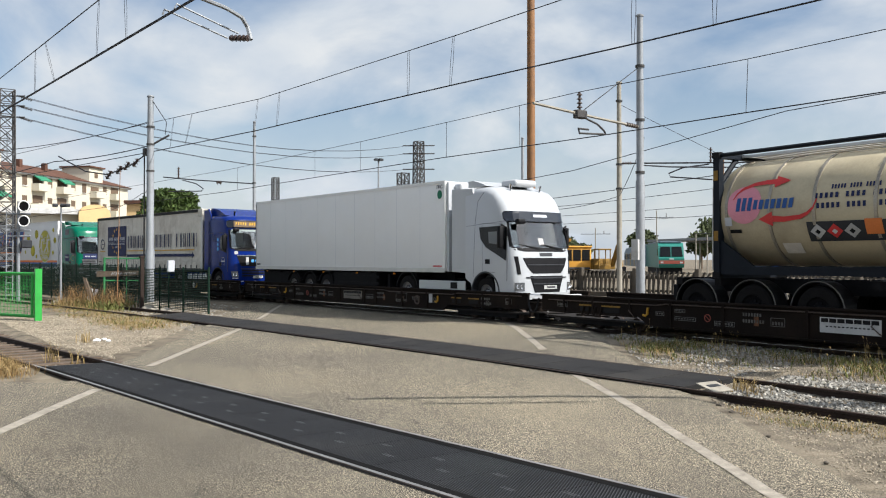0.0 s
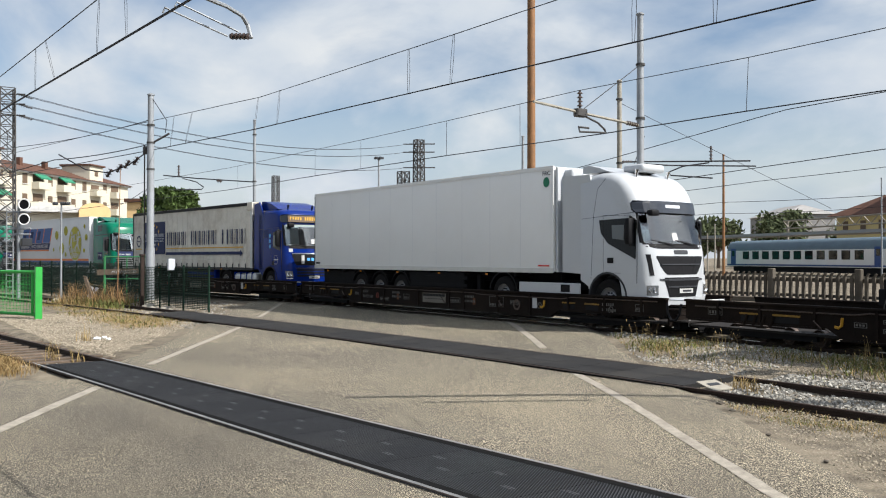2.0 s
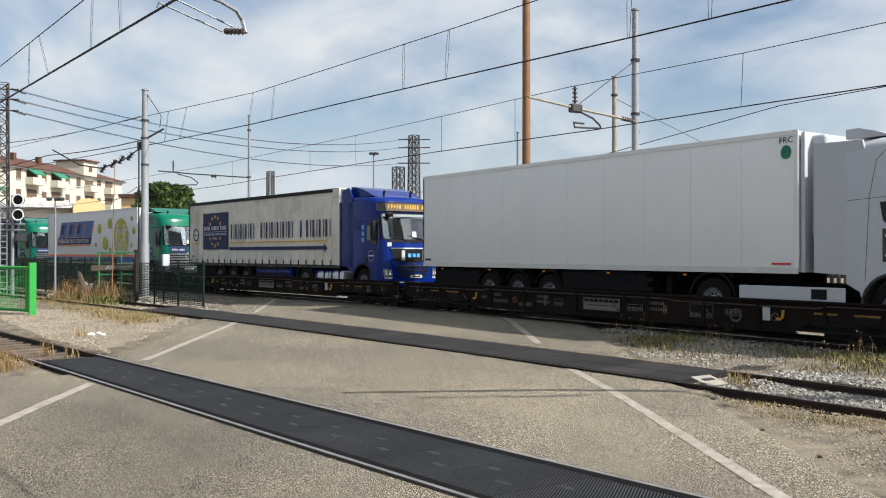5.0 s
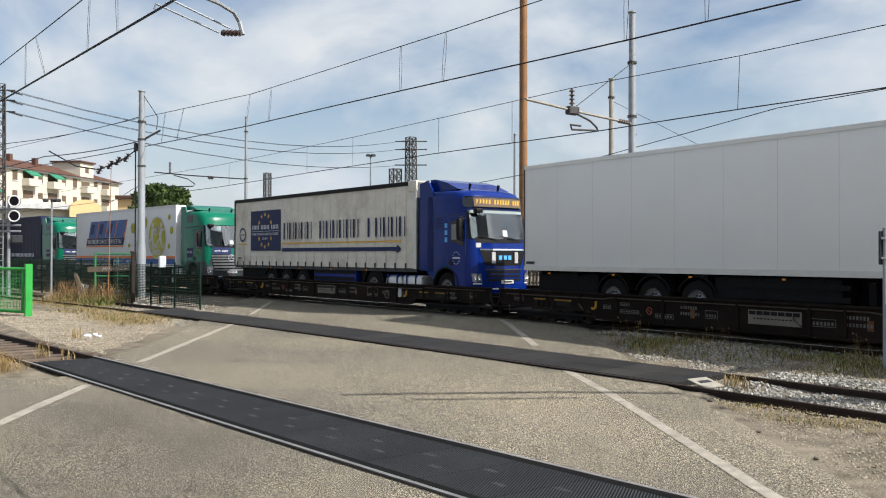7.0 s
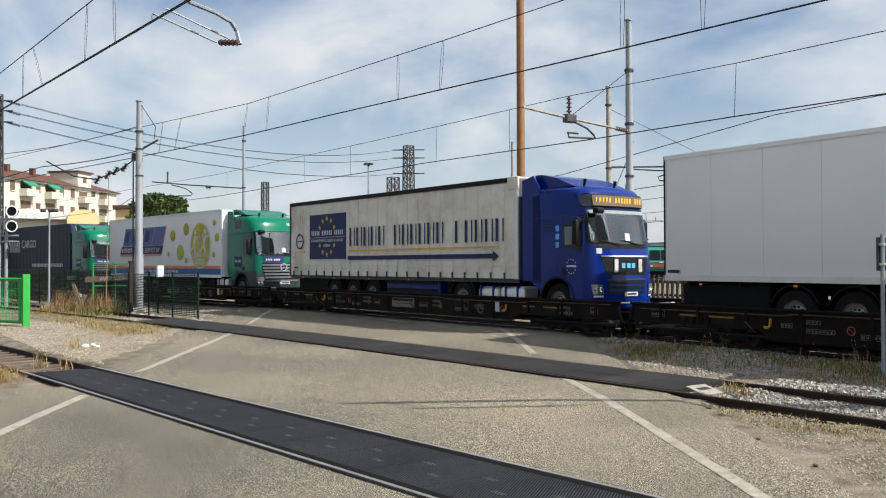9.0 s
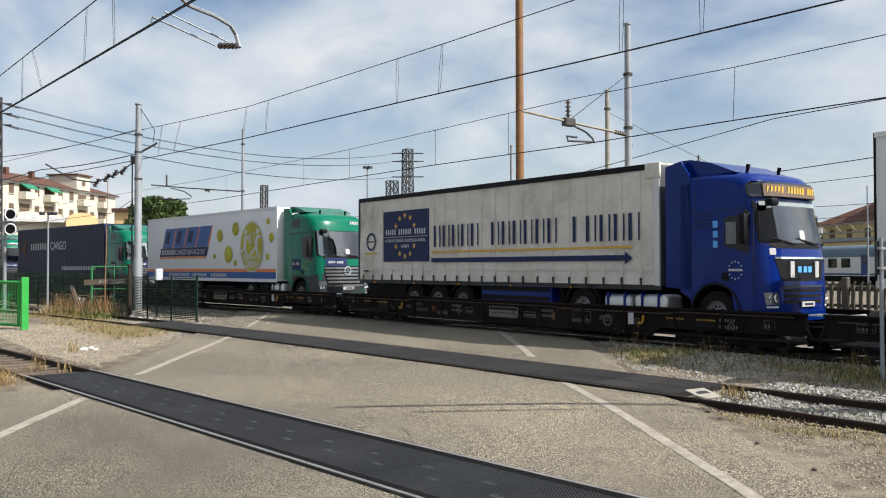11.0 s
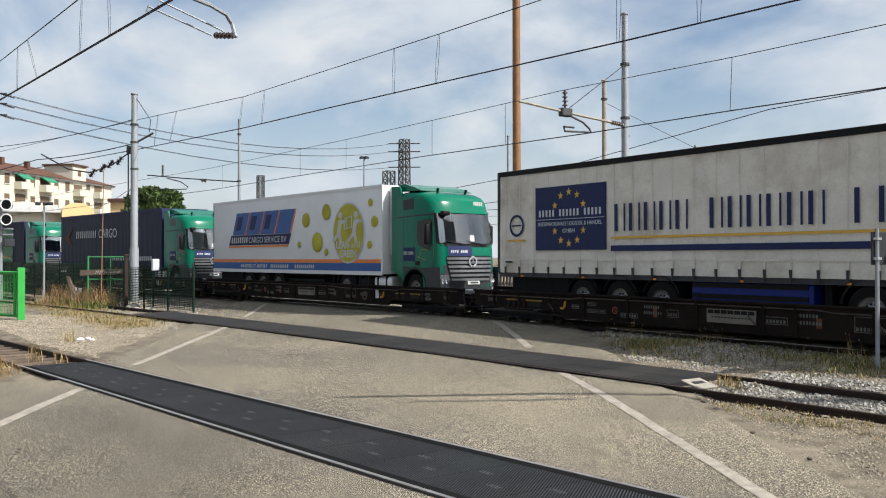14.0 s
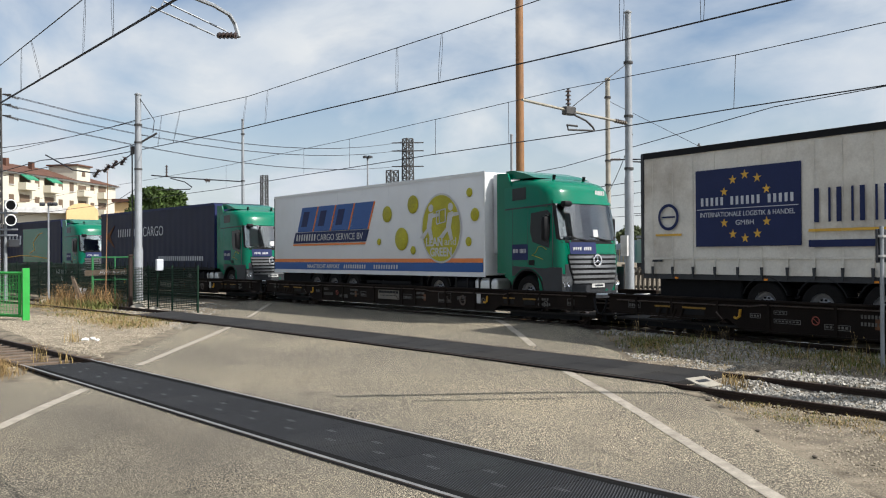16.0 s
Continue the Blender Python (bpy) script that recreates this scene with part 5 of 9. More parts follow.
def cargo_lorry(s):
    lorry = empty("lorry", "green articulated lorry with a white box trailer printed with lime bubbles", "lorry", "lorries on the train")
    P = lambda name, bm, m, label="", smooth=False: part(name, bm, m, lorry, label, smooth)
    tractor(lorry, "g")
    rear, front, z0, z1 = -16.55, -3.15, 0.92, 4.04
    trailer_gear(lorry, rear, 1.0)
    box_body(lorry, rear, front, z0, z1, "boxwhite", 8)
    Y = -1.29
    turn = Matrix.Rotation(radians(90), 4, "X")
    P("blue_band", bbox(rear + 0.05, front - 0.1, Y - 0.002, Y + 0.02, 1.06, 1.34), "royal", "blue band along the foot")
    P("orange_band", bbox(rear + 0.05, front - 0.1, Y - 0.002, Y + 0.02, 1.344, 1.47), "orange", "orange band")
    for k in range(4):
        x = -14.55 + k * 1.3
        z = 2.52
        bm = prism(bmesh.new(), [(x, z), (x + 1.18, z), (x + 1.6, z + 0.95), (x + 0.4, z + 0.95)], Y - 0.006, Y + 0.02)
        P("logo_block", bm, "royal", "blue slanted block")
        bm = prism(bmesh.new(), [(x + 1.18, z), (x + 1.24, z), (x + 1.66, z + 0.95), (x + 1.6, z + 0.95)], Y - 0.006, Y + 0.02)
        P("logo_edge", bm, "orange")
        if k < 3:
            bm = prism(bmesh.new(), [(x + 0.3, z + 0.2), (x + 0.75, z + 0.2), (x + 1.0, z + 0.78), (x + 0.55, z + 0.78)], Y - 0.012, Y)
            P("logo_letter", bm, "navy")
    bm = prism(bmesh.new(), [(-14.9, 2.08), (-9.6, 2.08), (-9.4, 2.50), (-14.7, 2.50)], Y - 0.008, Y + 0.02)
    P("logo_bar", bm, "navy", "navy bar with white plain lettering")
    P("logo_lettering", word(bmesh.new(), -14.7, -13.1, Y - 0.008, 2.17, 2.42, "xxxxxxxx", 0.2), "plate", "white plain bars")["kind"] = "stuff"
    fit_text("CARGO SERVICE BV", -13.0, -9.75, 0.34, "plate", lorry, Matrix.Translation((0, Y - 0.011, 2.17)) @ turn)
    P("logo_underline", prism(bmesh.new(), [(-14.92, 1.98), (-9.64, 1.98), (-9.6, 2.05), (-14.9, 2.05)], Y - 0.006, Y + 0.02), "orange")
    for cx, cz, r in ((-8.25, 2.98, 0.28), (-7.4, 2.12, 0.38), (-6.75, 3.24, 0.30), (-8.75, 2.05, 0.12), (-6.75, 1.74, 0.14), (-3.85, 3.46, 0.14), (-3.6, 2.78, 0.20), (-3.9, 1.98, 0.14)):
        bm = bmesh.new()
        prof = [(r * math.sin(math.radians(a)), Y - 0.03 * math.cos(math.radians(a))) for a in (90, 70, 50, 30, 12)]
        lathe(bm, prof, 24, "y", (cx, 0, cz))
        P("bubble", bm, "lime", "lime bubble", True)
    disc_bm = disc(bmesh.new(), -5.25, 2.42, 1.02, 1.10, Y - 0.004, 48)
    P("emblem_rim", disc_bm, "plate", "white rim of the round emblem")
    P("emblem", disc(bmesh.new(), -5.25, 2.42, 0.96, 1.04, Y - 0.008, 48), "lime", "large lime disc with two white figures pushing a crate")
    YY = Y - 0.014
    for f, cx in ((1, -5.75), (1, -4.75)):
        bm = bmesh.new()
        disc(bm, cx, 3.02, 0.10, 0.11, YY, 14)
        prism(bm, [(cx - 0.10 * f, 2.86), (cx + 0.10 * f, 2.90), (cx + 0.02 * f, 2.48), (cx - 0.18 * f, 2.44)], YY, YY - 0.006)
        prism(bm, [(cx - 0.18 * f, 2.50), (cx + 0.0 * f, 2.52), (cx + 0.10 * f, 2.12), (cx - 0.02 * f, 2.10)], YY - 0.001, YY - 0.007)
        prism(bm, [(cx - 0.16 * f, 2.46), (cx - 0.04 * f, 2.44), (cx - 0.30 * f, 2.16), (cx - 0.48 * f, 2.18)], YY - 0.002, YY - 0.008)
        prism(bm, [(cx, 2.86), (cx + 0.05 * f, 2.74), (cx + 0.32 * f, 2.78), (cx + 0.32 * f, 2.86)], YY - 0.002, YY - 0.008)
        for v in bm.verts:
            v.co.x, v.co.z = cx + (v.co.x - cx) * 1.25, 2.62 + (v.co.z - 2.62) * 1.12
        P("emblem_figure", bm, "plate", "plain white running shape")
    bm = bmesh.new()
    for a, b in (((-5.45, 2.55), (-5.0, 2.62)), ((-5.0, 2.62), (-5.0, 3.02)), ((-5.0, 3.02), (-5.45, 2.95)), ((-5.45, 2.95), (-5.45, 2.55)), ((-5.3, 2.58), (-5.3, 2.97))):
        rod(bm, (a[0], YY - 0.003, a[1]), (b[0], YY - 0.003, b[1]), 0.022, n=4)
    P("emblem_crate", bm, "plate")
    fit_text("LEAN", -6.02, -5.16, 0.37, "plate", lorry, Matrix.Translation((0, YY, 1.87)) @ turn, 0.012)
    fit_text("and", -5.06, -4.48, 0.34, "plate", lorry, Matrix.Translation((0, YY, 1.89)) @ turn)
    fit_text("GREEN", -5.81, -4.70, 0.37, "plate", lorry, Matrix.Translation((0, YY, 1.55)) @ turn, 0.012)
    fit_text("MAASTRICHT AIRPORT", -13.75, -11.35, 0.20, "plate", lorry, Matrix.Translation((0, Y - 0.006, 1.12)) @ turn, 0.004)
    P("foot_lettering", word(bmesh.new(), -11.1, -7.6, Y - 0.003, 1.12, 1.26, "xxxxxxxxxx   xxxxxxxxxx", 0.1), "plate", "white plain bars")["kind"] = "stuff"
    part("cooling_unit", bbox(-3.12, -2.7, -1.0, 1.0, 1.6, 3.95, 0.06, 2), "white", lorry, "", True)
    MOVING.append((lorry, s, 15.0, DECK_Z))


def navy_lorry(s, second):
    lorry = empty("lorry", "green articulated lorry with a navy %s trailer" % ("and green curtain-sided" if second else "tarpaulin"), "lorry", "lorries on the train")
    P = lambda name, bm, m, label="", smooth=False: part(name, bm, m, lorry, label, smooth)
    tractor(lorry, "g")
    rear, front, z0, z1 = -16.65, -2.85, 1.05, (3.98 if second else 4.06)
    trailer_gear(lorry, rear, z0)
    for sgn in (-1, 1):
        bm = bmesh.new()
        prev = None
        for k in range(121):
            x = rear + 0.02 + (front - rear - 0.04) * k / 120
            row = [bm.verts.new((x, sgn * (1.255 + 0.01 * math.sin(x * 10.4) * (1 - j / 9) + 0.015 * noise.noise((x, j * 0.4, s))), z0 + (z1 - z0 - 0.08) * j / 8)) for j in range(9)]
            if prev:
                for j in range(8):
                    bm.faces.new((prev[j], row[j], row[j + 1], prev[j + 1]))
            prev = row
        P("curtain", bm, "navytarp", "navy tarpaulin", True)
        P("roof_rail", bbox(rear, front, sgn * 1.262 - 0.02, sgn * 1.262 + 0.02, z1 - 0.10, z1 + 0.01), "navy")
        P("chassis_rail", bbox(rear, front, sgn * 1.24 - 0.02, sgn * 1.24 + 0.02, z0 - 0.08, z0 + 0.06), "black")
        for k in range(22):
            x = rear + 0.35 + k * 0.61
            P("curtain_strap", box(bmesh.new(), x - 0.02, x + 0.02, sgn * 1.285 - 0.008, sgn * 1.285 + 0.008, z0 - 0.03, z0 + 0.28), "black")
    P("roof", bbox(rear, front, -1.25, 1.25, z1 - 0.03, z1 + 0.01), "navytarp")
    P("front_wall", bbox(front - 0.06, front, -1.25, 1.25, z0, z1 - 0.03), "navy")
    P("rear_door", bbox(rear - 0.02, rear + 0.03, -1.25, 1.25, z0, z1 - 0.03), "navy")
    Y = -1.29
    turn = Matrix.Rotation(radians(90), 4, "X")
    if not second:
        bm = prism(bmesh.new(), [(-15.9, 2.75), (-14.6, 3.35), (-15.3, 2.75), (-14.6, 2.1)], Y - 0.006, Y + 0.02)
        P("red_arrow", bm, "rust", "dull dark red arrow shape")
        P("side_lettering", word(bmesh.new(), -14.2, -11.1, Y, 2.70, 3.12, "xxxxxxxxxx", 0.1, 0.36), "greyprint", "grey plain bars")
        text_mesh("CARGO", 0.72, "greyprint", lorry, Matrix.Translation((-10.8, Y - 0.004, 2.68)) @ turn)
        P("foot_lettering", word(bmesh.new(), -8.9, -3.9, Y, 1.40, 1.62, "xxxxxxxxxxxxxxxxxxxxx"), "greyprint", "grey plain bars")["kind"] = "stuff"
    else:
        P("side_lettering", word(bmesh.new(), -12.5, -9.2, Y, 2.5, 3.1, "xxxxx", 0.1, 0.4), "greyprint", "grey plain bars")
        P("green_panel", bbox(-9.0, -4.8, Y - 0.002, Y + 0.02, 1.3, 3.5), "green", "green printed panel")
        bm = bmesh.new()
        path_rod(bm, [(-15.5, Y, 1.2), (-12.5, Y, 1.6), (-9.5, Y, 1.75), (-7.0, Y, 1.7), (-5.0, Y, 1.55)], 0.03, 5)
        path_rod(bm, [(-7.8, Y, 1.9), (-7.0, Y, 2.1), (-7.2, Y, 2.6), (-6.4, Y, 3.1), (-5.7, Y, 3.2)], 0.03, 5)
        P("line_emblem", bm, "gold", "gold line emblem")
    MOVING.append((lorry, s, 15.0, DECK_Z))


def tank_trailer(s):
    """The tank container on its low chassis; x is counted from the wagon's front end."""
    th = empty("tank_trailer", "cream tank container in a dark frame on a black semi-trailer", "tank trailer", "lorries on the train")
    P = lambda name, bm, m, label="", smooth=False: part(name, bm, m, th, label, smooth)
    r, zc, a, b = 1.19, 2.58, -12.75, -6.9
    bm = bmesh.new()
    prof = [(0.02, a - 0.42), (0.5, a - 0.39), (0.85, a - 0.29), (1.08, a - 0.12), (r, a + 0.14), (r, b - 0.42), (1.08, b - 0.16), (0.85, b), (0.4, b + 0.1), (0.02, b + 0.12)]
    lathe(bm, prof, 48, "x", (0, 0, zc))
    P("tank_shell", bm, "cream", "cream tank shell", True)
    for x in (a + 0.26, a + 1.35, a + 2.4, a + 3.7, a + 5.1):
        bm = bmesh.new()
        lathe(bm, [(r - 0.02, x), (r + 0.018, x), (r + 0.018, x + 0.07), (r - 0.02, x + 0.07)], 48, "x", (0, 0, zc), True)
        P("tank_band", bm, "band", "stainless band", True)
    for x in (a + 0.05, b - 0.05):
        bm = bmesh.new()
        for y in (-1.16, 1.16):
            box(bm, x - 0.08, x + 0.08, y - 0.08, y + 0.08, 1.12, 3.92)
        box(bm, x - 0.08, x + 0.08, -1.08, 1.08, 3.80, 3.92)
        box(bm, x - 0.08, x + 0.08, -1.08, 1.08, 1.12, 1.28)
        for y in (-1, 1):
            rod(bm, (x, y * 1.12, 2.0), (x, y * 0.55, 1.28), 0.06, n=6)
            rod(bm, (x, y * 1.12, 3.2), (x, y * 0.55, 3.80), 0.06, n=6)
        P("end_frame", bm, "tankframe", "dark blue container frame")
        for z in (1.95, 3.30):
            P("warning_mark", box(bmesh.new(), x - 0.07, x + 0.05, -1.246, -1.238, z, z + 0.22), "yellow", "small yellow warning plate")
        for y in (-1.2, 1.2):
            for z in (1.12, 3.80):
                P("corner_casting", box(bmesh.new(), x - 0.10, x + 0.10, y - 0.06, y + 0.06, z, z + 0.13), "black")
    bm = bmesh.new()
    for y in (-1.16, 1.16):
        box(bm, a, b, y - 0.05, y + 0.05, 1.20, 1.38)
        prism(bm, [(a + 0.1, 1.38), (a + 1.0, 1.38), (a + 0.1, 1.98)], y - 0.04, y + 0.04)
        prism(bm, [(b - 0.1, 1.38), (b - 1.0, 1.38), (b - 0.1, 1.98)], y - 0.04, y + 0.04)
    P("side_sill", bm, "tankframe")
    bm = bmesh.new()
    for y in (-0.42, 0.42):
        box(bm, a, b, y - 0.02, y + 0.02, 3.84, 3.90)
    for k in range(30):
        x = a + 0.1 + k * 0.195
        box(bm, x, x + 0.14, -0.4, 0.4, 3.86, 3.89)
    P("walkway", bm, "alu", "perforated metal walkway")
    bm = bmesh.new()
    rod(bm, (a, -1.18, 3.86), (b, -1.18, 3.86), 0.045, n=6)
    rod(bm, (a, 1.18, 3.86), (b, 1.18, 3.86), 0.045, n=6)
    P("top_rail", bm, "tankframe")
    bm = bmesh.new()
    for y in (-0.9, -0.5):
        path_rod(bm, [(a - 0.06, y, 3.85), (a - 0.30, y, 3.2), (a - 0.32, y, 1.3)], 0.022)
    for k in range(8):
        rod(bm, (a - 0.31, -0.9, 1.45 + 0.27 * k), (a - 0.31, -0.5, 1.45 + 0.27 * k), 0.016, n=6)
    P("ladder", bm, "alu", "steel ladder")

    def on_tank(x, ang):
        return Vector((x - 0.2, -(r + 0.012) * math.cos(ang), zc + (r + 0.012) * math.sin(ang)))

    def decal(name, x0, x1, a0, a1, m, label="", lean=0.0, lift=0.0, shape=None):
        """A printed patch that follows the round shell."""
        bm = bmesh.new()
        n = 10
        grid = []
        for i in range(n + 1):
            row = []
            for j in range(n + 1):
                u, w = i / n, j / n
                if shape == "disc":
                    cu, cw = (u - 0.5) * 2, (w - 0.5) * 2
                    uu, ww = cu * math.sqrt(1 - cw * cw / 2), cw * math.sqrt(1 - cu * cu / 2)
                    u, w = uu / 2 + 0.5, ww / 2 + 0.5
                if shape == "diamond":
                    cu, cw = (u - 0.5) * 2, (w - 0.5) * 2
                    u, w = (cu - cw) / 4 + 0.5, (cu + cw) / 4 + 0.5
                ang = a0 + (a1 - a0) * w
                p = on_tank(x0 + (x1 - x0) * u + lean * w, ang)
                p += Vector((0, -math.cos(ang), math.sin(ang))) * lift
                row.append(bm.verts.new(p))
            grid.append(row)
        for i in range(n):
            for j in range(n):
                bm.faces.new((grid[i][j], grid[i + 1][j], grid[i + 1][j + 1], grid[i][j + 1]))
        P(name, bm, m, label, True)

    decal("logo_disc", -12.25, -11.35, -0.23, 0.47, "pink", "pink disc of the tank's emblem", shape="disc")
    for k in range(10):
        big = k < 3
        decal("logo_letter", -12.0 + 0.145 * k, -12.0 + 0.145 * k + 0.10, 0.0 if big else 0.02, 0.24 if big else 0.19, "royal", "blue plain bar", 0.03, 0.006)
    def swoosh(pts, w0, w1, tip, half):
        """A curved arrow printed on the shell: a widening band and a pointed head."""
        bm = bmesh.new()
        fine = []
        for (ax, aa), (bx, ba) in zip(pts, pts[1:]):
            fine += [(ax + (bx - ax) * q / 4, aa + (ba - aa) * q / 4) for q in range(4)]
        fine.append(pts[-1])
        prev = None
        for k, (x, ang) in enumerate(fine):
            px, pa = fine[max(k - 1, 0)]
            qx, qa = fine[min(k + 1, len(fine) - 1)]
            d = Vector((qx - px, (qa - pa) * r)).normalized()
            w = (w0 + (w1 - w0) * k / (len(fine) - 1)) / 2
            pair = []
            for sg in (-1, 1):
                an = ang + sg * d.x * w / r
                pair.append(bm.verts.new(on_tank(x - sg * d.y * w, an) + Vector((0, -math.cos(an), math.sin(an))) * 0.008))
            if prev:
                bm.faces.new((prev[0], pair[0], pair[1], prev[1]))
            prev = pair
        x, ang = pts[-1]
        tri = []
        for u in range(5):
            k = u / 4
            tri.append([bm.verts.new(on_tank(x + (tip - x) * k, ang + sg * half * (1 - k)) + Vector((0, -math.cos(ang), math.sin(ang))) * 0.010) for sg in (-1, 0, 1)])
        for a0, b0 in zip(tri, tri[1:]):
            for q in (0, 1):
                bm.faces.new((a0[q], b0[q], b0[q + 1], a0[q + 1]))
        P("logo_arrow", bm, "red", "curved red arrow")

    swoosh([(-12.08, 0.21), (-11.99, 0.33), (-11.85, 0.42), (-11.59, 0.495), (-11.30, 0.52), (-11.08, 0.52)], 0.02, 0.13, -10.72, 0.12)
    swoosh([(-10.04, 0.15), (-10.12, 0.0), (-10.25, -0.09), (-10.42, -0.145), (-10.8, -0.175), (-11.08, -0.16)], 0.02, 0.13, -11.42, 0.13)
    for row, (z0, z1, x0, x1) in enumerate(((0.30, 0.38, -9.75, -8.7), (0.15, 0.24, -10.1, -8.3), (-0.02, 0.07, -10.05, -8.3))):
        for k in range(16):
            if k in (5, 10):
                continue
            x = x0 + (x1 - x0) * k / 16
            decal("tank_lettering", x, x + (x1 - x0) / 28, z0, z1, "navy", "dark plain bar")
    for k, m in enumerate(("plate", "red", "plate")):
        x = -10.24 + k * 0.37
        decal("hazard_placard", x, x + 0.35, -0.54, -0.28, m, "hazard diamond", 0, 0.012, "diamond")
        decal("placard_mark", x + 0.11, x + 0.24, -0.46, -0.37, "black" if m == "plate" else "plate", "", 0, 0.02, "diamond")
    decal("placard_backing", -10.3, -8.6, -0.60, -0.24, "darkgrey", "dark placard board", 0, 0.004)
    decal("orange_board", -9.05, -8.7, -0.48, -0.22, "orange", "", 0, 0.012)
    decal("data_plate", -10.98, -10.55, -0.86, -0.62, "curtain", "cream data plate", 0, 0.01)
    decal("small_mark", -12.2, -11.9, -0.40, -0.33, "black", "", 0, 0.01)
    decal("small_frame", -12.3, -12.12, -0.26, -0.10, "greyprint", "", 0, 0.008)
    # chassis
    bm = bmesh.new()
    for y in (-0.45, 0.45):
        box(bm, -13.9, -2.0, y - 0.07, y + 0.07, 0.80, 1.10)
    for x in (-13.8, -12.7, -9.0, -6.9, -4.0):
        box(bm, x - 0.08, x + 0.08, -1.2, 1.2, 0.95, 1.115)
    P("trailer_frame", bm, "chassis")
    for x in (-13.25, -11.75, -10.2):
        for sgn in (-1, 1):
            wheel(th, x, sgn * 1.24, 0.5, 0.36, sgn, "chassis")
            ring = [(x + q * math.cos(math.radians(t)), 0.5 + q * math.sin(math.radians(t))) for q, seq in ((0.60, range(0, 181, 12)), (0.575, range(180, -1, -12))) for t in seq]
            P("mudguard", prism(bmesh.new(), ring, sgn * 1.27, sgn * 0.85), "black")
            ring = [(x + q * math.cos(math.radians(t)), 0.5 + q * math.sin(math.radians(t))) for q, seq in ((0.607, range(0, 181, 12)), (0.59, range(180, -1, -12))) for t in seq]
            P("mudguard_edge", prism(bmesh.new(), ring, sgn * 1.275, sgn * 1.25), "mark", "pale worn edge")
    P("rear_bumper", bbox(-14.0, -13.85, -1.2, 1.2, 0.62, 0.95, 0.02, 1), "chassis")
    P("cream_box", bbox(-8.6, -7.5, -1.25, -0.9, 0.52, 0.85, 0.02, 1), "curtain", "cream tool box")
    MOVING.append((th, s, 12.0, DECK_Z))


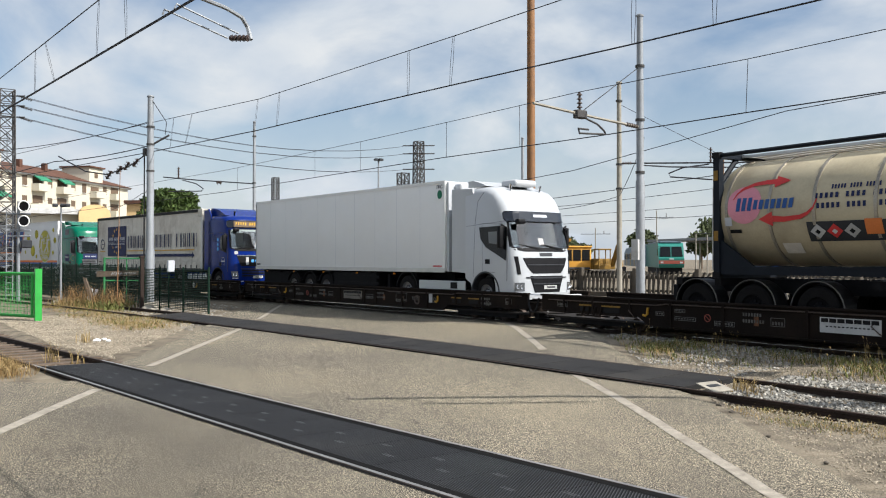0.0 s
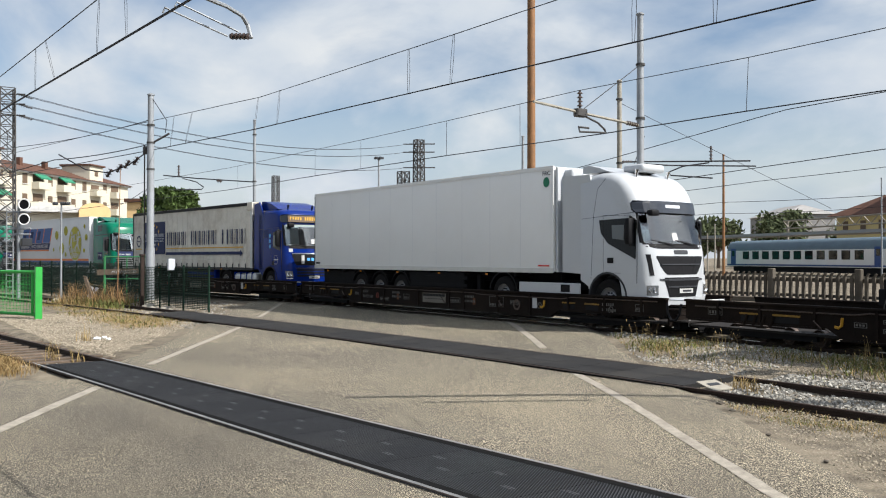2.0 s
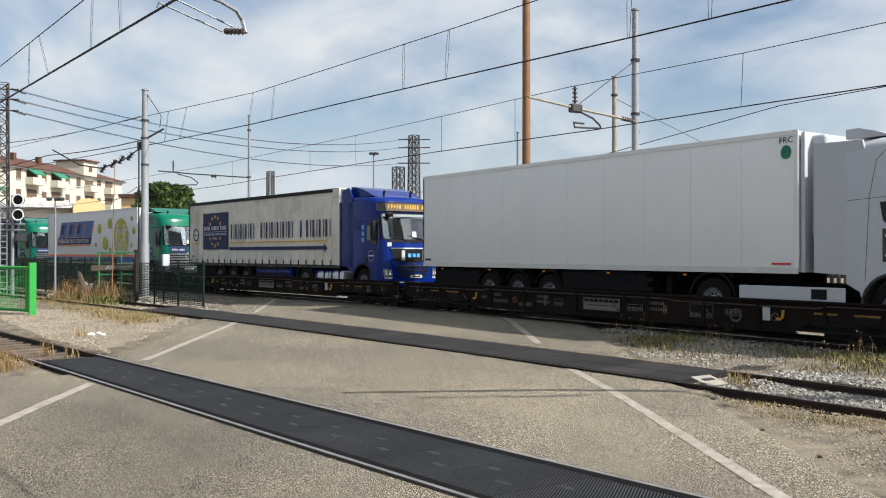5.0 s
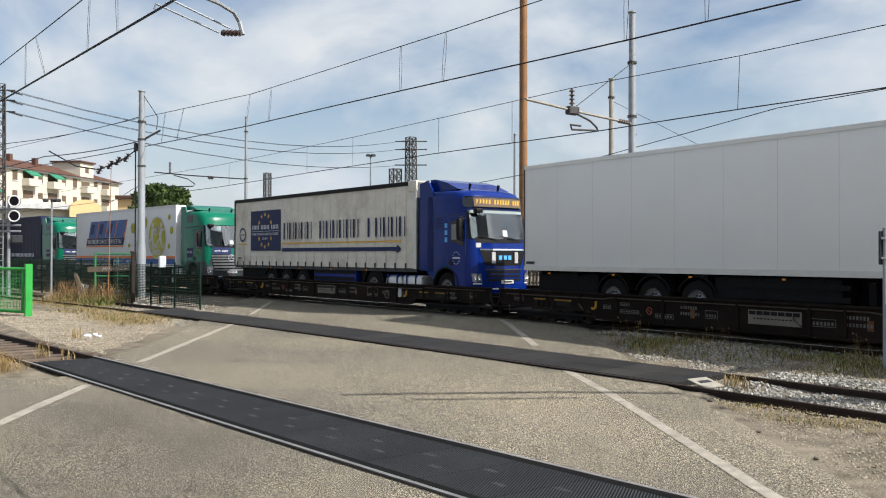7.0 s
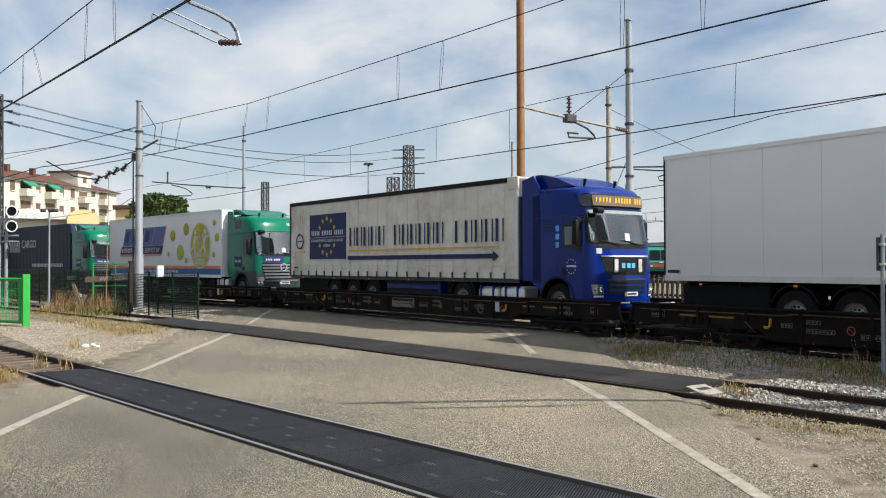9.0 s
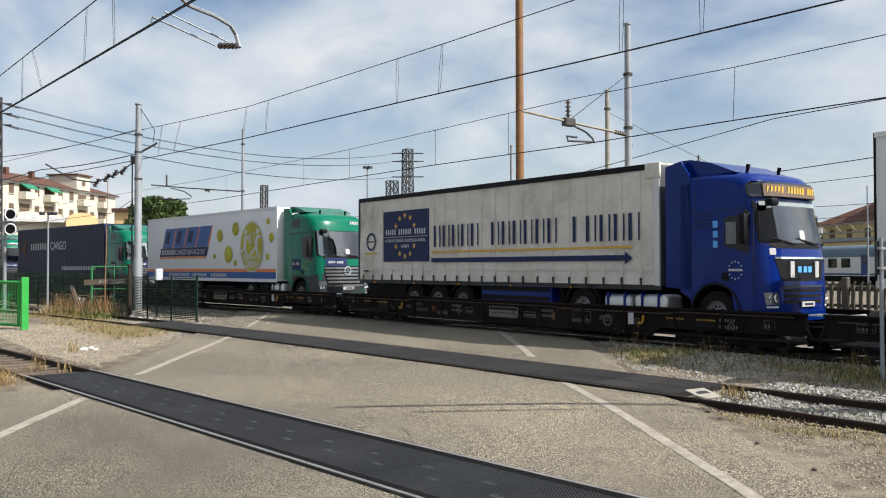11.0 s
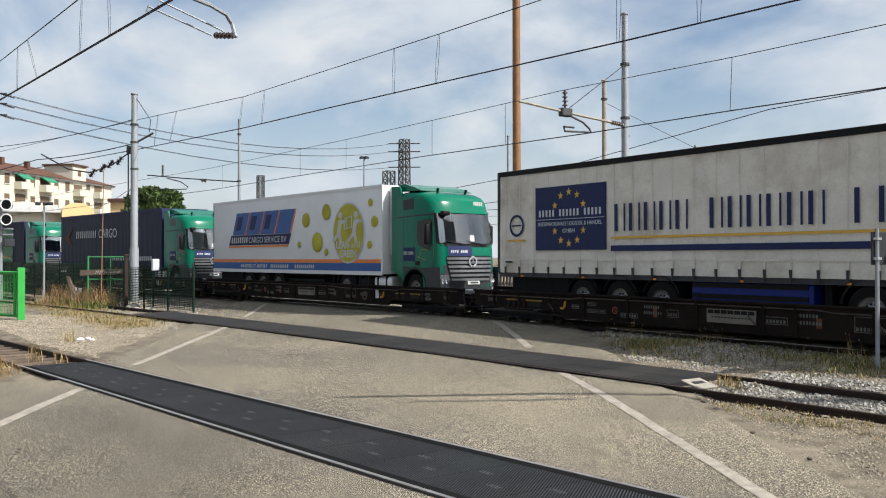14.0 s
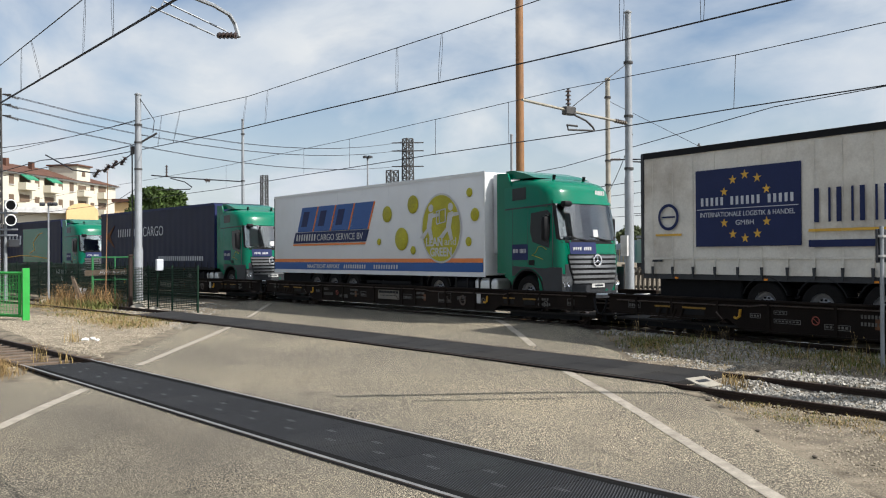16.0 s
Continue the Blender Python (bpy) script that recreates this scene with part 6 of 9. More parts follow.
# ---- wagons ----
def wagon_master():
    """A low-floor rail wagon for lorries; the front end stands at x = 0, the rails at z = 0."""
    wg = empty("low_floor_wagon", "grimy dark brown low-floor rail wagon carrying a lorry", "rail wagon", "wagons of the train")
    P = lambda name, bm, m, label="", smooth=False, par=None: part(name, bm, m, par or wg, label, smooth)
    L = 18.55
    P("deck", bbox(-L, -0.15, -1.15, 1.15, 0.25, 0.30), "deck", "dark steel deck plates")
    for s in (-1, 1):
        wall = [(-L, 0.44), (-L + 3.6, 0.44), (-L + 3.95, 0.24), (-4.1, 0.24), (-3.75, 0.44), (-0.15, 0.44), (-0.15, 0.86), (-L, 0.86)]
        side = P("side_wall", prism(bmesh.new(), wall, s * 1.205, s * 1.265), "wagon", "dark brown side wall with rust and grime")
        P("top_flange", bbox(-L - 0.02, -0.13, s * 1.25 - 0.07, s * 1.25 + 0.07, 0.83, 0.885, 0.012, 1), "wagon", par=side)
        P("bottom_flange", bbox(-L + 3.9, -4.05, s * 1.25 - 0.06, s * 1.25 + 0.06, 0.215, 0.245), "wagon", par=side)
        for k, x in enumerate((-0.9, -2.1, -3.4, -4.9, -6.3, -7.9, -8.65, -10.35, -12.4, -13.9, -15.2, -16.5, -17.6)):
            P("rib", bbox(x - 0.03, x + 0.03, s * 1.285 - 0.025, s * 1.285 + 0.025, 0.25 if -L + 4.0 < x < -4.2 else 0.44, 0.83), "wagon", par=side)
        for x0, x1 in ((-L + 0.1, -L + 3.55), (-3.7, -0.2)):
            P("sill_bar", bbox(x0, x1, s * 1.27 - 0.03, s * 1.27 + 0.03, 0.41, 0.45), "wagon", par=side)
        pipe = [(-L + 0.3, 0.74), (-L + 4.2, 0.74), (-L + 4.5, 0.78), (-7.4, 0.78), (-7.1, 0.74), (-3.6, 0.74), (-3.3, 0.79), (-0.4, 0.79)]
        P("brake_pipe", path_rod(bmesh.new(), [(x, s * 1.29, z) for x, z in pipe], 0.016, 6), "rim_dark", "thin worn brake pipe", True, side)
        for x0, x1, z0, z1 in ((-14.37, -14.11, 0.50, 0.60), (-13.79, -13.48, 0.60, 0.68), (-13.79, -13.17, 0.42, 0.51), (-12.65, -12.11, 0.36, 0.47), (-11.21, -10.87, 0.44, 0.62), (-6.69, -6.05, 0.40, 0.70), (-5.74, -5.32, 0.50, 0.62), (-8.7, -8.1, 0.44, 0.60), (-17.9, -17.5, 0.56, 0.72), (-1.1, -0.85, 0.52, 0.70)):
            bm = bmesh.new()
            for u0, u1, w0, w1 in ((x0, x1, z0, z0 + 0.012), (x0, x1, z1 - 0.012, z1), (x0, x0 + 0.012, z0 + 0.012, z1 - 0.012), (x1 - 0.012, x1, z0 + 0.012, z1 - 0.012)):
                box(bm, u0, u1, s * 1.268 - 0.004, s * 1.268 + 0.004, w0, w1)
            n = max(2, int((x1 - x0) / 0.08))
            for i in range(n):
                box(bm, x0 + 0.03 + i * (x1 - x0 - 0.05) / n, x0 + 0.03 + (i + 0.62) * (x1 - x0 - 0.05) / n, s * 1.268 - 0.004, s * 1.268 + 0.004, z0 + 0.03, min(z1 - 0.03, z0 + 0.10))
            P("stencil_frame", bm, "mark", "faded white stencilled frame with plain bars", par=side)["kind"] = "stuff"
        for x0, x1 in ((-17.03, -16.48), (-16.2, -15.54), (-3.64, -3.15), (-2.81, -2.3)):
            P("yellow_mark", box(bmesh.new(), x0, x1, s * 1.272 - 0.006, s * 1.272 + 0.006, 0.62, 0.66), "yellow", "dirty yellow strip", par=side)
            P("strip_recess", box(bmesh.new(), x0 + 0.03, x1 - 0.03, s * 1.268 - 0.003, s * 1.268 + 0.003, 0.48, 0.60), "black", par=side)
        for x in (-14.65, -4.36):
            bm = bmesh.new()
            path_rod(bm, [(x + 0.05, s * 1.29, 0.67), (x + 0.03, s * 1.29, 0.52), (x - 0.04, s * 1.29, 0.47), (x - 0.11, s * 1.29, 0.49)], 0.03, 6)
            P("yellow_hook", bm, "hookyellow", "yellow lashing hook", True, side)
        for x, m in ((-12.84, "brake_red"), (-4.52, "mark"), (-1.9, "mark")):
            bm = bmesh.new()
            lathe(bm, [(0.07, s * 1.268), (0.09, s * 1.268), (0.09, s * 1.274), (0.07, s * 1.274)], 18, "y", (x, 0, 0.52), True)
            rod(bm, (x - 0.05, s * 1.27, 0.56), (x + 0.05, s * 1.27, 0.48), 0.008, n=4)
            P("round_mark", bm, m, "small stencilled ring", par=side)
        for x in (-11.55, -7.4):
            P("rust_streak", box(bmesh.new(), x - 0.07, x + 0.05, s * 1.268 - 0.003, s * 1.268 + 0.003, 0.42, 0.62), "rust", "orange rust streak", par=side)
        for x in (-9.0, -15.2, -6.2):
            P("grab_bracket", path_rod(bmesh.new(), [(x, s * 1.27, 0.60), (x, s * 1.33, 0.58), (x + 0.16, s * 1.33, 0.44), (x + 0.16, s * 1.27, 0.42)], 0.014, 5), "rim_dark", par=side)
        for x, w, z0, z1, m in ((-4.8, 0.17, 0.44, 0.72, "plate"), (-10.08, 1.25, 0.40, 0.70, "boardplate")):
            P("board", box(bmesh.new(), x, x + w, s * 1.274 - 0.008, s * 1.274 + 0.008, z0, z1), m, "white board", par=side)
        bm = bmesh.new()
        for k in range(7):
            box(bm, -10.05 + 0.172 * k, -9.90 + 0.172 * k, s * 1.284 - 0.003, s * 1.284 + 0.003, 0.60, 0.68)
        for k in range(12):
            box(bm, -9.95 + 0.085 * k, -9.90 + 0.085 * k, s * 1.284 - 0.003, s * 1.284 + 0.003, 0.51, 0.535)
        P("board_lettering", bm, "black", "black plain bars", par=side)["kind"] = "stuff"
        bm = bmesh.new()
        rnd = random.Random(5)
        for x in (-2.2, -7.9, -11.9):
            for j in range(2):
                w = rnd.uniform(0.25, 0.6)
                z = 0.62 - 0.14 * j
                for i in range(int(w / 0.07)):
                    box(bm, x + 0.07 * i, x + 0.07 * i + 0.04, s * 1.268 - 0.005, s * 1.268 + 0.005, z, z + 0.07)
        P("stencil_marking", bm, "mark", "faded stencilled bars", par=side)["kind"] = "stuff"
        for x in (-5.45,):
            bm = bmesh.new()
            lathe(bm, [(0.10, s * 1.27), (0.15, s * 1.27), (0.15, s * 1.30), (0.10, s * 1.30)], 18, "y", (x, 0, 0.50), True)
            rod(bm, (x - 0.1, s * 1.285, 0.5), (x + 0.1, s * 1.285, 0.5), 0.012, n=5)
            P("hand_wheel", bm, "rim_dark", "worn hand wheel", True, side)
        bm = bmesh.new()
        for k in range(4):
            rod(bm, (-16.9 + 0.22 * k, s * 1.29, 0.40), (-16.82 + 0.22 * k, s * 1.29, 0.62), 0.03, n=6)
        box(bm, -17.1, -15.9, s * 1.29 - 0.02, s * 1.29 + 0.02, 0.36, 0.40)
        P("brake_lever_rack", bm, "wagon", par=side)
    P("gangway_plate", bbox(-0.22, 0.34, -1.22, -0.62, 0.83, 0.86, 0.01, 1), "greyprint", "pale bridging plate between wagons")
    bm = bmesh.new()
    for z, y in ((0.62, -1.1), (0.70, -1.0), (0.48, -0.9)):
        rod(bm, (-0.25, y, z), (0.42, y + 0.04, z + 0.01), 0.022, n=6)
    P("coupling_bar", bm, "rim_dark", "worn steel coupling bars")
    P("brake_hose", path_rod(bmesh.new(), [(-0.16, -1.24, 0.78), (-0.12, -1.27, 0.55), (-0.02, -1.28, 0.38), (0.12, -1.28, 0.36), (0.22, -1.27, 0.5), (0.26, -1.24, 0.76)], 0.028), "black", "black hanging brake hose", True)
    P("buffer_beam", bbox(-0.17, -0.13, -1.2, 1.2, 0.22, 0.60), "wagon")
    for x0 in (-3.2, -L + 0.9):
        bm = bmesh.new()
        for y in (-1.02, 1.02):
            box(bm, x0 - 0.35, x0 + 2.35, y - 0.05, y + 0.05, 0.13, 0.26)
        box(bm, x0 + 0.8, x0 + 1.2, -1.0, 1.0, 0.10, 0.22)
        P("bogie_frame", bm, "chassis")
    for x in (-0.98, -1.68, -2.38, -3.08, -L + 1.02, -L + 1.72, -L + 2.42, -L + 3.12):
        bm = bmesh.new()
        for s in (-1, 1):
            y = s * 0.75
            lathe(bm, [(0.06, y + s * 0.07), (0.12, y + s * 0.07), (0.13, y + s * 0.04), (0.16, y + s * 0.065), (0.18, y + s * 0.06), (0.185, y - s * 0.06), (0.20, y - s * 0.075), (0.06, y - s * 0.08)], 20, "y", (0, 0, 0))
        rod(bm, (0, -0.8, 0), (0, 0.8, 0), 0.055, n=8)
        ws = P("wheelset", bm, "rim_dark", "small worn steel wheels", True)
        ws.location = (x, 0, 0.185)
    bm = bmesh.new()
    path_rod(bm, [(0.10, -0.75, 0.20), (0.12, -0.75, 0.62), (0.05, -0.66, 0.80), (0.05, 0.66, 0.80), (0.12, 0.75, 0.62), (0.10, 0.75, 0.20)], 0.022)
    path_rod(bm, [(0.12, -0.74, 0.50), (0.12, 0.74, 0.50)], 0.018)
    P("end_rail", bm, "plate", "white tubular end rail", True)
    bm = bmesh.new()
    box(bm, -0.16, 0.02, -1.0, 1.0, 0.14, 0.34)
    box(bm, 0.0, 0.28, -0.14, 0.14, 0.05, 0.30)
    for y in (-0.5, 0.5):
        rod(bm, (0.0, y, 0.24), (0.26, y, 0.24), 0.07, n=8)
        rod(bm, (0.24, y, 0.24), (0.27, y, 0.24), 0.14, n=12)
    P("coupling", bm, "chassis", "grimy buffers and coupling")
    bm = bmesh.new()
    path_rod(bm, [(0.0, -0.3, 0.25), (0.1, -0.32, 0.05), (0.22, -0.3, 0.06), (0.32, -0.3, 0.22)], 0.025)
    P("air_hose", bm, "rubber")
    P("bridge_plate", bbox(-0.3, 0.30, -1.05, 1.05, 0.315, 0.345), "deck")
    return wg


M["hookyellow"] = mat("yellow_hook_paint", (0.42, 0.22, 0.02), 0.6, 0, 0.2, 6, 40, 0.1)
M["rust"] = mat("rust_streak", (0.10, 0.042, 0.018), 0.85, 0, 0.5, 9, 50, 0.2)
M["boardplate"] = mat("grimy_board", (0.15, 0.135, 0.11), 0.7, 0, 0.2, 4, 40, 0.1, dirt=(0.06, 0.05, 0.04), dirt_amt=0.7)
M["tarpseam"] = mat("tarp_seam", (0.56, 0.53, 0.465), 0.65, 0, 0.25, 2, 25, 0.1)
M["screen"] = windscreen_glass()
M["paper"] = mat("white_paper", (0.75, 0.76, 0.75), 0.8, 0, 0.05, 5, 30, 0.0)
M["visor"] = mat("smoked_visor", (0.012, 0.015, 0.022), 0.25, 0, 0.15, 3, 30, 0.0, coat=0.4, spec=0.25)
M["badgeblue"] = mat("bright_blue_badge", (0.09, 0.35, 0.75), 0.4, 0, 0.1, 5, 30, 0.0)
M["louvre"] = mat("silver_grey_louvre", (0.20, 0.205, 0.21), 0.3, 0.7, 0.1, 4, 30, 0.0)
M["tankframe"] = mat("dark_blue_frame", (0.008, 0.011, 0.016), 0.55, 0, 0.25, 3, 30, 0.1, spec=0.12)
M["band"] = mat("dull_steel_band", (0.30, 0.27, 0.22), 0.4, 0.5, 0.35, 2, 30, 0.05)
M["rim_dark"] = mat("worn_wheel_steel", (0.085, 0.065, 0.055), 0.55, 0.5, 0.3, 8, 40, 0.1)

JOINTS = (-0.1, -19.1, -37.95, -56.9, -75.8, -94.7, -113.6)
wagon_first = wagon_master()
for k, s in enumerate(JOINTS):
    wagon = wagon_first if k == 0 else copy_thing(wagon_first, Matrix.Identity(4))
    MOVING.append((wagon, s, 17.0, RAIL_Z))
    WHEELSETS += [c for c in wagon.children if c.name.startswith("wheelset")]
for c in wagon_first.children_recursive:
    if c.name.split(".")[0] == "board":
        c.data = c.data.copy()
        c.data.materials[0] = M["plate"]
tank_trailer(-0.1)
reefer_lorry(-19.95)
curtain_lorry(-38.65)
cargo_lorry(-58.2)
navy_lorry(-77.3, False)
navy_lorry(-96.8, True)


# ---- masts, overhead lines, fences, signals ----
def tube_path(name, pts, r, material, parent=None, label="", n=6):
    return part(name, path_rod(bmesh.new(), [Vector(p) for p in pts], r, n), material, parent, label)


def mast(x, y, z_top, r0, r1, material, label, step=None, name="catenary_mast", group="masts"):
    m = empty(name, label, "mast", group, Matrix.Translation((x, y, ground_z(x, y) - 0.1)))
    h = z_top - ground_z(x, y) + 0.1
    bm = bmesh.new()
    if step:
        lathe(bm, [(r0, 0), (r0, step), (r0 * 0.82, step + 0.12), (r0 * 0.80, h * 0.78), (r1 * 1.1, h * 0.80), (r1, h)], 16, "z")
    else:
        lathe(bm, [(r0, 0), (r1, h)], 16, "z")
    part("shaft", bm, material, m, smooth=True)
    bm = bmesh.new()
    lathe(bm, [(r1 * 1.25, h), (r1 * 1.25, h + 0.05), (r1 * 0.5, h + 0.10)], 16, "z")
    part("cap", bm, material, m, smooth=True)
    return m


def insulator(bm, a, b, r=0.06, discs=5):
    a, b = Vector(a), Vector(b)
    rod(bm, a, b, r * 0.4, n=6)
    for k in range(discs):
        p = a + (b - a) * (k + 0.5) / discs
        d = (b - a).normalized() * 0.02
        rod(bm, p - d, p + d, r, r * 0.7, n=10)
    return bm


def collars(m, zs, r):
    for z in zs:
        bm = bmesh.new()
        lathe(bm, [(r, z - 0.04), (r + 0.03, z - 0.04), (r + 0.03, z + 0.04), (r, z + 0.04)], 14, "z")
        part("collar", bm, "lattice", m)


# mast beside the fence, with its bracket and hanging insulators
mp = (-40.2, 11.16)
left_mast = mast(*mp, 9.45, 0.20, 0.13, "pole", "grey tubular steel mast with brackets and insulators", 2.6)
collars(left_mast, (6.2, 7.4, 8.2), 0.15)


def local(p):
    return Vector((p[0] - mp[0], p[1] - mp[1], p[2] + 0.1))


tube_path("bracket", [local((-40.2, 11.16, 7.25)), local((-39.7, 11.85, 7.72))], 0.05, "lattice", left_mast)
tube_path("stay", [local((-40.1, 11.2, 9.3)), local((-39.75, 11.75, 8.3)), local((-39.8, 11.7, 7.75))], 0.018, "wire", left_mast)
for k, (dx, z) in enumerate(((-0.55, 6.75), (-0.95, 6.60), (-1.3, 6.42), (-1.75, 6.2))):
    bm = bmesh.new()
    q = Vector((dx * 0.55, dx * 0.83, z))
    insulator(bm, q, q + Vector((-0.12, -0.2, -0.35)), 0.15, 3)
    part("hanging_insulator", bm, "insul", left_mast, "dark ribbed insulator")
part("switch_box", bbox(-0.38, -0.12, -0.25, 0.1, 6.9, 7.25, 0.02, 1), "lattice", left_mast)
tube_path("insulator_cable", [(-0.2, -0.1, 7.0), (-0.7, -0.8, 6.4), (-1.2, -1.6, 6.05), (-1.8, -2.4, 6.2), (-2.6, -3.4, 6.9)], 0.03, "wire", left_mast)
tube_path("down_conduit", [(-0.25, -0.2, 7.0), (-0.25, -0.2, 0.2)], 0.035, "lattice", left_mast)
part("foot_block", bbox(-0.45, 0.45, -0.45, 0.45, -0.1, 0.28, 0.06, 2), "concrete", left_mast, "weathered concrete footing", True)

# tall mast behind the train with its cantilever
rp = (-21.1, 22.4)
right_mast = mast(*rp, 10.45, 0.155, 0.105, "pole", "tall grey steel mast with a cantilever and wire arms", 4.6)
collars(right_mast, (4.95, 6.75, 8.6), 0.13)
tube_path("cantilever", [(0, 0, 6.5), (0, -2.2, 6.65), (0, -4.75, 6.86)], 0.05, "concrete", right_mast)
part("cantilever_insulator", insulator(bmesh.new(), (0, -0.15, 6.51), (0, -0.7, 6.55), 0.08, 5), "insul", right_mast)
tube_path("stay", [(0, 0, 8.6), (0, -2.75, 6.75)], 0.014, "wire", right_mast)
bm = insulator(bmesh.new(), (0, -2.8, 6.72), (0, -2.8, 7.40), 0.10, 5)
part("post_insulator", bm, "insul", right_mast, "dark post insulator")
part("clamp", bbox(-0.12, 0.12, -3.0, -2.55, 6.55, 6.82, 0.03, 1), "lattice", right_mast)
tube_path("steady_arm", [(0, -2.6, 6.6), (0.05, -2.05, 6.42), (0.1, -1.80, 6.22), (0.1, -1.72, 6.1), (0.1, -1.9, 6.1), (0.1, -2.9, 6.05), (0.1, -2.95, 6.2), (0.1, -2.5, 6.2)], 0.035, "lattice", right_mast)
part("notice_board", bbox(-0.18, 0.12, -0.25, -0.17, 1.95, 2.65), "plate", right_mast, "blank white board strapped to the mast")
tube_path("side_arm", [(0, 0, 5.2), (0.5, 0.9, 5.15), (2.2, 3.3, 5.12)], 0.025, "wire", right_mast)

# rust-brown floodlight mast and thinner masts further off
mast(-34.8, 28.95, 19.0, 0.225, 0.19, "brownpole", "tall rust-brown steel mast standing behind the train", None, "floodlight_mast")
pm = mast(-28.6, 29.0, 10.15, 0.13, 0.10, "concrete", "slim weathered concrete catenary mast")
collars(pm, (5.2, 6.3, 9.2), 0.12)
tube_path("cross_arm", [(0, 0, 6.35), (1.4, 1.5, 6.33), (3.9, 4.2, 6.3)], 0.035, "wire", pm)
part("arm_insulator", insulator(bmesh.new(), (0.1, 0.1, 6.35), (0.4, 0.4, 6.35), 0.09, 4), "insul", pm)
part("post_insulator", insulator(bmesh.new(), (2.75, 2.95, 6.35), (2.75, 2.95, 7.0), 0.09, 4), "insul", pm)
tube_path("steady_arm", [(2.7, 2.9, 6.25), (1.9, 2.05, 6.1), (1.5, 1.6, 5.85), (1.55, 1.65, 5.7), (2.8, 3.0, 5.55)], 0.03, "wire", pm)
fm = mast(-56.9, 22.8, 11.5, 0.13, 0.085, "pole", "slim grey catenary mast in the yard")
collars(fm, (7.2, 10.4), 0.11)
tube_path("cantilever", [(0, 0, 7.15), (-2.2, -3.2, 7.4), (-3.4, -5.2, 7.6)], 0.04, "wire", fm)
part("post_insulator", insulator(bmesh.new(), (-2.9, -4.3, 7.5), (-2.9, -4.3, 8.3), 0.12, 4), "insul", fm)
tube_path("steady_arm", [(-2.7, -4.1, 7.4), (-2.2, -3.3, 7.15), (-1.9, -2.9, 6.8), (-2.0, -3.0, 6.65), (-3.2, -4.9, 6.6)], 0.035, "wire", fm)
part("arm_insulator", insulator(bmesh.new(), (-1.25, -1.85, 7.22), (-1.45, -2.15, 7.25), 0.16, 2), "insul", fm)
mast(-47.8, 39.0, 10.6, 0.12, 0.09, "pole", "slim grey catenary mast in the yard")
mast(-52.0, 66.0, 11.5, 0.14, 0.09, "brownpole", "rusty slim mast among the sidings")
mast(-44.5, 79.0, 9.5, 0.08, 0.06, "pole", "slim grey mast among the sidings")
mast(-38.0, 70.0, 7.0, 0.12, 0.08, "pole", "slim grey catenary mast in the yard")
for x, y, h in ((-74.0, 81.4, 8.0), (-86.5, 83.2, 6.3), (-64.1, 76.7, 4.9), (-63.2, 77.5, 4.7), (-60.2, 75.0, 5.6)):
    ym = mast(x, y, h, 0.09, 0.06, "concrete", "slim pale mast with a short arm among the sidings")
    tube_path("arm", [(-1.6, -1.2, h - 0.9), (1.6, 1.2, h - 0.9)], 0.035, "wire", ym)
    part("arm_insulator", insulator(bmesh.new(), (0.9, 0.7, h - 0.9), (0.9, 0.7, h - 0.4), 0.08, 3), "insul", ym)


def cable(name, pts, r, label, sag=0.0, material="wire", group="overhead wires"):
    bm = bmesh.new()
    full = []
    for a, b in zip(pts, pts[1:]):
        a, b = Vector(a), Vector(b)
        n = 10 if sag else 1
        for k in range(n):
            t = k / n
            full.append(a.lerp(b, t) - Vector((0, 0, 4 * sag * t * (1 - t))))
    full.append(Vector(pts[-1]))
    path_rod(bm, full, r, 5)
    return tagged(part(name, bm, material), label, "wire", group)


def droppers(parent, pairs, fy_c, fz_c, fy_m, fz_m, r, strands=2):
    """Hangers from messenger to contact wire; each pair gives the x of its foot and of its top."""
    for xc, xm in pairs:
        bm = bmesh.new()
        for d in ((-0.035, 0.035) if strands == 2 else (0.0,)):
            path_rod(bm, [(xc + d, fy_c(xc), fz_c), ((xc + xm) / 2 + d * 2.0, (fy_c(xc) + fy_m(xm)) / 2, (fz_c + fz_m) / 2), (xm + d, fy_m(xm), fz_m)], r, 4)
        part("dropper", bm, "wire", parent)


def line_y(pts):
    return lambda x: lerp(pts, x)


NEAR_C = [(-70, -0.75), (-22.2, 3.0), (-11.6, 3.8), (14, 5.7)]
MID_C = [(-75, 4.6), (-40.2, 11.3), (-31.6, 12.7), (-25.8, 13.3), (-20.6, 13.9), (-14.0, 14.7), (-9.8, 15.1), (14, 17.2)]
FAR_C = [(-120, 10.5), (-50.1, 18.3), (-38.3, 18.7), (-28.6, 19.2), (-20.5, 20.0), (-15.2, 20.15), (-11.3, 20.4), (16, 21.3)]
MID_M = [(-75, 4.4), (-40.2, 11.2), (-31.9, 13.0), (-26.1, 13.4), (-20.0, 13.8), (-15.7, 14.0), (14, 15.5)]
FAR_M = [(-129, 11.2), (-52.8, 19.4), (-36.6, 20.0), (-29.7, 20.1), (-21.8, 20.1), (-15.4, 20.7), (-11.6, 20.8), (17, 22.0)]
for dy in (0.0, 0.05):
    nc = cable("contact_wire", [(x, y + dy, 5.6 + 1.2 * dy) for x, y in NEAR_C], 0.010, "dark copper contact wire over the crossing track")
nm = cable("messenger_wire", [(-63, -1.4, 6.42), (-23.2, 2.9, 6.42), (-15.2, 3.38, 6.42), (12.6, 5.0, 6.42)], 0.010, "dark messenger wire over the crossing track")
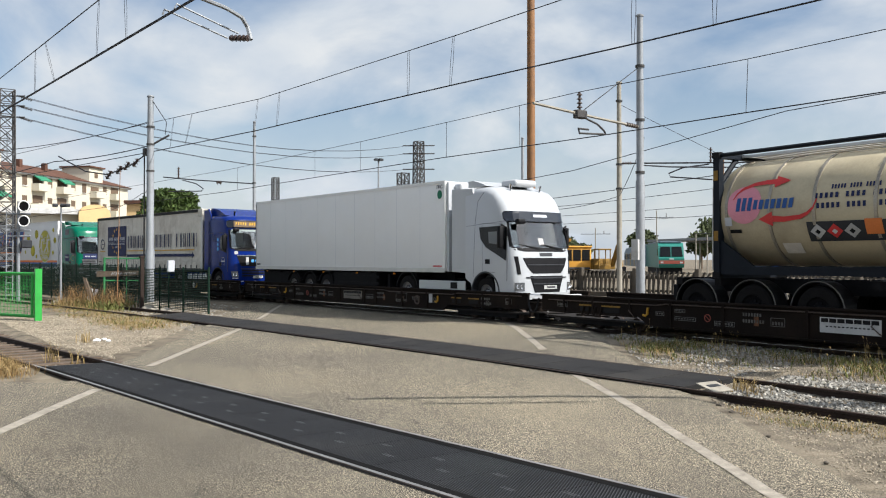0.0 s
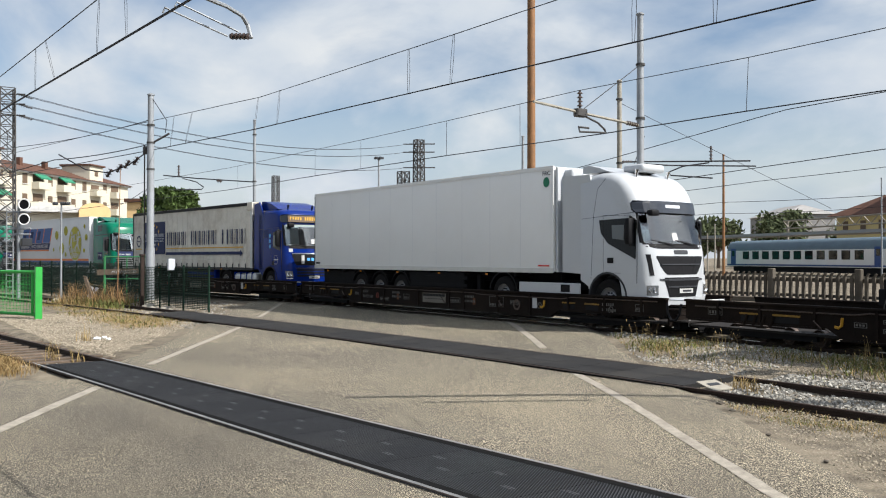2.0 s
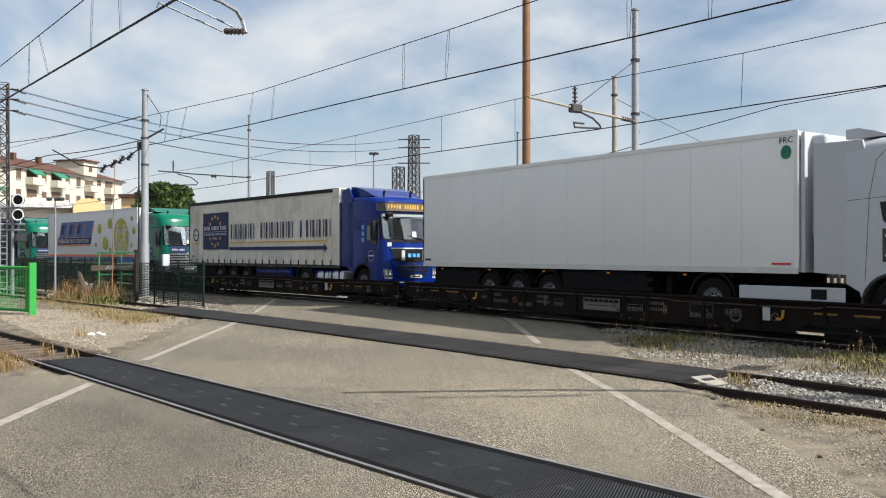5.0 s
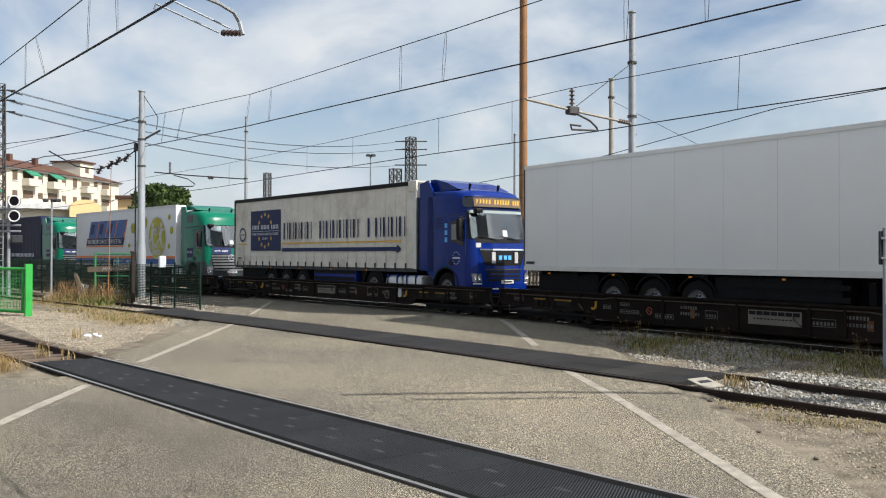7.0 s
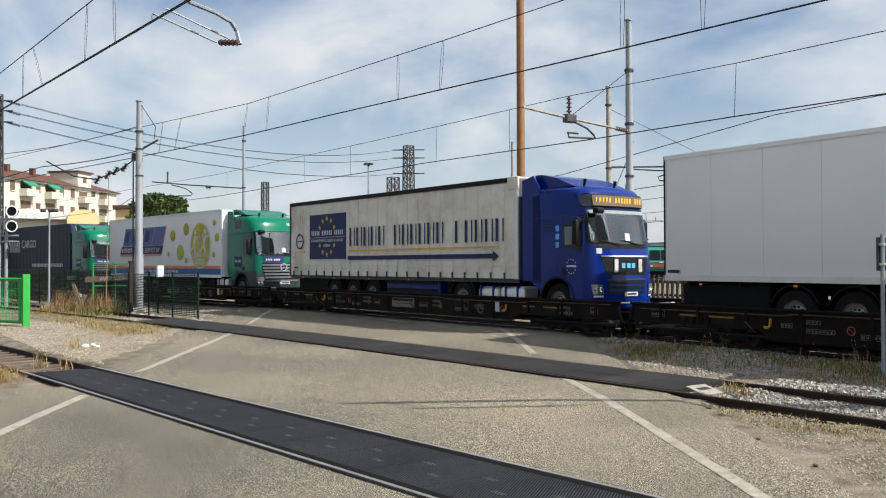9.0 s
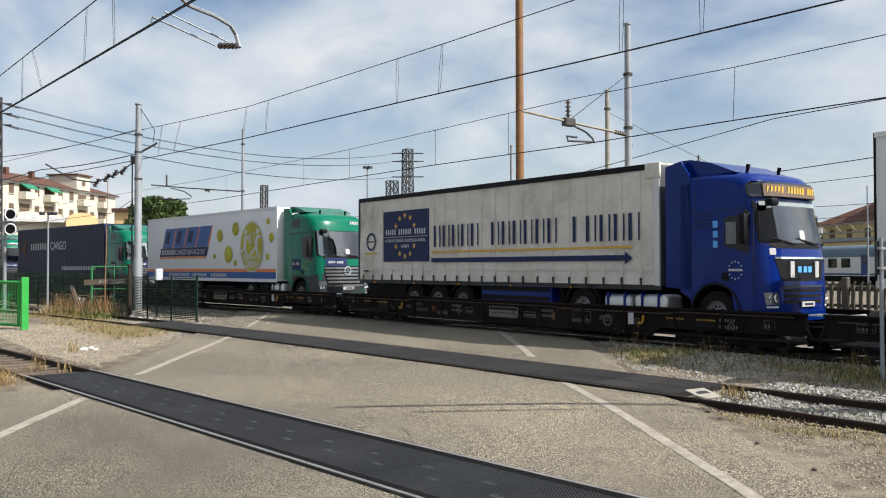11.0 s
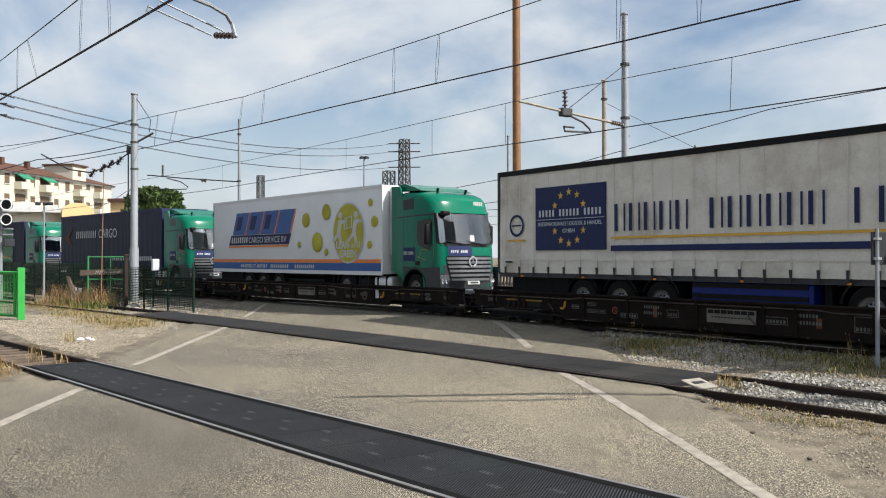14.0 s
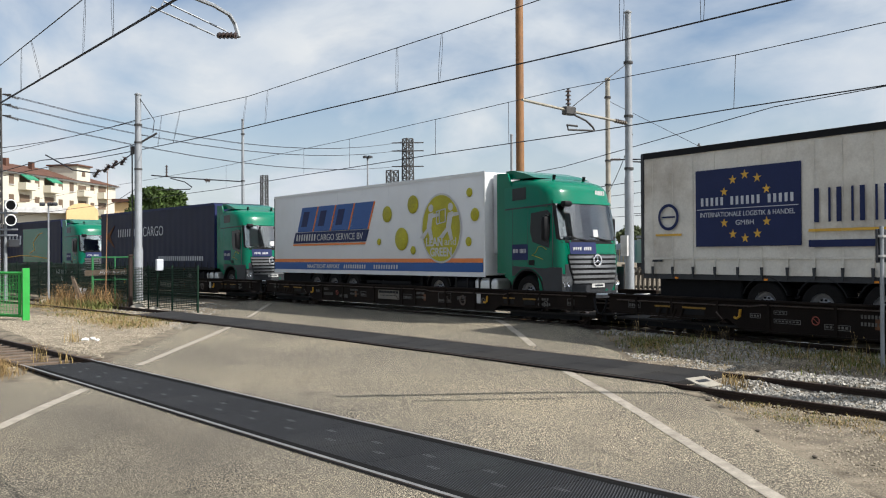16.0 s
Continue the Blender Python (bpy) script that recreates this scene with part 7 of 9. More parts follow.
droppers(nm, ((-15.86, -15.24), (-14.33, -13.88), (-20.03, -19.65), (-18.51, -18.85)), line_y(NEAR_C), 5.6, line_y([(-63, -1.4), (-23.2, 2.9), (-15.2, 3.38), (12.6, 5.0)]), 6.42, 0.004)
mc = cable("contact_wire", [(x, y, 7.0) for x, y in MID_C], 0.019, "dark copper contact wire over the siding")
mm = cable("messenger_wire", [(x, y, 8.3) for x, y in MID_M], 0.013, "dark messenger wire over the siding")
droppers(mm, ((-37.2, -36.77), (-38.61, -38.25), (-31.69, -32.01), (-29.97, -30.28), (-22.19, -22.08), (-20.29, -19.93), (-14.05, -13.45), (-11.94, -11.37)), line_y(MID_C), 7.0, line_y(MID_M), 8.3, 0.006)
fc = cable("contact_wire", [(x, y, 6.1) for x, y in FAR_C], 0.017, "dark copper contact wire behind the train")
fmw = cable("messenger_wire", [(x, y, 7.7) for x, y in FAR_M], 0.012, "dark messenger wire behind the train")
droppers(fmw, ((-48.35, -51.24), (-38.85, -41.24), (-34.61, -36.64), (-28.27, -29.54), (-24.22, -24.8), (-15.12, -15.45)), line_y(FAR_C), 6.1, line_y(FAR_M), 7.7, 0.009, 1)
cable("stay_wire", [(-28.6, 29.0, 9.2), (-28.2, 35.1, 7.4), (-27.6, 44.0, 4.8)], 0.012, "thin stay wire from the mast")
cable("yard_wire", [(-60, 26, 4.6), (-30.0, 27.5, 6.2), (-19.0, 27.6, 7.4), (8, 29, 8.2)], 0.016, "thin wire over the yard tracks")
cable("yard_wire", [(-60, 26, 3.9), (-28.6, 29, 5.3), (-10, 30, 6.2), (8, 31, 6.6)], 0.016, "thin wire over the yard tracks")
cable("yard_wire", [(-48, 27, 5.2), (-34, 29, 4.6), (-28.6, 29, 5.0), (-21.1, 22.6, 6.3)], 0.014, "thin wire with clamps between the masts", 0.15)
cable("yard_wire", [(-47.8, 39, 5.6), (-30, 41, 6.3), (-10, 44, 7.4)], 0.016, "thin wire over the yard tracks", 0.1)
cable("yard_wire", [(-95, 60, 6.0), (-52, 66, 6.2), (-38, 70, 6.4), (-20, 72, 6.2)], 0.022, "thin wire over the yard tracks", 0.2)
cable("yard_wire", [(-95, 66, 7.4), (-52, 66, 7.2), (-20, 64, 7.2)], 0.022, "thin wire over the yard tracks", 0.3)
cable("feeder_cable", [(-63, 2.5, 8.4), (-51.0, 7.4, 8.0), (-40.2, 11.16, 8.35)], 0.018, "dark feeder cable tied to the mast", 0.15)
cable("feeder_cable", [(-70, 4.0, 6.6), (-46.2, 8.2, 6.9), (-40.2, 11.0, 7.2)], 0.022, "dark feeder cable tied to the mast", 0.1)
cable("feeder_cable", [(-40.2, 11.16, 5.6), (-58, 15.6, 6.4), (-95, 22, 7.2)], 0.020, "dark feeder cable tied to the mast", 0.2)
for k, (za, zb) in enumerate(((13.7, 19.2), (13.0, 18.0), (12.2, 15.6))):
    for d in (0.0, 0.35):
        cable("transmission_line", [(-68.3 + d, 9.6, za), (-109.2 + d, 69.2, zb)], 0.02, "sagging high-voltage conductor between lattice towers", 2.3 - 0.2 * k)

# arm of the near catenary, held from outside the view
arm = empty("registration_arm", "curved grey registration arm with two rods over the crossing track", "catenary arm")
tube_path("bracket_tube", [(-12.75, 5.05, 5.47), (-12.82, 5.02, 5.68), (-12.79, 4.92, 5.8), (-12.6, 4.6, 5.85), (-12.11, 4.05, 5.79), (-8.5, 0.9, 6.15), (-5.2, -2.0, 7.2)], 0.033, "pole", arm)
part("arm_insulator", insulator(bmesh.new(), (-12.72, 5.0, 5.48), (-12.95, 4.78, 5.50), 0.055, 5), "insul", arm, "dark ribbed insulator")
tube_path("steady_rod", [(-12.88, 4.9, 5.57), (-12.9, 3.95, 5.88), (-12.89, 3.92, 5.8)], 0.015, "pole", arm)
tube_path("steady_rod", [(-12.88, 4.72, 5.48), (-12.58, 3.68, 5.68), (-12.59, 3.66, 5.6)], 0.015, "pole", arm)
part("support_mast", rod(bmesh.new(), (-5.2, -2.0, -0.1), (-5.2, -2.0, 8.8), 0.15, 0.12, 14), "pole", arm, "grey steel mast")
# a second arm over the siding on a roadside mast: unseen, added for its shadow
shadow_arm = empty("registration_arm", "unseen grey arm on a steel mast, added to cast a shadow on the road", "catenary arm")
part("support_mast", rod(bmesh.new(), (-1.3, 16.15, 0.0), (-1.3, 16.15, 9.0), 0.15, 0.12, 14), "pole", shadow_arm)
tube_path("bracket_tube", [(-1.3, 16.15, 7.3), (-3.9, 13.05, 7.2), (-5.6, 10.15, 7.1)], 0.075, "pole", shadow_arm)
tube_path("steady_rod", [(-3.7, 12.75, 6.7), (-5.0, 10.55, 6.6)], 0.05, "pole", shadow_arm)


def lattice(x, y, z0, z1, w0, w1, label, n, r, name="lattice_tower", mat_="lattice"):
    t = empty(name, label, "tower", "lattice towers", Matrix.Translation((x, y, 0)))

    def corner(k, z):
        w = (w0 + (w1 - w0) * (z - z0) / (z1 - z0)) / 2
        return Vector(((-w, w, w, -w)[k], (-w, -w, w, w)[k], z))
    for k in range(4):
        part("leg", rod(bmesh.new(), corner(k, z0), corner(k, z1), r * 1.3, n=5), mat_, t)
    bm = bmesh.new()
    for i in range(n):
        a, b = z0 + (z1 - z0) * i / n, z0 + (z1 - z0) * (i + 1) / n
        for k in range(4):
            rod(bm, corner(k, a), corner((k + 1) % 4, b), r * 0.7, n=4, cap=False)
            rod(bm, corner((k + 1) % 4, a), corner(k, b), r * 0.7, n=4, cap=False)
            rod(bm, corner(k, b), corner((k + 1) % 4, b), r * 0.7, n=4, cap=False)
    part("bracing", bm, mat_, t)["kind"] = "stuff"
    return t


lt = lattice(-68.6, 9.0, 0.0, 14.1, 1.15, 0.95, "dark lattice steel tower carrying high-voltage lines", 16, 0.05)
for z in (13.7, 13.0, 12.2):
    bm = bmesh.new()
    rod(bm, (-0.6, -0.9, z), (0.6, 1.1, z), 0.05, n=5)
    insulator(bm, (0.35, 0.7, z), (0.5, 1.6, z - 0.25), 0.12, 6)
    part("line_arm", bm, "lattice", lt)
ct = lattice(-109.6, 69.6, 0.0, 19.6, 1.5, 1.1, "dark lattice steel tower far behind the train", 20, 0.08)
for z in (19.0, 17.8, 15.5):
    part("line_arm", rod(bmesh.new(), (-1.4, -1.9, z), (1.4, 1.9, z), 0.09, n=5), "lattice", ct)
lattice(-110.9, 67.7, 0.0, 14.9, 1.2, 1.3, "smaller dark lattice mast beside the far tower", 12, 0.08)
lattice(-75.0, 32.1, 0.0, 9.6, 0.55, 0.5, "slim dark lattice mast in the yard", 16, 0.04)


def flood_mast(x, y, h):
    m = mast(x, y, h, 0.16, 0.10, "pole", "tall slim floodlight mast with lamp heads", None, "floodlight_mast")
    for k in range(5):
        a = 2 * math.pi * k / 5
        c = Vector((0.42 * math.cos(a), 0.42 * math.sin(a), h + 0.22))
        bm = box(bmesh.new(), c.x - 0.18, c.x + 0.18, c.y - 0.14, c.y + 0.14, c.z - 0.14, c.z + 0.12)
        rod(bm, (0, 0, h), c, 0.06, n=5)
        part("lamp_head", bm, "darkgrey", m)


flood_mast(-95.7, 54.8, 14.3)
flood_mast(-150.0, 125.0, 10.5)
flood_mast(-151.5, 122.0, 9.0)

# signal with two round lamps
sg = empty("railway_signal", "railway signal with two round white-rimmed lamps on a grey post", "signal", "", Matrix.Translation((-49.6, 7.1, 0)))
part("post", rod(bmesh.new(), (0, 0, -0.2), (0, 0, 5.1), 0.09, 0.07, 10), "pole", sg)
for z in (4.83, 4.07):
    head = part("lamp_housing", rod(bmesh.new(), (0.28, 0.30, z), (0.50, 0.17, z), 0.24, n=24), "black", sg, "black round lamp housing", True)
    bm = bmesh.new()
    d = Vector((0.86, -0.5, 0)).normalized()
    c = Vector((0.5, 0.17, z))
    u, w = Vector((0.5, 0.86, 0)), Vector((0, 0, 1))
    for k in range(28):
        a, b = 2 * math.pi * k / 28, 2 * math.pi * (k + 1) / 28
        rod(bm, c + (u * math.cos(a) + w * math.sin(a)) * 0.27, c + (u * math.cos(b) + w * math.sin(b)) * 0.27, 0.035, n=6)
    part("lamp_rim", bm, "signal", head, "white round rim")
bm = bmesh.new()
for y in (-0.55, -0.25):
    rod(bm, (-0.1, y, 0), (-0.1, y, 4.6), 0.03, n=6)
for k in range(14):
    rod(bm, (-0.1, -0.55, 0.3 + 0.3 * k), (-0.1, -0.25, 0.3 + 0.3 * k), 0.018, n=5)
part("ladder", bm, "pole", sg, "pale steel ladder")
part("junction_box", bbox(-0.15, 0.35, 0.1, 0.6, 2.7, 3.1, 0.03, 1), "darkgrey", sg)
for z in (4.45, 3.6, 3.3):
    part("cross_bracket", rod(bmesh.new(), (-0.3, -0.5, z), (0.4, 0.5, z), 0.05, n=6), "pole", sg)

lp = empty("lamp_post", "slim pale grey lamp post with three lamp heads", "lamp post", "", Matrix.Translation((-48.3, 8.9, 0)))
part("post", rod(bmesh.new(), (0, 0, -0.1), (0, 0, 4.85), 0.055, 0.04, 10), "pole", lp)
for dx, dy in ((-0.16, -0.26), (0.0, 0.08), (0.17, 0.27)):
    part("lamp_head", bbox(dx - 0.13, dx + 0.13, dy - 0.13, dy + 0.13, 4.80, 4.98, 0.05, 2), "darkgrey", lp, "", True)

# bright green gate panel
gate = empty("green_fence_panel", "bright green steel fence panel with welded mesh", "fence")
a, b = Vector((-33.3, 5.4, 0.0)), Vector((-40.0, 2.6, 0.0))
d = (b - a).normalized()
part("post", prism(bmesh.new(), [(a.x - 0.11, a.y - 0.11), (a.x + 0.11, a.y - 0.11), (a.x + 0.11, a.y + 0.11), (a.x - 0.11, a.y + 0.11)], -0.15, 1.78, "z"), "gate", gate, "square bright green post")
for z in (0.10, 1.60):
    part("frame_rail", rod(bmesh.new(), a + Vector((0, 0, z)), b + Vector((0, 0, z)), 0.055, n=6), "gate", gate)
part("frame_stile", rod(bmesh.new(), a + d * 0.35 + Vector((0, 0, 0.05)), a + d * 0.35 + Vector((0, 0, 1.65)), 0.055, n=6), "gate", gate)
bm = bmesh.new()
n = int((b - a).length / 0.09)
for k in range(4, n):
    p = a + d * 0.09 * k
    rod(bm, p + Vector((0, 0, 0.1)), p + Vector((0, 0, 1.6)), 0.009, n=4, cap=False)
for k in range(12):
    rod(bm, a + d * 0.35 + Vector((0, 0, 0.15 + 0.125 * k)), b + Vector((0, 0, 0.15 + 0.125 * k)), 0.009, n=4, cap=False)
mesh_part = part("wire_mesh", bm, "gate", gate)


def mesh_fence(a, b, h, label, gap=0.20):
    f = empty("mesh_fence", label, "fence", "mesh fences")
    a, b = Vector(a), Vector(b)
    d = (b - a).normalized()
    n = max(1, round((b - a).length / 2.2))
    for k in range(n + 1):
        p = a.lerp(b, k / n)
        part("post", rod(bmesh.new(), p - Vector((0, 0, 0.15)), p + Vector((0, 0, h + 0.08)), 0.04, n=8), "mesh", f)
    bm = bmesh.new()
    for k in range(int((b - a).length / gap)):
        p = a + d * gap * (k + 0.5)
        rod(bm, p + Vector((0, 0, 0.05)), p + Vector((0, 0, h)), 0.010, n=4, cap=False)
    for k in range(int(h / 0.07)):
        rod(bm, a + Vector((0, 0, 0.06 + 0.07 * k)), b + Vector((0, 0, 0.06 + 0.07 * k)), 0.018, n=4, cap=False)
    part("wire_mesh", bm, "mesh", f)
    return f


mesh_fence((-33.6, 11.6, 0.0), (-37.6, 10.85, 0.0), 1.72, "dark green welded mesh fence on thin posts")
mesh_fence((-37.6, 10.85, 0.0), (-43.0, 10.6, 0.0), 1.72, "dark green welded mesh fence behind the mast")
mesh_fence((-43.0, 10.6, 0.0), (-62.0, 8.4, 0.0), 1.85, "long dark green mesh fence along the track", 0.08)
gp = empty("green_gate", "green steel gate with scrawled paint, partly open", "gate", "", Matrix.Translation((-43.3, 9.9, 0)))
for k, q in enumerate((0, 1.05, 2.1)):
    part("upright", rod(bmesh.new(), (q * 0.56, q * 0.83, 0), (q * 0.56, q * 0.83, 2.2), 0.055 if k != 1 else 0.03, n=6), "gate_dark", gp)
for z in (0.1, 1.1, 2.15):
    part("cross_bar", rod(bmesh.new(), (0, 0, z), (2.1 * 0.56, 2.1 * 0.83, z), 0.035, n=6), "gate_dark", gp)
bm = bmesh.new()
for k in range(19):
    q = 0.11 * k + 0.05
    rod(bm, (q * 0.56, q * 0.83, 0.1), (q * 0.56, q * 0.83, 2.15), 0.008, n=4, cap=False)
part("wire_mesh", bm, "mesh", gp)
board = part("scrawled_board", prism(bmesh.new(), [(-0.35, 1.28), (2.1, 1.36), (2.1, 1.62), (-0.35, 1.54)], -0.05, -0.02), "bark", gp, "weathered plank with pale scrawls")
board.matrix_local = Matrix.Rotation(math.atan2(0.83, 0.56), 4, "Z")
for k in range(6):
    x = 0.35 + 0.2 * k
    mark = part("scrawl", path_rod(bmesh.new(), [(x, -0.06, 1.36), (x + 0.07, -0.06, 1.50), (x + 0.12, -0.06, 1.40), (x + 0.17, -0.06, 1.52)], 0.012, 4), "greyprint", board)
bp = empty("post_box", "white electrical box on a dark fence post", "box", "", Matrix.Translation((-36.5, 10.9, 0)))
part("post", rod(bmesh.new(), (0, 0, -0.1), (0, 0, 1.9), 0.04, n=8), "mesh", bp)
part("box_body", bbox(-0.02, 0.18, -0.08, 0.20, 1.58, 2.06, 0.02, 1), "greyprint", bp, "pale grey cabinet")
rp = empty("rusty_post", "rusty brown steel post beside the mast", "post", "", Matrix.Translation((-37.94, 10.2, 0)))
part("post_body", bbox(-0.08, 0.08, -0.07, 0.07, -0.1, 2.17, 0.012, 1), "rail", rp)
part("post_cap", bbox(-0.11, 0.11, -0.10, 0.10, 2.17, 2.26, 0.012, 1), "rail", rp)
wr = empty("leaning_rod", "thin rusty wooden rod standing beside the mast", "rod", "", Matrix.Translation((-40.9, 9.9, 0)))
part("shaft", rod(bmesh.new(), (0, 0, -0.1), (0.06, 0.1, 6.1), 0.026, 0.014, 8), "bambo", wr)
for k, (dx, dy, lean, h) in enumerate(((-42.3, 9.3, -0.55, 1.25), (-41.9, 9.1, -0.4, 1.15), (-42.7, 9.0, 0.2, 0.75), (-43.0, 9.2, 0.3, 0.7))):
    bm = bmesh.new()
    prism(bm, [(-0.09, 0), (0.09, 0), (0.09 + lean, h), (-0.05 + lean, h * 1.03)], -0.03, 0.03)
    ob = tagged(part("leaning_board", bm, "bark" if k < 2 else "greyprint"), "weathered board leaning among the weeds", "board", "leaning boards")
    ob.matrix_world = pose(dx, dy, 0, 0, 0, 55)

# sign post at the road's edge
sp = empty("sign_post", "thin grey post with the edge of a dark sign", "sign post", "", Matrix.Translation((-7.83, 14.3, 0.12)))
part("post", rod(bmesh.new(), (0, 0, -0.2), (0, 0, 2.45), 0.035, n=10), "pole", sp)
part("sign", bbox(-0.07, -0.03, -0.08, 0.46, 1.84, 2.40, 0.01, 1), "darkgrey", sp)
bm = bmesh.new()
for z in (1.95, 2.28):
    part("clamp", bbox(-0.05, 0.05, -0.06, 0.06, z - 0.02, z + 0.02), "alu", sp)

# ---- yard behind the train ----
FENCE_Y = 33.5


def picket_fence():
    f = empty("picket_fence", "weathered brown concrete picket fence with bent tops", "fence")
    me = None
    count = 0
    for k in range(230):
        x = -66.0 + 0.31 * k
        if k % 13 == 6:
            bm = bbox(-0.13, 0.13, -0.13, 0.13, -0.2, 1.42, 0.03, 1)
            ob = part("post", bm, "fence_conc", f)
            ob.location = (x, FENCE_Y, 0.24)
            continue
        if me is None:
            bm = bmesh.new()
            prism(bm, [(-0.065, -0.15), (0.065, -0.15), (0.065, 1.10), (-0.065, 1.10)], -0.045, 0.045)
            v = prism(bm, [(-0.045, 1.10), (0.045, 1.10), (0.14, 1.24), (0.06, 1.26)], -0.04, 0.04)
            ob = part("picket", bm, "fence_conc", f)
            me = ob.data
        else:
            ob = new("picket", me)
            ob.parent = f
        ob.location = (x, FENCE_Y + 0.01 * (k % 3), 0.24 + 0.012 * math.sin(k * 1.7))
    for z0, z1, m in ((0.86, 1.04, "fence_conc"), (0.22, 0.34, "fence_conc")):
        bm = bbox(-66, 5.3, FENCE_Y + 0.06, FENCE_Y + 0.14, 0.24 + z0, 0.24 + z1)
        part("fence_rail", bm, m, f)
    part("plinth", bbox(-66, 5.3, FENCE_Y - 0.9, FENCE_Y - 0.6, 0.1, 0.42, 0.03, 1), "fence_conc", f, "low concrete beam before the fence")
    part("notice", bbox(-37.6, -37.1, FENCE_Y - 0.08, FENCE_Y - 0.05, 0.75, 1.30), "curtain", f, "faded notice board")


picket_fence()


def frame_m(p, q):
    """A pose at p whose x axis runs towards q."""
    return pose(p[0], p[1], p[2], 0, 0, math.degrees(math.atan2(q[1] - p[1], q[0] - p[0])))


def coach(p, q, length, label):
    c = empty("railway_coach", label, "railway coach", "parked coaches", frame_m(p, q))
    prof = [(-1.4, 0.9), (-1.42, 1.2), (-1.42, 2.75), (-1.36, 3.1), (-1.15, 3.6), (-0.7, 3.88), (0, 3.97), (0.7, 3.88), (1.15, 3.6), (1.36, 3.1), (1.42, 2.75), (1.42, 1.2), (1.4, 0.9)]
    part("roof", prism(bmesh.new(), prof[2:11], 0.05, length - 0.05, "x"), "coach_roof", c, "blue-grey curved roof", True)
    part("body", prism(bmesh.new(), [prof[0], prof[1], (-1.425, 2.76), (1.425, 2.76), prof[-2], prof[-1]], 0, length, "x"), "coach_side", c, "off-white body side")
    part("lower_stripe", bbox(0.02, length - 0.02, -1.435, 1.435, 1.0, 1.16), "trainblue", c)
    n = 11
    for k in range(n):
        x = 2.9 + (length - 5.8) * (k + 0.5) / n
        w = part("window", bbox(x - 0.62, x + 0.62, -1.438, -1.42, 1.72, 2.66), "black", c)
        part("pane", bbox(x - 0.54, x + 0.54, -1.444, -1.436, 1.80, 2.28), "darkglass", w)
        part("pane", bbox(x - 0.54, x + 0.54, -1.444, -1.436, 2.32, 2.60), "darkglass", w)
    for x in (1.3, length - 1.3):
        dr = part("door", bbox(x - 0.5, x + 0.5, -1.44, -1.42, 1.05, 3.0), "trainblue", c, "dark blue door")
        part("pane", bbox(x - 0.25, x + 0.25, -1.447, -1.438, 2.1, 2.75), "darkglass", dr)
    bm = bmesh.new()
    box(bm, 1.0, length - 1.0, -1.2, 1.2, 0.3, 0.92)
    part("underframe", bm, "chassis", c)
    for x in (3.0, length - 3.0):
        part("bogie", bbox(x - 1.6, x + 1.6, -1.1, 1.1, 0.05, 0.7, 0.05, 1), "chassis", c)
    part("gangway", bbox(-0.25, 0.0, -0.6, 0.6, 1.0, 3.3), "black", c)


A, B = Vector((-68.6, 91.0, 0.24)), Vector((-47.0, 84.0, 0.24))
D = (B - A).normalized()
coach(A - D * 1.5, B, 26.2, "parked white and blue-grey passenger coach")
coach(A - D * 1.5 + D * 26.7, B + D * 60, 26.2, "parked white and blue-grey passenger coach")
coach(A - D * 1.5 + D * 53.4, B + D * 60, 26.2, "parked white and blue-grey passenger coach")

# green locomotive with grey coaches behind it
lo_p = Vector((-70.3, 79.8, 0.24))
lo = empty("locomotive", "green and grey electric locomotive with a red stripe, parked", "locomotive", "", pose(lo_p.x, lo_p.y, lo_p.z, 0, 0, -42))
prof = [(0, 0.9), (0.25, 1.2), (0.28, 2.0), (0.0, 2.15), (-0.55, 3.45), (-1.2, 3.85), (-16, 3.85), (-16, 0.9)]
part("body", prism(bmesh.new(), prof, -1.45, 1.45), "locogreen", lo, "dark green body")
part("roof", bbox(-15.8, -1.0, -1.3, 1.3, 3.8, 4.05, 0.1, 2), "coach_roof", lo)
part("red_stripe", bbox(0.2, 0.31, -1.46, 1.46, 1.35, 1.75), "brake_red", lo, "dark red band")
for s in (-1, 1):
    bm = bmesh.new()
    box(bm, 0.28, 0.33, s * 1.1 - 0.15, s * 1.1 + 0.15, 1.42, 1.62)
    part("headlight", bm, "plate", lo)
bm = bmesh.new()
for s in (-1, 1):
    v = [bm.verts.new(p) for p in ((0.0, s * 0.08, 2.2), (0.0, s * 1.3, 2.2), (-0.5, s * 1.2, 3.35), (-0.5, s * 0.08, 3.35))]
    w = [bm.verts.new(p + Vector((0.06, 0, 0.03))) for p in [x.co for x in v]]
    bm.faces.new(w)
    for k in range(4):
        bm.faces.new((v[k], v[(k + 1) % 4], w[(k + 1) % 4], w[k]))
part("cab_window", bm, "darkglass", lo, "slanted cab windows")
part("number_mark", bbox(0.24, 0.32, -0.25, 0.25, 1.85, 2.0), "plate", lo)
part("side_window", bbox(-1.6, -0.9, -1.47, -1.44, 2.3, 3.1), "darkglass", lo)
part("underframe", bbox(-15.5, -0.3, -1.3, 1.3, 0.15, 0.95), "chassis", lo)
gc = empty("railway_coach", "parked grey coach behind the locomotive", "railway coach", "parked coaches", pose(lo_p.x - 13.5, lo_p.y + 10.5, 0.24, 0, 0, -42))
part("body", prism(bmesh.new(), [(-1.4, 0.9), (-1.42, 2.9), (-1.1, 3.7), (0, 4.0), (1.1, 3.7), (1.42, 2.9), (1.4, 0.9)], -26, 0, "x"), "coach_roof", gc, "", True)
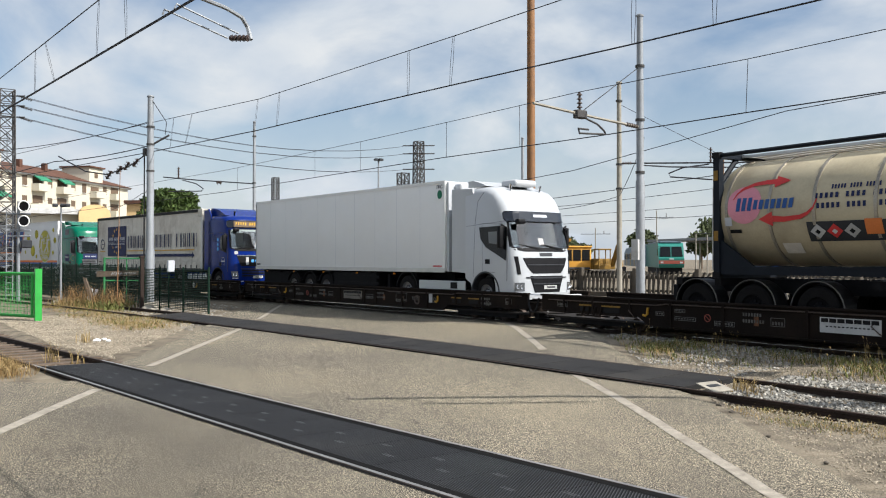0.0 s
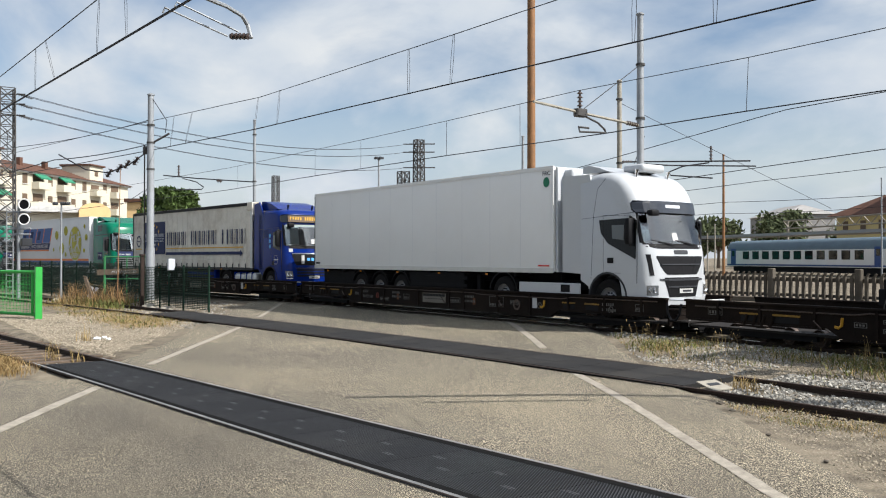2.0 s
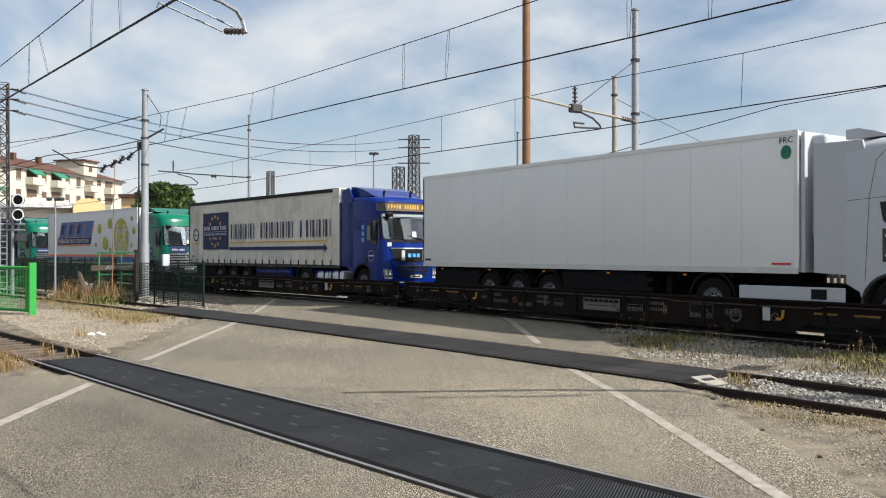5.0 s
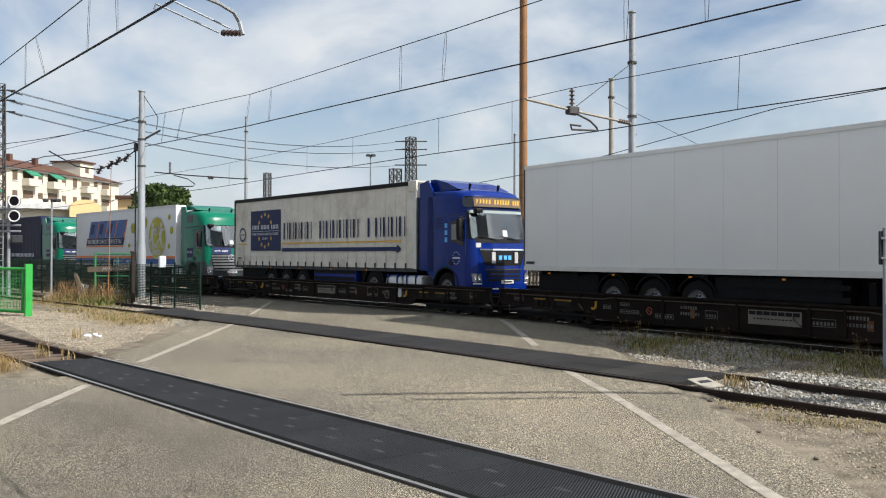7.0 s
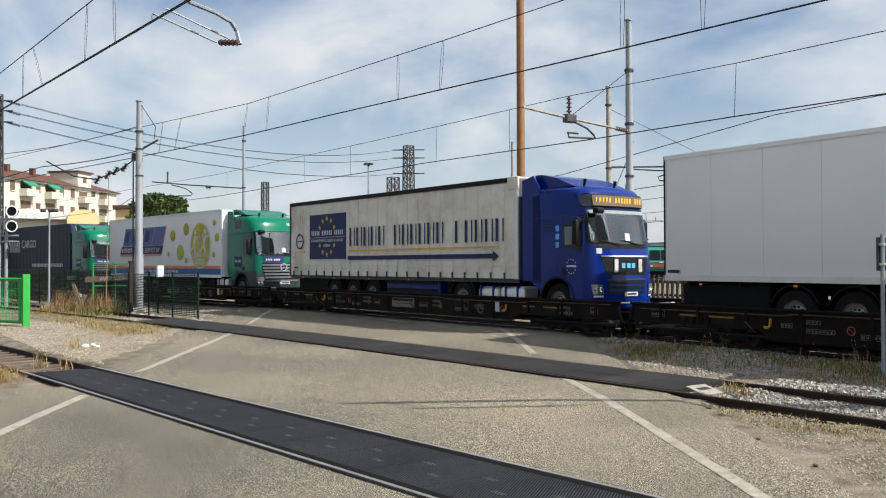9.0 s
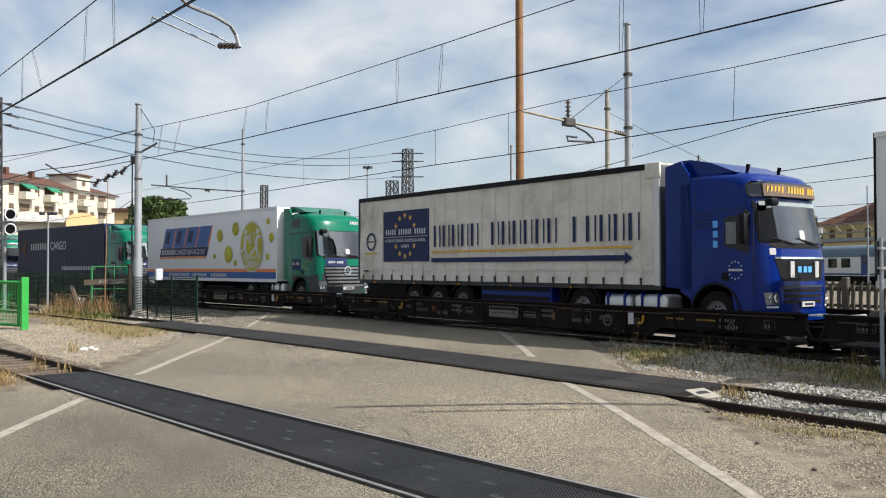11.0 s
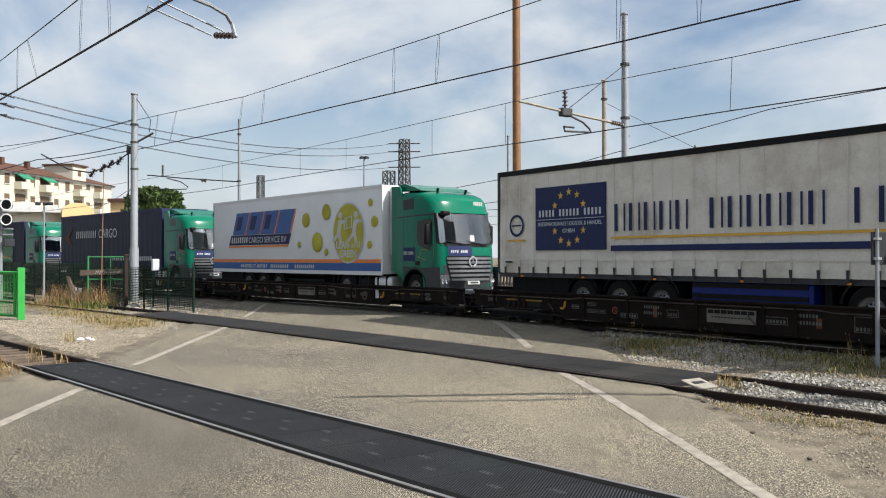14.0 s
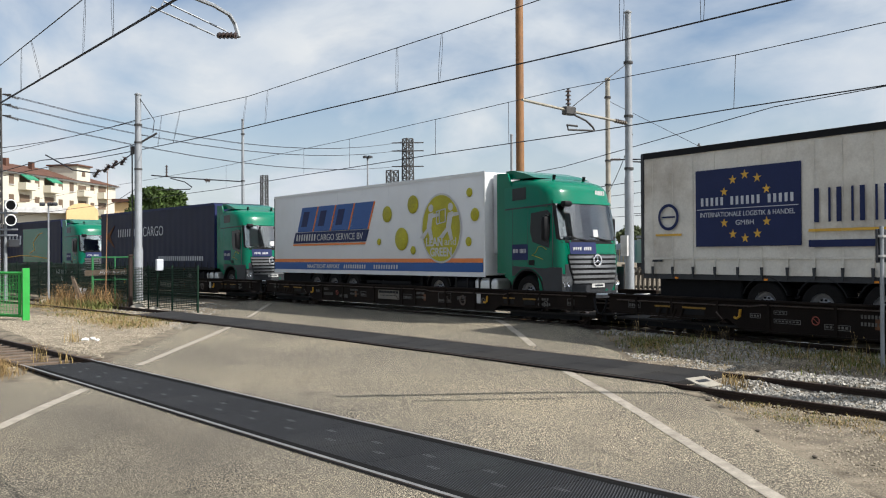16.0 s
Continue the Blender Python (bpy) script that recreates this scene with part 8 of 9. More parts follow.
for k in range(9):
    part("window", bbox(-24 + 2.5 * k, -22.6 + 2.5 * k, -1.44, -1.41, 1.9, 2.7), "black", gc)
    if k % 3 == 1:
        part("door", bbox(-22.4 + 2.5 * k, -21.6 + 2.5 * k, -1.45, -1.41, 1.0, 2.9), "yellowwall", gc, "dull yellow door")

# orange works vehicle
wv = empty("works_vehicle", "orange track maintenance vehicle with dark cab windows", "rail vehicle", "", pose(-60.0, 55.4, 0.24, 0, 0, -30))
part("cab", bbox(-6.5, 0, -1.35, 1.35, 0.9, 2.98, 0.18, 3), "works", wv, "orange cab", True)
part("roof", bbox(-6.6, 0.1, -1.42, 1.42, 2.96, 3.12, 0.06, 2), "works", wv)
for x in (-1.7, -3.4, -5.1):
    part("window", bbox(x - 0.65, x + 0.65, -1.38, -1.34, 1.8, 2.75), "darkglass", wv)
for y in (-0.86, -0.02, 0.82):
    part("front_window", bbox(-0.02, 0.03, y - 0.36, y + 0.36, 1.75, 2.78), "darkglass", wv)
part("roof_rack", path_rod(bmesh.new(), [(-6.2, -1.1, 3.12), (-6.2, -1.1, 3.5), (-0.6, -1.1, 3.5), (-0.6, -1.1, 3.12)], 0.04, 5), "works", wv)
part("buffer_bar", bbox(0.0, 0.14, -1.2, 1.2, 0.95, 1.15, 0.02, 1), "lattice", wv)
part("underframe", bbox(-11, 0, -1.3, 1.3, 0.35, 0.9), "chassis", wv)
for x in (-1.6, -5.0, -9.2):
    part("wheel", rod(bmesh.new(), (x, -0.85, 0.42), (x, 0.85, 0.42), 0.45, n=18), "chassis", wv)
part("crane_base", bbox(-9.5, -7.4, -1.0, 1.0, 0.9, 3.0, 0.1, 2), "yellow", wv)
bm = rod(bmesh.new(), (-8.5, 0, 3.0), (-3.0, 0, 3.75), 0.18, 0.14, 8)
part("crane_boom", bm, "yellow", wv)

# yellow excavator parked behind the works vehicle
ex = empty("excavator", "yellow rail excavator with a folded arm, parked", "excavator", "", pose(-58.6, 57.4, 0.24, 0, 0, -20))
part("undercarriage", bbox(-1.6, 1.6, -1.1, 1.1, 0.2, 0.85, 0.1, 2), "chassis", ex)
part("engine_house", bbox(-1.5, 0.2, -1.1, 1.1, 0.95, 1.95, 0.12, 2), "yellow", ex, "dull yellow engine house", True)
part("cab_floor", bbox(0.25, 1.35, -1.1, 0.1, 0.95, 1.4, 0.05, 1), "yellow", ex)
for x in (0.3, 1.3):
    for y in (-1.05, 0.05):
        part("cab_pillar", rod(bmesh.new(), (x, y, 1.4), (x, y, 2.75), 0.05, n=6), "yellow", ex)
part("cab_roof", bbox(0.2, 1.4, -1.15, 0.15, 2.72, 2.85, 0.04, 1), "yellow", ex)
part("boom", prism(bmesh.new(), [(0.6, 1.2), (1.0, 1.3), (2.2, 3.0), (2.0, 3.2)], 0.3, 0.62), "yellow", ex)
part("stick", prism(bmesh.new(), [(2.0, 3.1), (2.3, 3.0), (2.9, 1.2), (2.65, 1.2)], 0.33, 0.58), "yellow", ex)
part("bucket", prism(bmesh.new(), [(2.6, 1.25), (3.0, 1.2), (2.9, 0.7), (2.3, 0.8)], 0.1, 0.8), "chassis", ex)

# ---- buildings ----
def apartment_house():
    h = empty("apartment_house", "cream apartment house with a brown tiled roof, balconies and green awnings", "house", "", frame_m(AP0, AP1))
    L = (Vector(AP1) - Vector(AP0)).length
    H = 15.1
    part("wall", bbox(0, L, 0, 11, 0, H), "plaster", h, "cream rendered wall")
    bm = bmesh.new()
    e = 0.7
    v = [bm.verts.new(q) for q in ((-e, -e, H), (L + e, -e, H), (L + e, 11 + e, H), (-e, 11 + e, H), (5, 5.5, H + 2.1), (L - 5, 5.5, H + 2.1))]
    for q in ((0, 1, 5, 4), (2, 3, 4, 5), (1, 2, 5), (3, 0, 4), (3, 2, 1, 0)):
        bm.faces.new([v[i] for i in q])
    roof = part("roof", bm, "tile", h, "brown tiled hipped roof")
    part("cornice", bbox(-0.4, L + 0.4, -0.4, 11.4, H - 0.25, H - 0.003), "coach_side", h)
    for x in (L * 0.30, L * 0.80):
        st = part("stair_tower", bbox(x - 2.0, x + 2.0, -0.15, 5, H - 0.6, H + 2.6), "plaster", h)
        part("tower_roof", bbox(x - 2.3, x + 2.3, -0.5, 5.3, H + 2.6, H + 2.85), "tile", st)
        part("tower_window", bbox(x - 0.5, x + 0.5, -0.2, -0.14, H + 0.9, H + 1.9), "shutter", st)
    for x in (L * 0.5, L * 0.62):
        part("chimney", bbox(x, x + 0.7, 3, 3.7, H + 1.0, H + 2.5), "tile", roof)
    bm = bmesh.new()
    rod(bm, (L * 0.47, 4, H + 2), (L * 0.47, 4, H + 6.2), 0.05, n=5)
    for z in (5.0, 5.5, 6.0):
        rod(bm, (L * 0.47 - 0.7, 4, H + z), (L * 0.47 + 0.7, 4, H + z), 0.04, n=4)
    part("aerial", bm, "wire", roof)
    rnd = random.Random(4)
    cols = int(L / 3.1)
    for f in range(5):
        z = 0.9 + 3.0 * f
        for c in range(cols):
            x = 1.6 + c * 3.1
            if c % 5 in (0, 3):
                bal = part("balcony", bbox(x - 1.5, x + 1.5, -1.3, 0.0, z - 0.35, z + 0.75), "plaster", h, "rendered balcony")
                part("balcony_opening", bbox(x - 1.2, x + 1.2, -0.05, -0.02, z + 0.75, z + 2.0), "shutter", h)
                if rnd.random() < 0.4:
                    bm = bmesh.new()
                    prism(bm, [(-0.02, z + 2.25), (-1.5, z + 1.35), (-1.5, z + 1.15), (-0.02, z + 2.05)], x - 1.4, x + 1.4, "x")
                    part("awning", bm, "awning", bal, "green awning")
            else:
                w = part("window", bbox(x - 0.55, x + 0.55, -0.06, 0.05, z + 0.35, z + 1.85), "shutter_red" if rnd.random() < 0.16 else "shutter", h, "shuttered window")
                part("sill", bbox(x - 0.65, x + 0.65, -0.16, -0.06, z + 0.27, z + 0.35), "coach_side", w)


AP0, AP1 = (-127.0, 5.2, 0.0), (-164.9, 41.7, 0.0)
apartment_house()

ob_ = empty("low_building", "low pale building with a flat roof and rounded ochre gable", "house", "", frame_m((-92.0, -6.0, 0.0), (-92.5, 21.5, 0.0)))
part("wall", bbox(0, 27.0, 0, 8, 0, 6.55), "plaster", ob_, "pale rendered wall")
part("roof", bbox(-0.6, 27.3, -0.9, 8.6, 6.55, 7.05), "plate", ob_, "pale flat roof with a deep edge")
part("upper_wall", bbox(14.0, 24.3, 2.0, 7.0, 7.05, 7.6), "plaster", ob_)
bm = bmesh.new()
prism(bm, [(24.4, 4.0), (27.4, 4.0)] + [(25.9 + 1.5 * math.cos(math.radians(t)), 6.6 + 0.95 * math.sin(math.radians(t))) for t in range(0, 181, 15)], -1.3, -0.95)
part("rounded_gable", bm, "ochre", ob_, "ochre rounded gable")
for k in range(6):
    part("window", bbox(2.0 + 2.9 * k, 3.6 + 2.9 * k, -0.05, 0.02, 4.6, 5.7), "darkglass", ob_)
orange_house = empty("ochre_house", "small ochre house with a dark roof edge beside the tree", "house", "", frame_m((-107.2, 27.0, 0.0), (-106.0, 28.7, 0.0)))
part("wall", bbox(0, 2.08, 0, 6, 0, 8.72), "ochre", orange_house)
part("roof", bbox(-0.2, 2.28, -0.4, 6.4, 8.72, 9.12), "tile", orange_house)
part("window", bbox(0.5, 1.2, -0.05, 0.02, 5.0, 6.2), "shutter", orange_house)

# yellow station building beyond the coaches
yb = empty("station_building", "yellow rendered station building with a broad brown tiled roof", "house", "", pose(-86.5, 139.5, 0.2, 0, 0, -18))
part("wall", bbox(0, 46, 0, 14, 0, 9.0), "yellowwall", yb, "yellow rendered wall")
bm = bmesh.new()
v = [bm.verts.new(q) for q in ((-1.2, -1.2, 9.0), (47.2, -1.2, 9.0), (47.2, 15.2, 9.0), (-1.2, 15.2, 9.0), (8, 7, 13.6), (38, 7, 13.6))]
for q in ((0, 1, 5, 4), (2, 3, 4, 5), (1, 2, 5), (3, 0, 4), (3, 2, 1, 0)):
    bm.faces.new([v[i] for i in q])
part("roof", bm, "tile", yb, "brown tiled roof")
for k in range(11):
    for z in (1.2, 6.0):
        w = part("window", bbox(1.6 + 4.0 * k, 2.8 + 4.0 * k, -0.06, 0.04, z, z + 2.1), "shutter", yb)
        part("sill", bbox(1.4 + 4.0 * k, 3.0 + 4.0 * k, -0.18, -0.06, z - 0.12, z), "plaster", w)
part("belvedere", bbox(10, 17, 4, 10, 11.5, 15.6), "ochre", yb)
part("belvedere_roof", bbox(9.2, 17.8, 3.2, 10.8, 15.6, 15.9), "tile", yb)
bm = bmesh.new()
for x in (12.0, 13.4):
    rod(bm, (x, 6, 15.9), (x, 6, 24.5), 0.07, n=5)
for z in (19, 20.5, 22):
    rod(bm, (11.2, 6, z), (14.2, 6, z), 0.05, n=4)
part("aerial", bm, "wire", yb)

# platform canopy, gantry and far roofs
pc = empty("platform_canopy", "long grey platform canopy on posts", "canopy", "", pose(-84.0, 101.0, 0.2, 0, 0, -17))
part("roof", bbox(-10, 64, -2.5, 2.5, 4.6, 4.95), "roofgrey", pc, "grey flat canopy roof")
for k in range(9):
    part("post", rod(bmesh.new(), (-8 + 8.5 * k, 0, 0), (-8 + 8.5 * k, 0, 4.6), 0.14, n=8), "concrete", pc)
gan = empty("signal_gantry", "pale lattice signal gantry across the sidings", "gantry", "", pose(-78.0, 113.0, 0.2, 0, 0, -24))
bm = bmesh.new()
for z in (6.2, 7.3):
    for y in (-0.4, 0.4):
        rod(bm, (0, y, z), (30, y, z), 0.09, n=5)
for k in range(20):
    rod(bm, (1.5 * k, -0.4, 6.2 if k % 2 else 7.3), (1.5 * k + 1.5, -0.4, 7.3 if k % 2 else 6.2), 0.06, n=4)
part("truss", bm, "concrete", gan)
for x in (0.5, 29.5):
    part("leg", rod(bmesh.new(), (x, 0, 0), (x, 0, 7.3), 0.18, n=6), "concrete", gan)


def block(x, y, w, dpt, h, turn, wall, roof, label, floors):
    t = empty("far_house", label, "house", "far houses", pose(x, y, 0.2, 0, 0, turn))
    part("wall", bbox(0, w, 0, dpt, 0, h), wall, t)
    bm = bmesh.new()
    v = [bm.verts.new(q) for q in ((-0.5, -0.5, h), (w + 0.5, -0.5, h), (w + 0.5, dpt + 0.5, h), (-0.5, dpt + 0.5, h), (w * 0.2, dpt / 2, h + 2.2), (w * 0.8, dpt / 2, h + 2.2))]
    for q in ((0, 1, 5, 4), (2, 3, 4, 5), (1, 2, 5), (3, 0, 4), (3, 2, 1, 0)):
        bm.faces.new([v[i] for i in q])
    part("roof", bm, roof, t)
    for f in range(floors):
        for k in range(int(w / 3.2)):
            part("window", bbox(1 + 3.2 * k, 2.2 + 3.2 * k, -0.06, 0.03, 1.0 + 3 * f, 2.5 + 3 * f), "shutter", t)


block(-128, 172, 22, 10, 11, -35, "roofgrey", "roofgrey", "grey far house above the sidings", 3)
block(-108, 190, 26, 10, 12.5, -30, "plaster", "tile", "pale far house above the sidings", 4)
block(-170, 140, 18, 10, 6.0, -40, "ochre", "tile", "low far house with a brown tiled roof", 2)
block(-96, 176, 14, 10, 8.5, -30, "ochre", "roofgrey", "ochre far house above the sidings", 2)


# ---- trees ----
def tree(x, y, h, crown_r, z_mid, seed, leaf="leaf", size=0.32, count=2600, label="leafy green tree"):
    rnd = random.Random(seed)
    t = empty("tree", label, "tree", "trees", Matrix.Translation((x, y, ground_z(x, y))))
    bm = bmesh.new()
    rod(bm, (0, 0, -0.2), (0.1, 0.05, z_mid * 0.75), 0.06 * h ** 0.75, 0.035 * h ** 0.75, 9)
    tips = []
    for k in range(9):
        a = 2 * math.pi * k / 9 + rnd.uniform(-0.3, 0.3)
        q = Vector((math.cos(a) * crown_r * rnd.uniform(0.45, 0.8), math.sin(a) * crown_r * rnd.uniform(0.45, 0.8), z_mid + (h - z_mid) * rnd.uniform(-0.3, 0.6)))
        rod(bm, (0.08, 0.04, z_mid * rnd.uniform(0.45, 0.75)), q, 0.02 * h ** 0.75, 0.008 * h ** 0.75, 6)
        tips.append(q)
    part("trunk", bm, "bark", t, "brown trunk and limbs")
    tips += [Vector((rnd.gauss(0, crown_r * 0.42), rnd.gauss(0, crown_r * 0.42), z_mid + rnd.uniform(-0.35, 0.85) * (h - z_mid))) for _ in range(22)]
    verts, faces = [], []
    for k in range(count):
        c = rnd.choice(tips)
        d = Vector((rnd.gauss(0, 1), rnd.gauss(0, 1), rnd.gauss(0, 0.8)))
        p = c + d.normalized() * crown_r * 0.34 * rnd.random() ** 0.4
        if p.z > h:
            p.z = h - rnd.random() * 0.6
        u = Vector((rnd.gauss(0, 1), rnd.gauss(0, 1), rnd.gauss(0, 1))).normalized()
        w = u.orthogonal().normalized()
        s = size * rnd.uniform(0.6, 1.3)
        i = len(verts)
        verts += [p - u * s, p + w * s * 0.5 + u.cross(w) * s * 0.15, p + u * s, p - w * s * 0.5 + u.cross(w) * s * 0.15]
        faces.append((i, i + 1, i + 2, i + 3))
    me = bpy.data.meshes.new("crown")
    me.from_pydata([tuple(v) for v in verts], [], faces)
    me.materials.append(M[leaf])
    ob = new("crown", me)
    ob.parent = t
    ob["label"] = "uneven crown of many leaves"


tree(-75.2, 22.6, 7.7, 2.5, 5.9, 3, "leaf", 0.26, 4200, "dense dark green tree beyond the fence")
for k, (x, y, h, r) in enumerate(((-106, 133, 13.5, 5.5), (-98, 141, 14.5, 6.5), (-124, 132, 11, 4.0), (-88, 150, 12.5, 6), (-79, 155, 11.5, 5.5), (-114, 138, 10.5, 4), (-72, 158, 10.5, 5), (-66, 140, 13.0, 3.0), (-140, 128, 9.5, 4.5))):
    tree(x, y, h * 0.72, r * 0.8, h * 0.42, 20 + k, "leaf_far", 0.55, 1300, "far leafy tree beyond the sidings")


# ---- ballast, weeds and litter ----
def off_road(x, y):
    return x < road_edge(ROAD_L, y) - 0.05 or x > road_edge(ROAD_R, y) + 0.05


def stones(name, count, area, size, seed, label, keep=lambda x, y: True, material="stone"):
    """Loose stones strewn over a stretch of ground; one object of small broken lumps."""
    rnd = random.Random(seed)
    verts, faces = [], []
    base = [(-1, -1, -0.6), (1, -0.8, -0.6), (0.9, 1, -0.6), (-0.9, 0.9, -0.6), (-0.6, -0.7, 0.6), (0.7, -0.5, 0.75), (0.5, 0.7, 0.55), (-0.7, 0.6, 0.7)]
    quads = [(0, 3, 2, 1), (4, 5, 6, 7), (0, 1, 5, 4), (1, 2, 6, 5), (2, 3, 7, 6), (3, 0, 4, 7)]
    for _ in range(count):
        x, y = rnd.uniform(area[0], area[1]), rnd.uniform(area[2], area[3])
        if not keep(x, y):
            continue
        s = size * rnd.uniform(0.45, 1.25)
        rot = Euler((rnd.uniform(-0.6, 0.6), rnd.uniform(-0.6, 0.6), rnd.uniform(0, 6.3))).to_matrix()
        z = ground_z(x, y) - 0.05 + rough(x, y) + s * 0.25
        i = len(verts)
        for b in base:
            q = rot @ Vector((b[0] * s * rnd.uniform(0.7, 1.2), b[1] * s * rnd.uniform(0.6, 1.0), b[2] * s * rnd.uniform(0.6, 1.0)))
            verts.append((x + q.x, y + q.y, z + q.z))
        faces += [tuple(i + k for k in f) for f in quads]
    me = bpy.data.meshes.new(name)
    me.from_pydata(verts, [], faces)
    me.materials.append(M[material])
    return tagged(new(name, me), label, "ballast", kind="stuff")


stones("ballast", 15000, (-10.2, 1.0, 9.6, 13.4), 0.032, 1, "pale grey track ballast between rusty rails", lambda x, y: off_road(x, y) and (mid_lo(x) + 0.05 < y < mid_hi(x) + 1.1 and x > -9.2 and abs(y - mid_lo(x)) > 0.05 and abs(y - mid_hi(x)) > 0.05))
stones("gravel", 34000, (-12.5, 1.0, 7.0, 15.4), 0.013, 2, "loose gravel scattered beside the siding", lambda x, y: off_road(x, y), "sand")
stones("ballast", 7000, (-13.5, 1.0, 12.4, 15.2), 0.024, 7, "pale ballast strewn along the verge of the train track", lambda x, y: off_road(x, y) and y > mid_hi(x) + 0.3 and noise.noise((x * 0.7, y * 0.9, 4)) > -0.15)
stones("ballast", 9000, (-46.0, -18.6, 1.5, 6.5), 0.024, 3, "stones and broken ballast beside the crossing track", lambda x, y: off_road(x, y) and y < near_hi(x) + 0.4)
stones("sandy_gravel", 26000, (-36.0, -18.6, 4.2, 9.5), 0.016, 14, "pale sandy gravel between track and road", lambda x, y: near_hi(x) + 0.3 < y and x < road_edge(ROAD_L, y) - 0.9 + 0.8 * noise.noise((x, y, 2)), "sand")
stones("ballast", 2600, (-48.0, -26.0, 8.5, 13.5), 0.03, 4, "pale rubble between fence and road", lambda x, y: off_road(x, y))
stones("ballast", 4000, (-16.0, 2.0, 15.0, 17.0), 0.035, 6, "grimy ballast beside the train track", lambda x, y: off_road(x, y) and train_y(x) - 1.9 < y < train_y(x) - 0.9)


def lumps(spots, label, material="concrete"):
    for k, (x, y, s) in enumerate(spots):
        rnd = random.Random(50 + k)
        bm = bmesh.new()
        bmesh.ops.create_icosphere(bm, subdivisions=2, radius=s)
        for v in bm.verts:
            v.co *= 1 + 0.35 * noise.noise(v.co * (2.2 / s) + Vector((k, 0, 0)))
            v.co.z *= 0.55
        ob = tagged(part("rubble_stone", bm, material), label, "stone", "rubble stones")
        ob.location = (x, y, ground_z(x, y) + s * 0.15 - 0.04)


lumps(((-39.3, 11.0, 0.28), (-38.4, 10.8, 0.22), (-37.6, 10.4, 0.30), (-36.7, 10.3, 0.20), (-35.9, 10.6, 0.24), (-35.0, 10.5, 0.18), (-39.9, 10.3, 0.2), (-40.9, 10.2, 0.24), (-43.5, 9.0, 0.22), (-45, 8.6, 0.25), (-46.5, 8.4, 0.25)), "broken pale concrete lump by the mast")
lumps(((-24.2, 5.35, 0.10), (-24.5, 5.6, 0.07), (-24.0, 5.6, 0.06)), "white crumpled litter on the gravel", "signal")
lumps(((-7.9, 10.2, 0.05), (-8.4, 10.55, 0.045), (-6.6, 9.2, 0.03), (-5.4, 8.5, 0.03), (-4.2, 8.6, 0.035)), "small loose stone at the asphalt edge", "fence_conc")


def blades(name, spots, count, h, spread_r, material, seed, label, lean=0.45, width=0.012, heads=False):
    """Tufts of thin blades around the given spots."""
    rnd = random.Random(seed)
    verts, faces = [], []
    for x0, y0, k in spots:
        for _ in range(int(count * k)):
            x, y = x0 + rnd.gauss(0, spread_r), y0 + rnd.gauss(0, spread_r * 0.75)
            if not off_road(x, y):
                continue
            z = ground_z(x, y) - 0.05 + rough(x, y)
            a = rnd.uniform(0, 6.28)
            hh = h * k ** 0.5 * rnd.uniform(0.35, 1.15)
            d = Vector((math.cos(a), math.sin(a), 0))
            s = Vector((-d.y, d.x, 0)) * width * rnd.uniform(0.6, 1.4)
            p0, p1 = Vector((x, y, z)), Vector((x, y, z)) + d * hh * lean * 0.35 + Vector((0, 0, hh * 0.6))
            p2 = p1 + d * hh * lean * rnd.uniform(0.4, 1.0) + Vector((0, 0, hh * 0.38))
            i = len(verts)
            verts += [p0 - s, p0 + s, p1 + s * 0.8, p1 - s * 0.8, p2]
            faces += [(i, i + 1, i + 2, i + 3), (i + 3, i + 2, i + 4)]
            if heads and rnd.random() < 0.35:
                i = len(verts)
                verts += [p2 + Vector((0.009, 0, -0.02)), p2 + Vector((0, 0.009, 0.015)), p2 + Vector((-0.009, 0, 0.025)), p2 + Vector((0, -0.009, 0))]
                faces.append((i, i + 1, i + 2, i + 3))
    me = bpy.data.meshes.new(name)
    me.from_pydata([tuple(v) for v in verts], [], faces)
    me.materials.append(M[material])
    return tagged(new(name, me), label, "grass", kind="stuff")


rg = random.Random(11)
verge = [(rg.uniform(-16.6, 1.0), rg.uniform(13.6, 15.6), rg.uniform(0.4, 1.3)) for _ in range(130)]
verge = [v for v in verge if v[0] > road_edge(ROAD_R, v[1]) + 0.1]
blades("dry_grass", verge, 50, 0.10, 0.34, "straw", 1, "dry yellow grass along the train track", 0.9, 0.0055)
blades("weeds", verge, 45, 0.14, 0.36, "grass", 2, "low green weeds along the train track", 0.8, 0.007)
tall = [(rg.uniform(-15.0, -3.0), rg.uniform(14.6, 15.6), rg.uniform(0.5, 1.0)) for _ in range(34)]
blades("tall_weeds", tall, 8, 0.50, 0.16, "straw", 3, "thin tall weeds with seed heads before the wagons", 0.3, 0.004, True)
blades("dry_grass", [(-9.0, 11.95, 0.8), (-15.9, 14.7, 1.4), (-15.3, 14.5, 1.2), (-14.8, 14.2, 1.0), (-14.2, 14.0, 0.7)], 150, 0.24, 0.16, "straw", 4, "tuft of straw-coloured grass at the deck's end", 0.6, 0.005)
low = [(rg.uniform(-8.3, 0.0), 0, rg.uniform(0.3, 0.9)) for _ in range(46)]
low = [(x, mid_lo(x) - rg.uniform(0.25, 1.3), k) for x, _, k in low]
blades("dry_grass", low, 150, 0.06, 0.26, "straw", 5, "short dry grass at the edge of the ballast", 1.2, 0.0035)
blades("weeds", low[::2], 130, 0.055, 0.25, "grass", 6, "short green weeds at the edge of the ballast", 1.0, 0.004)
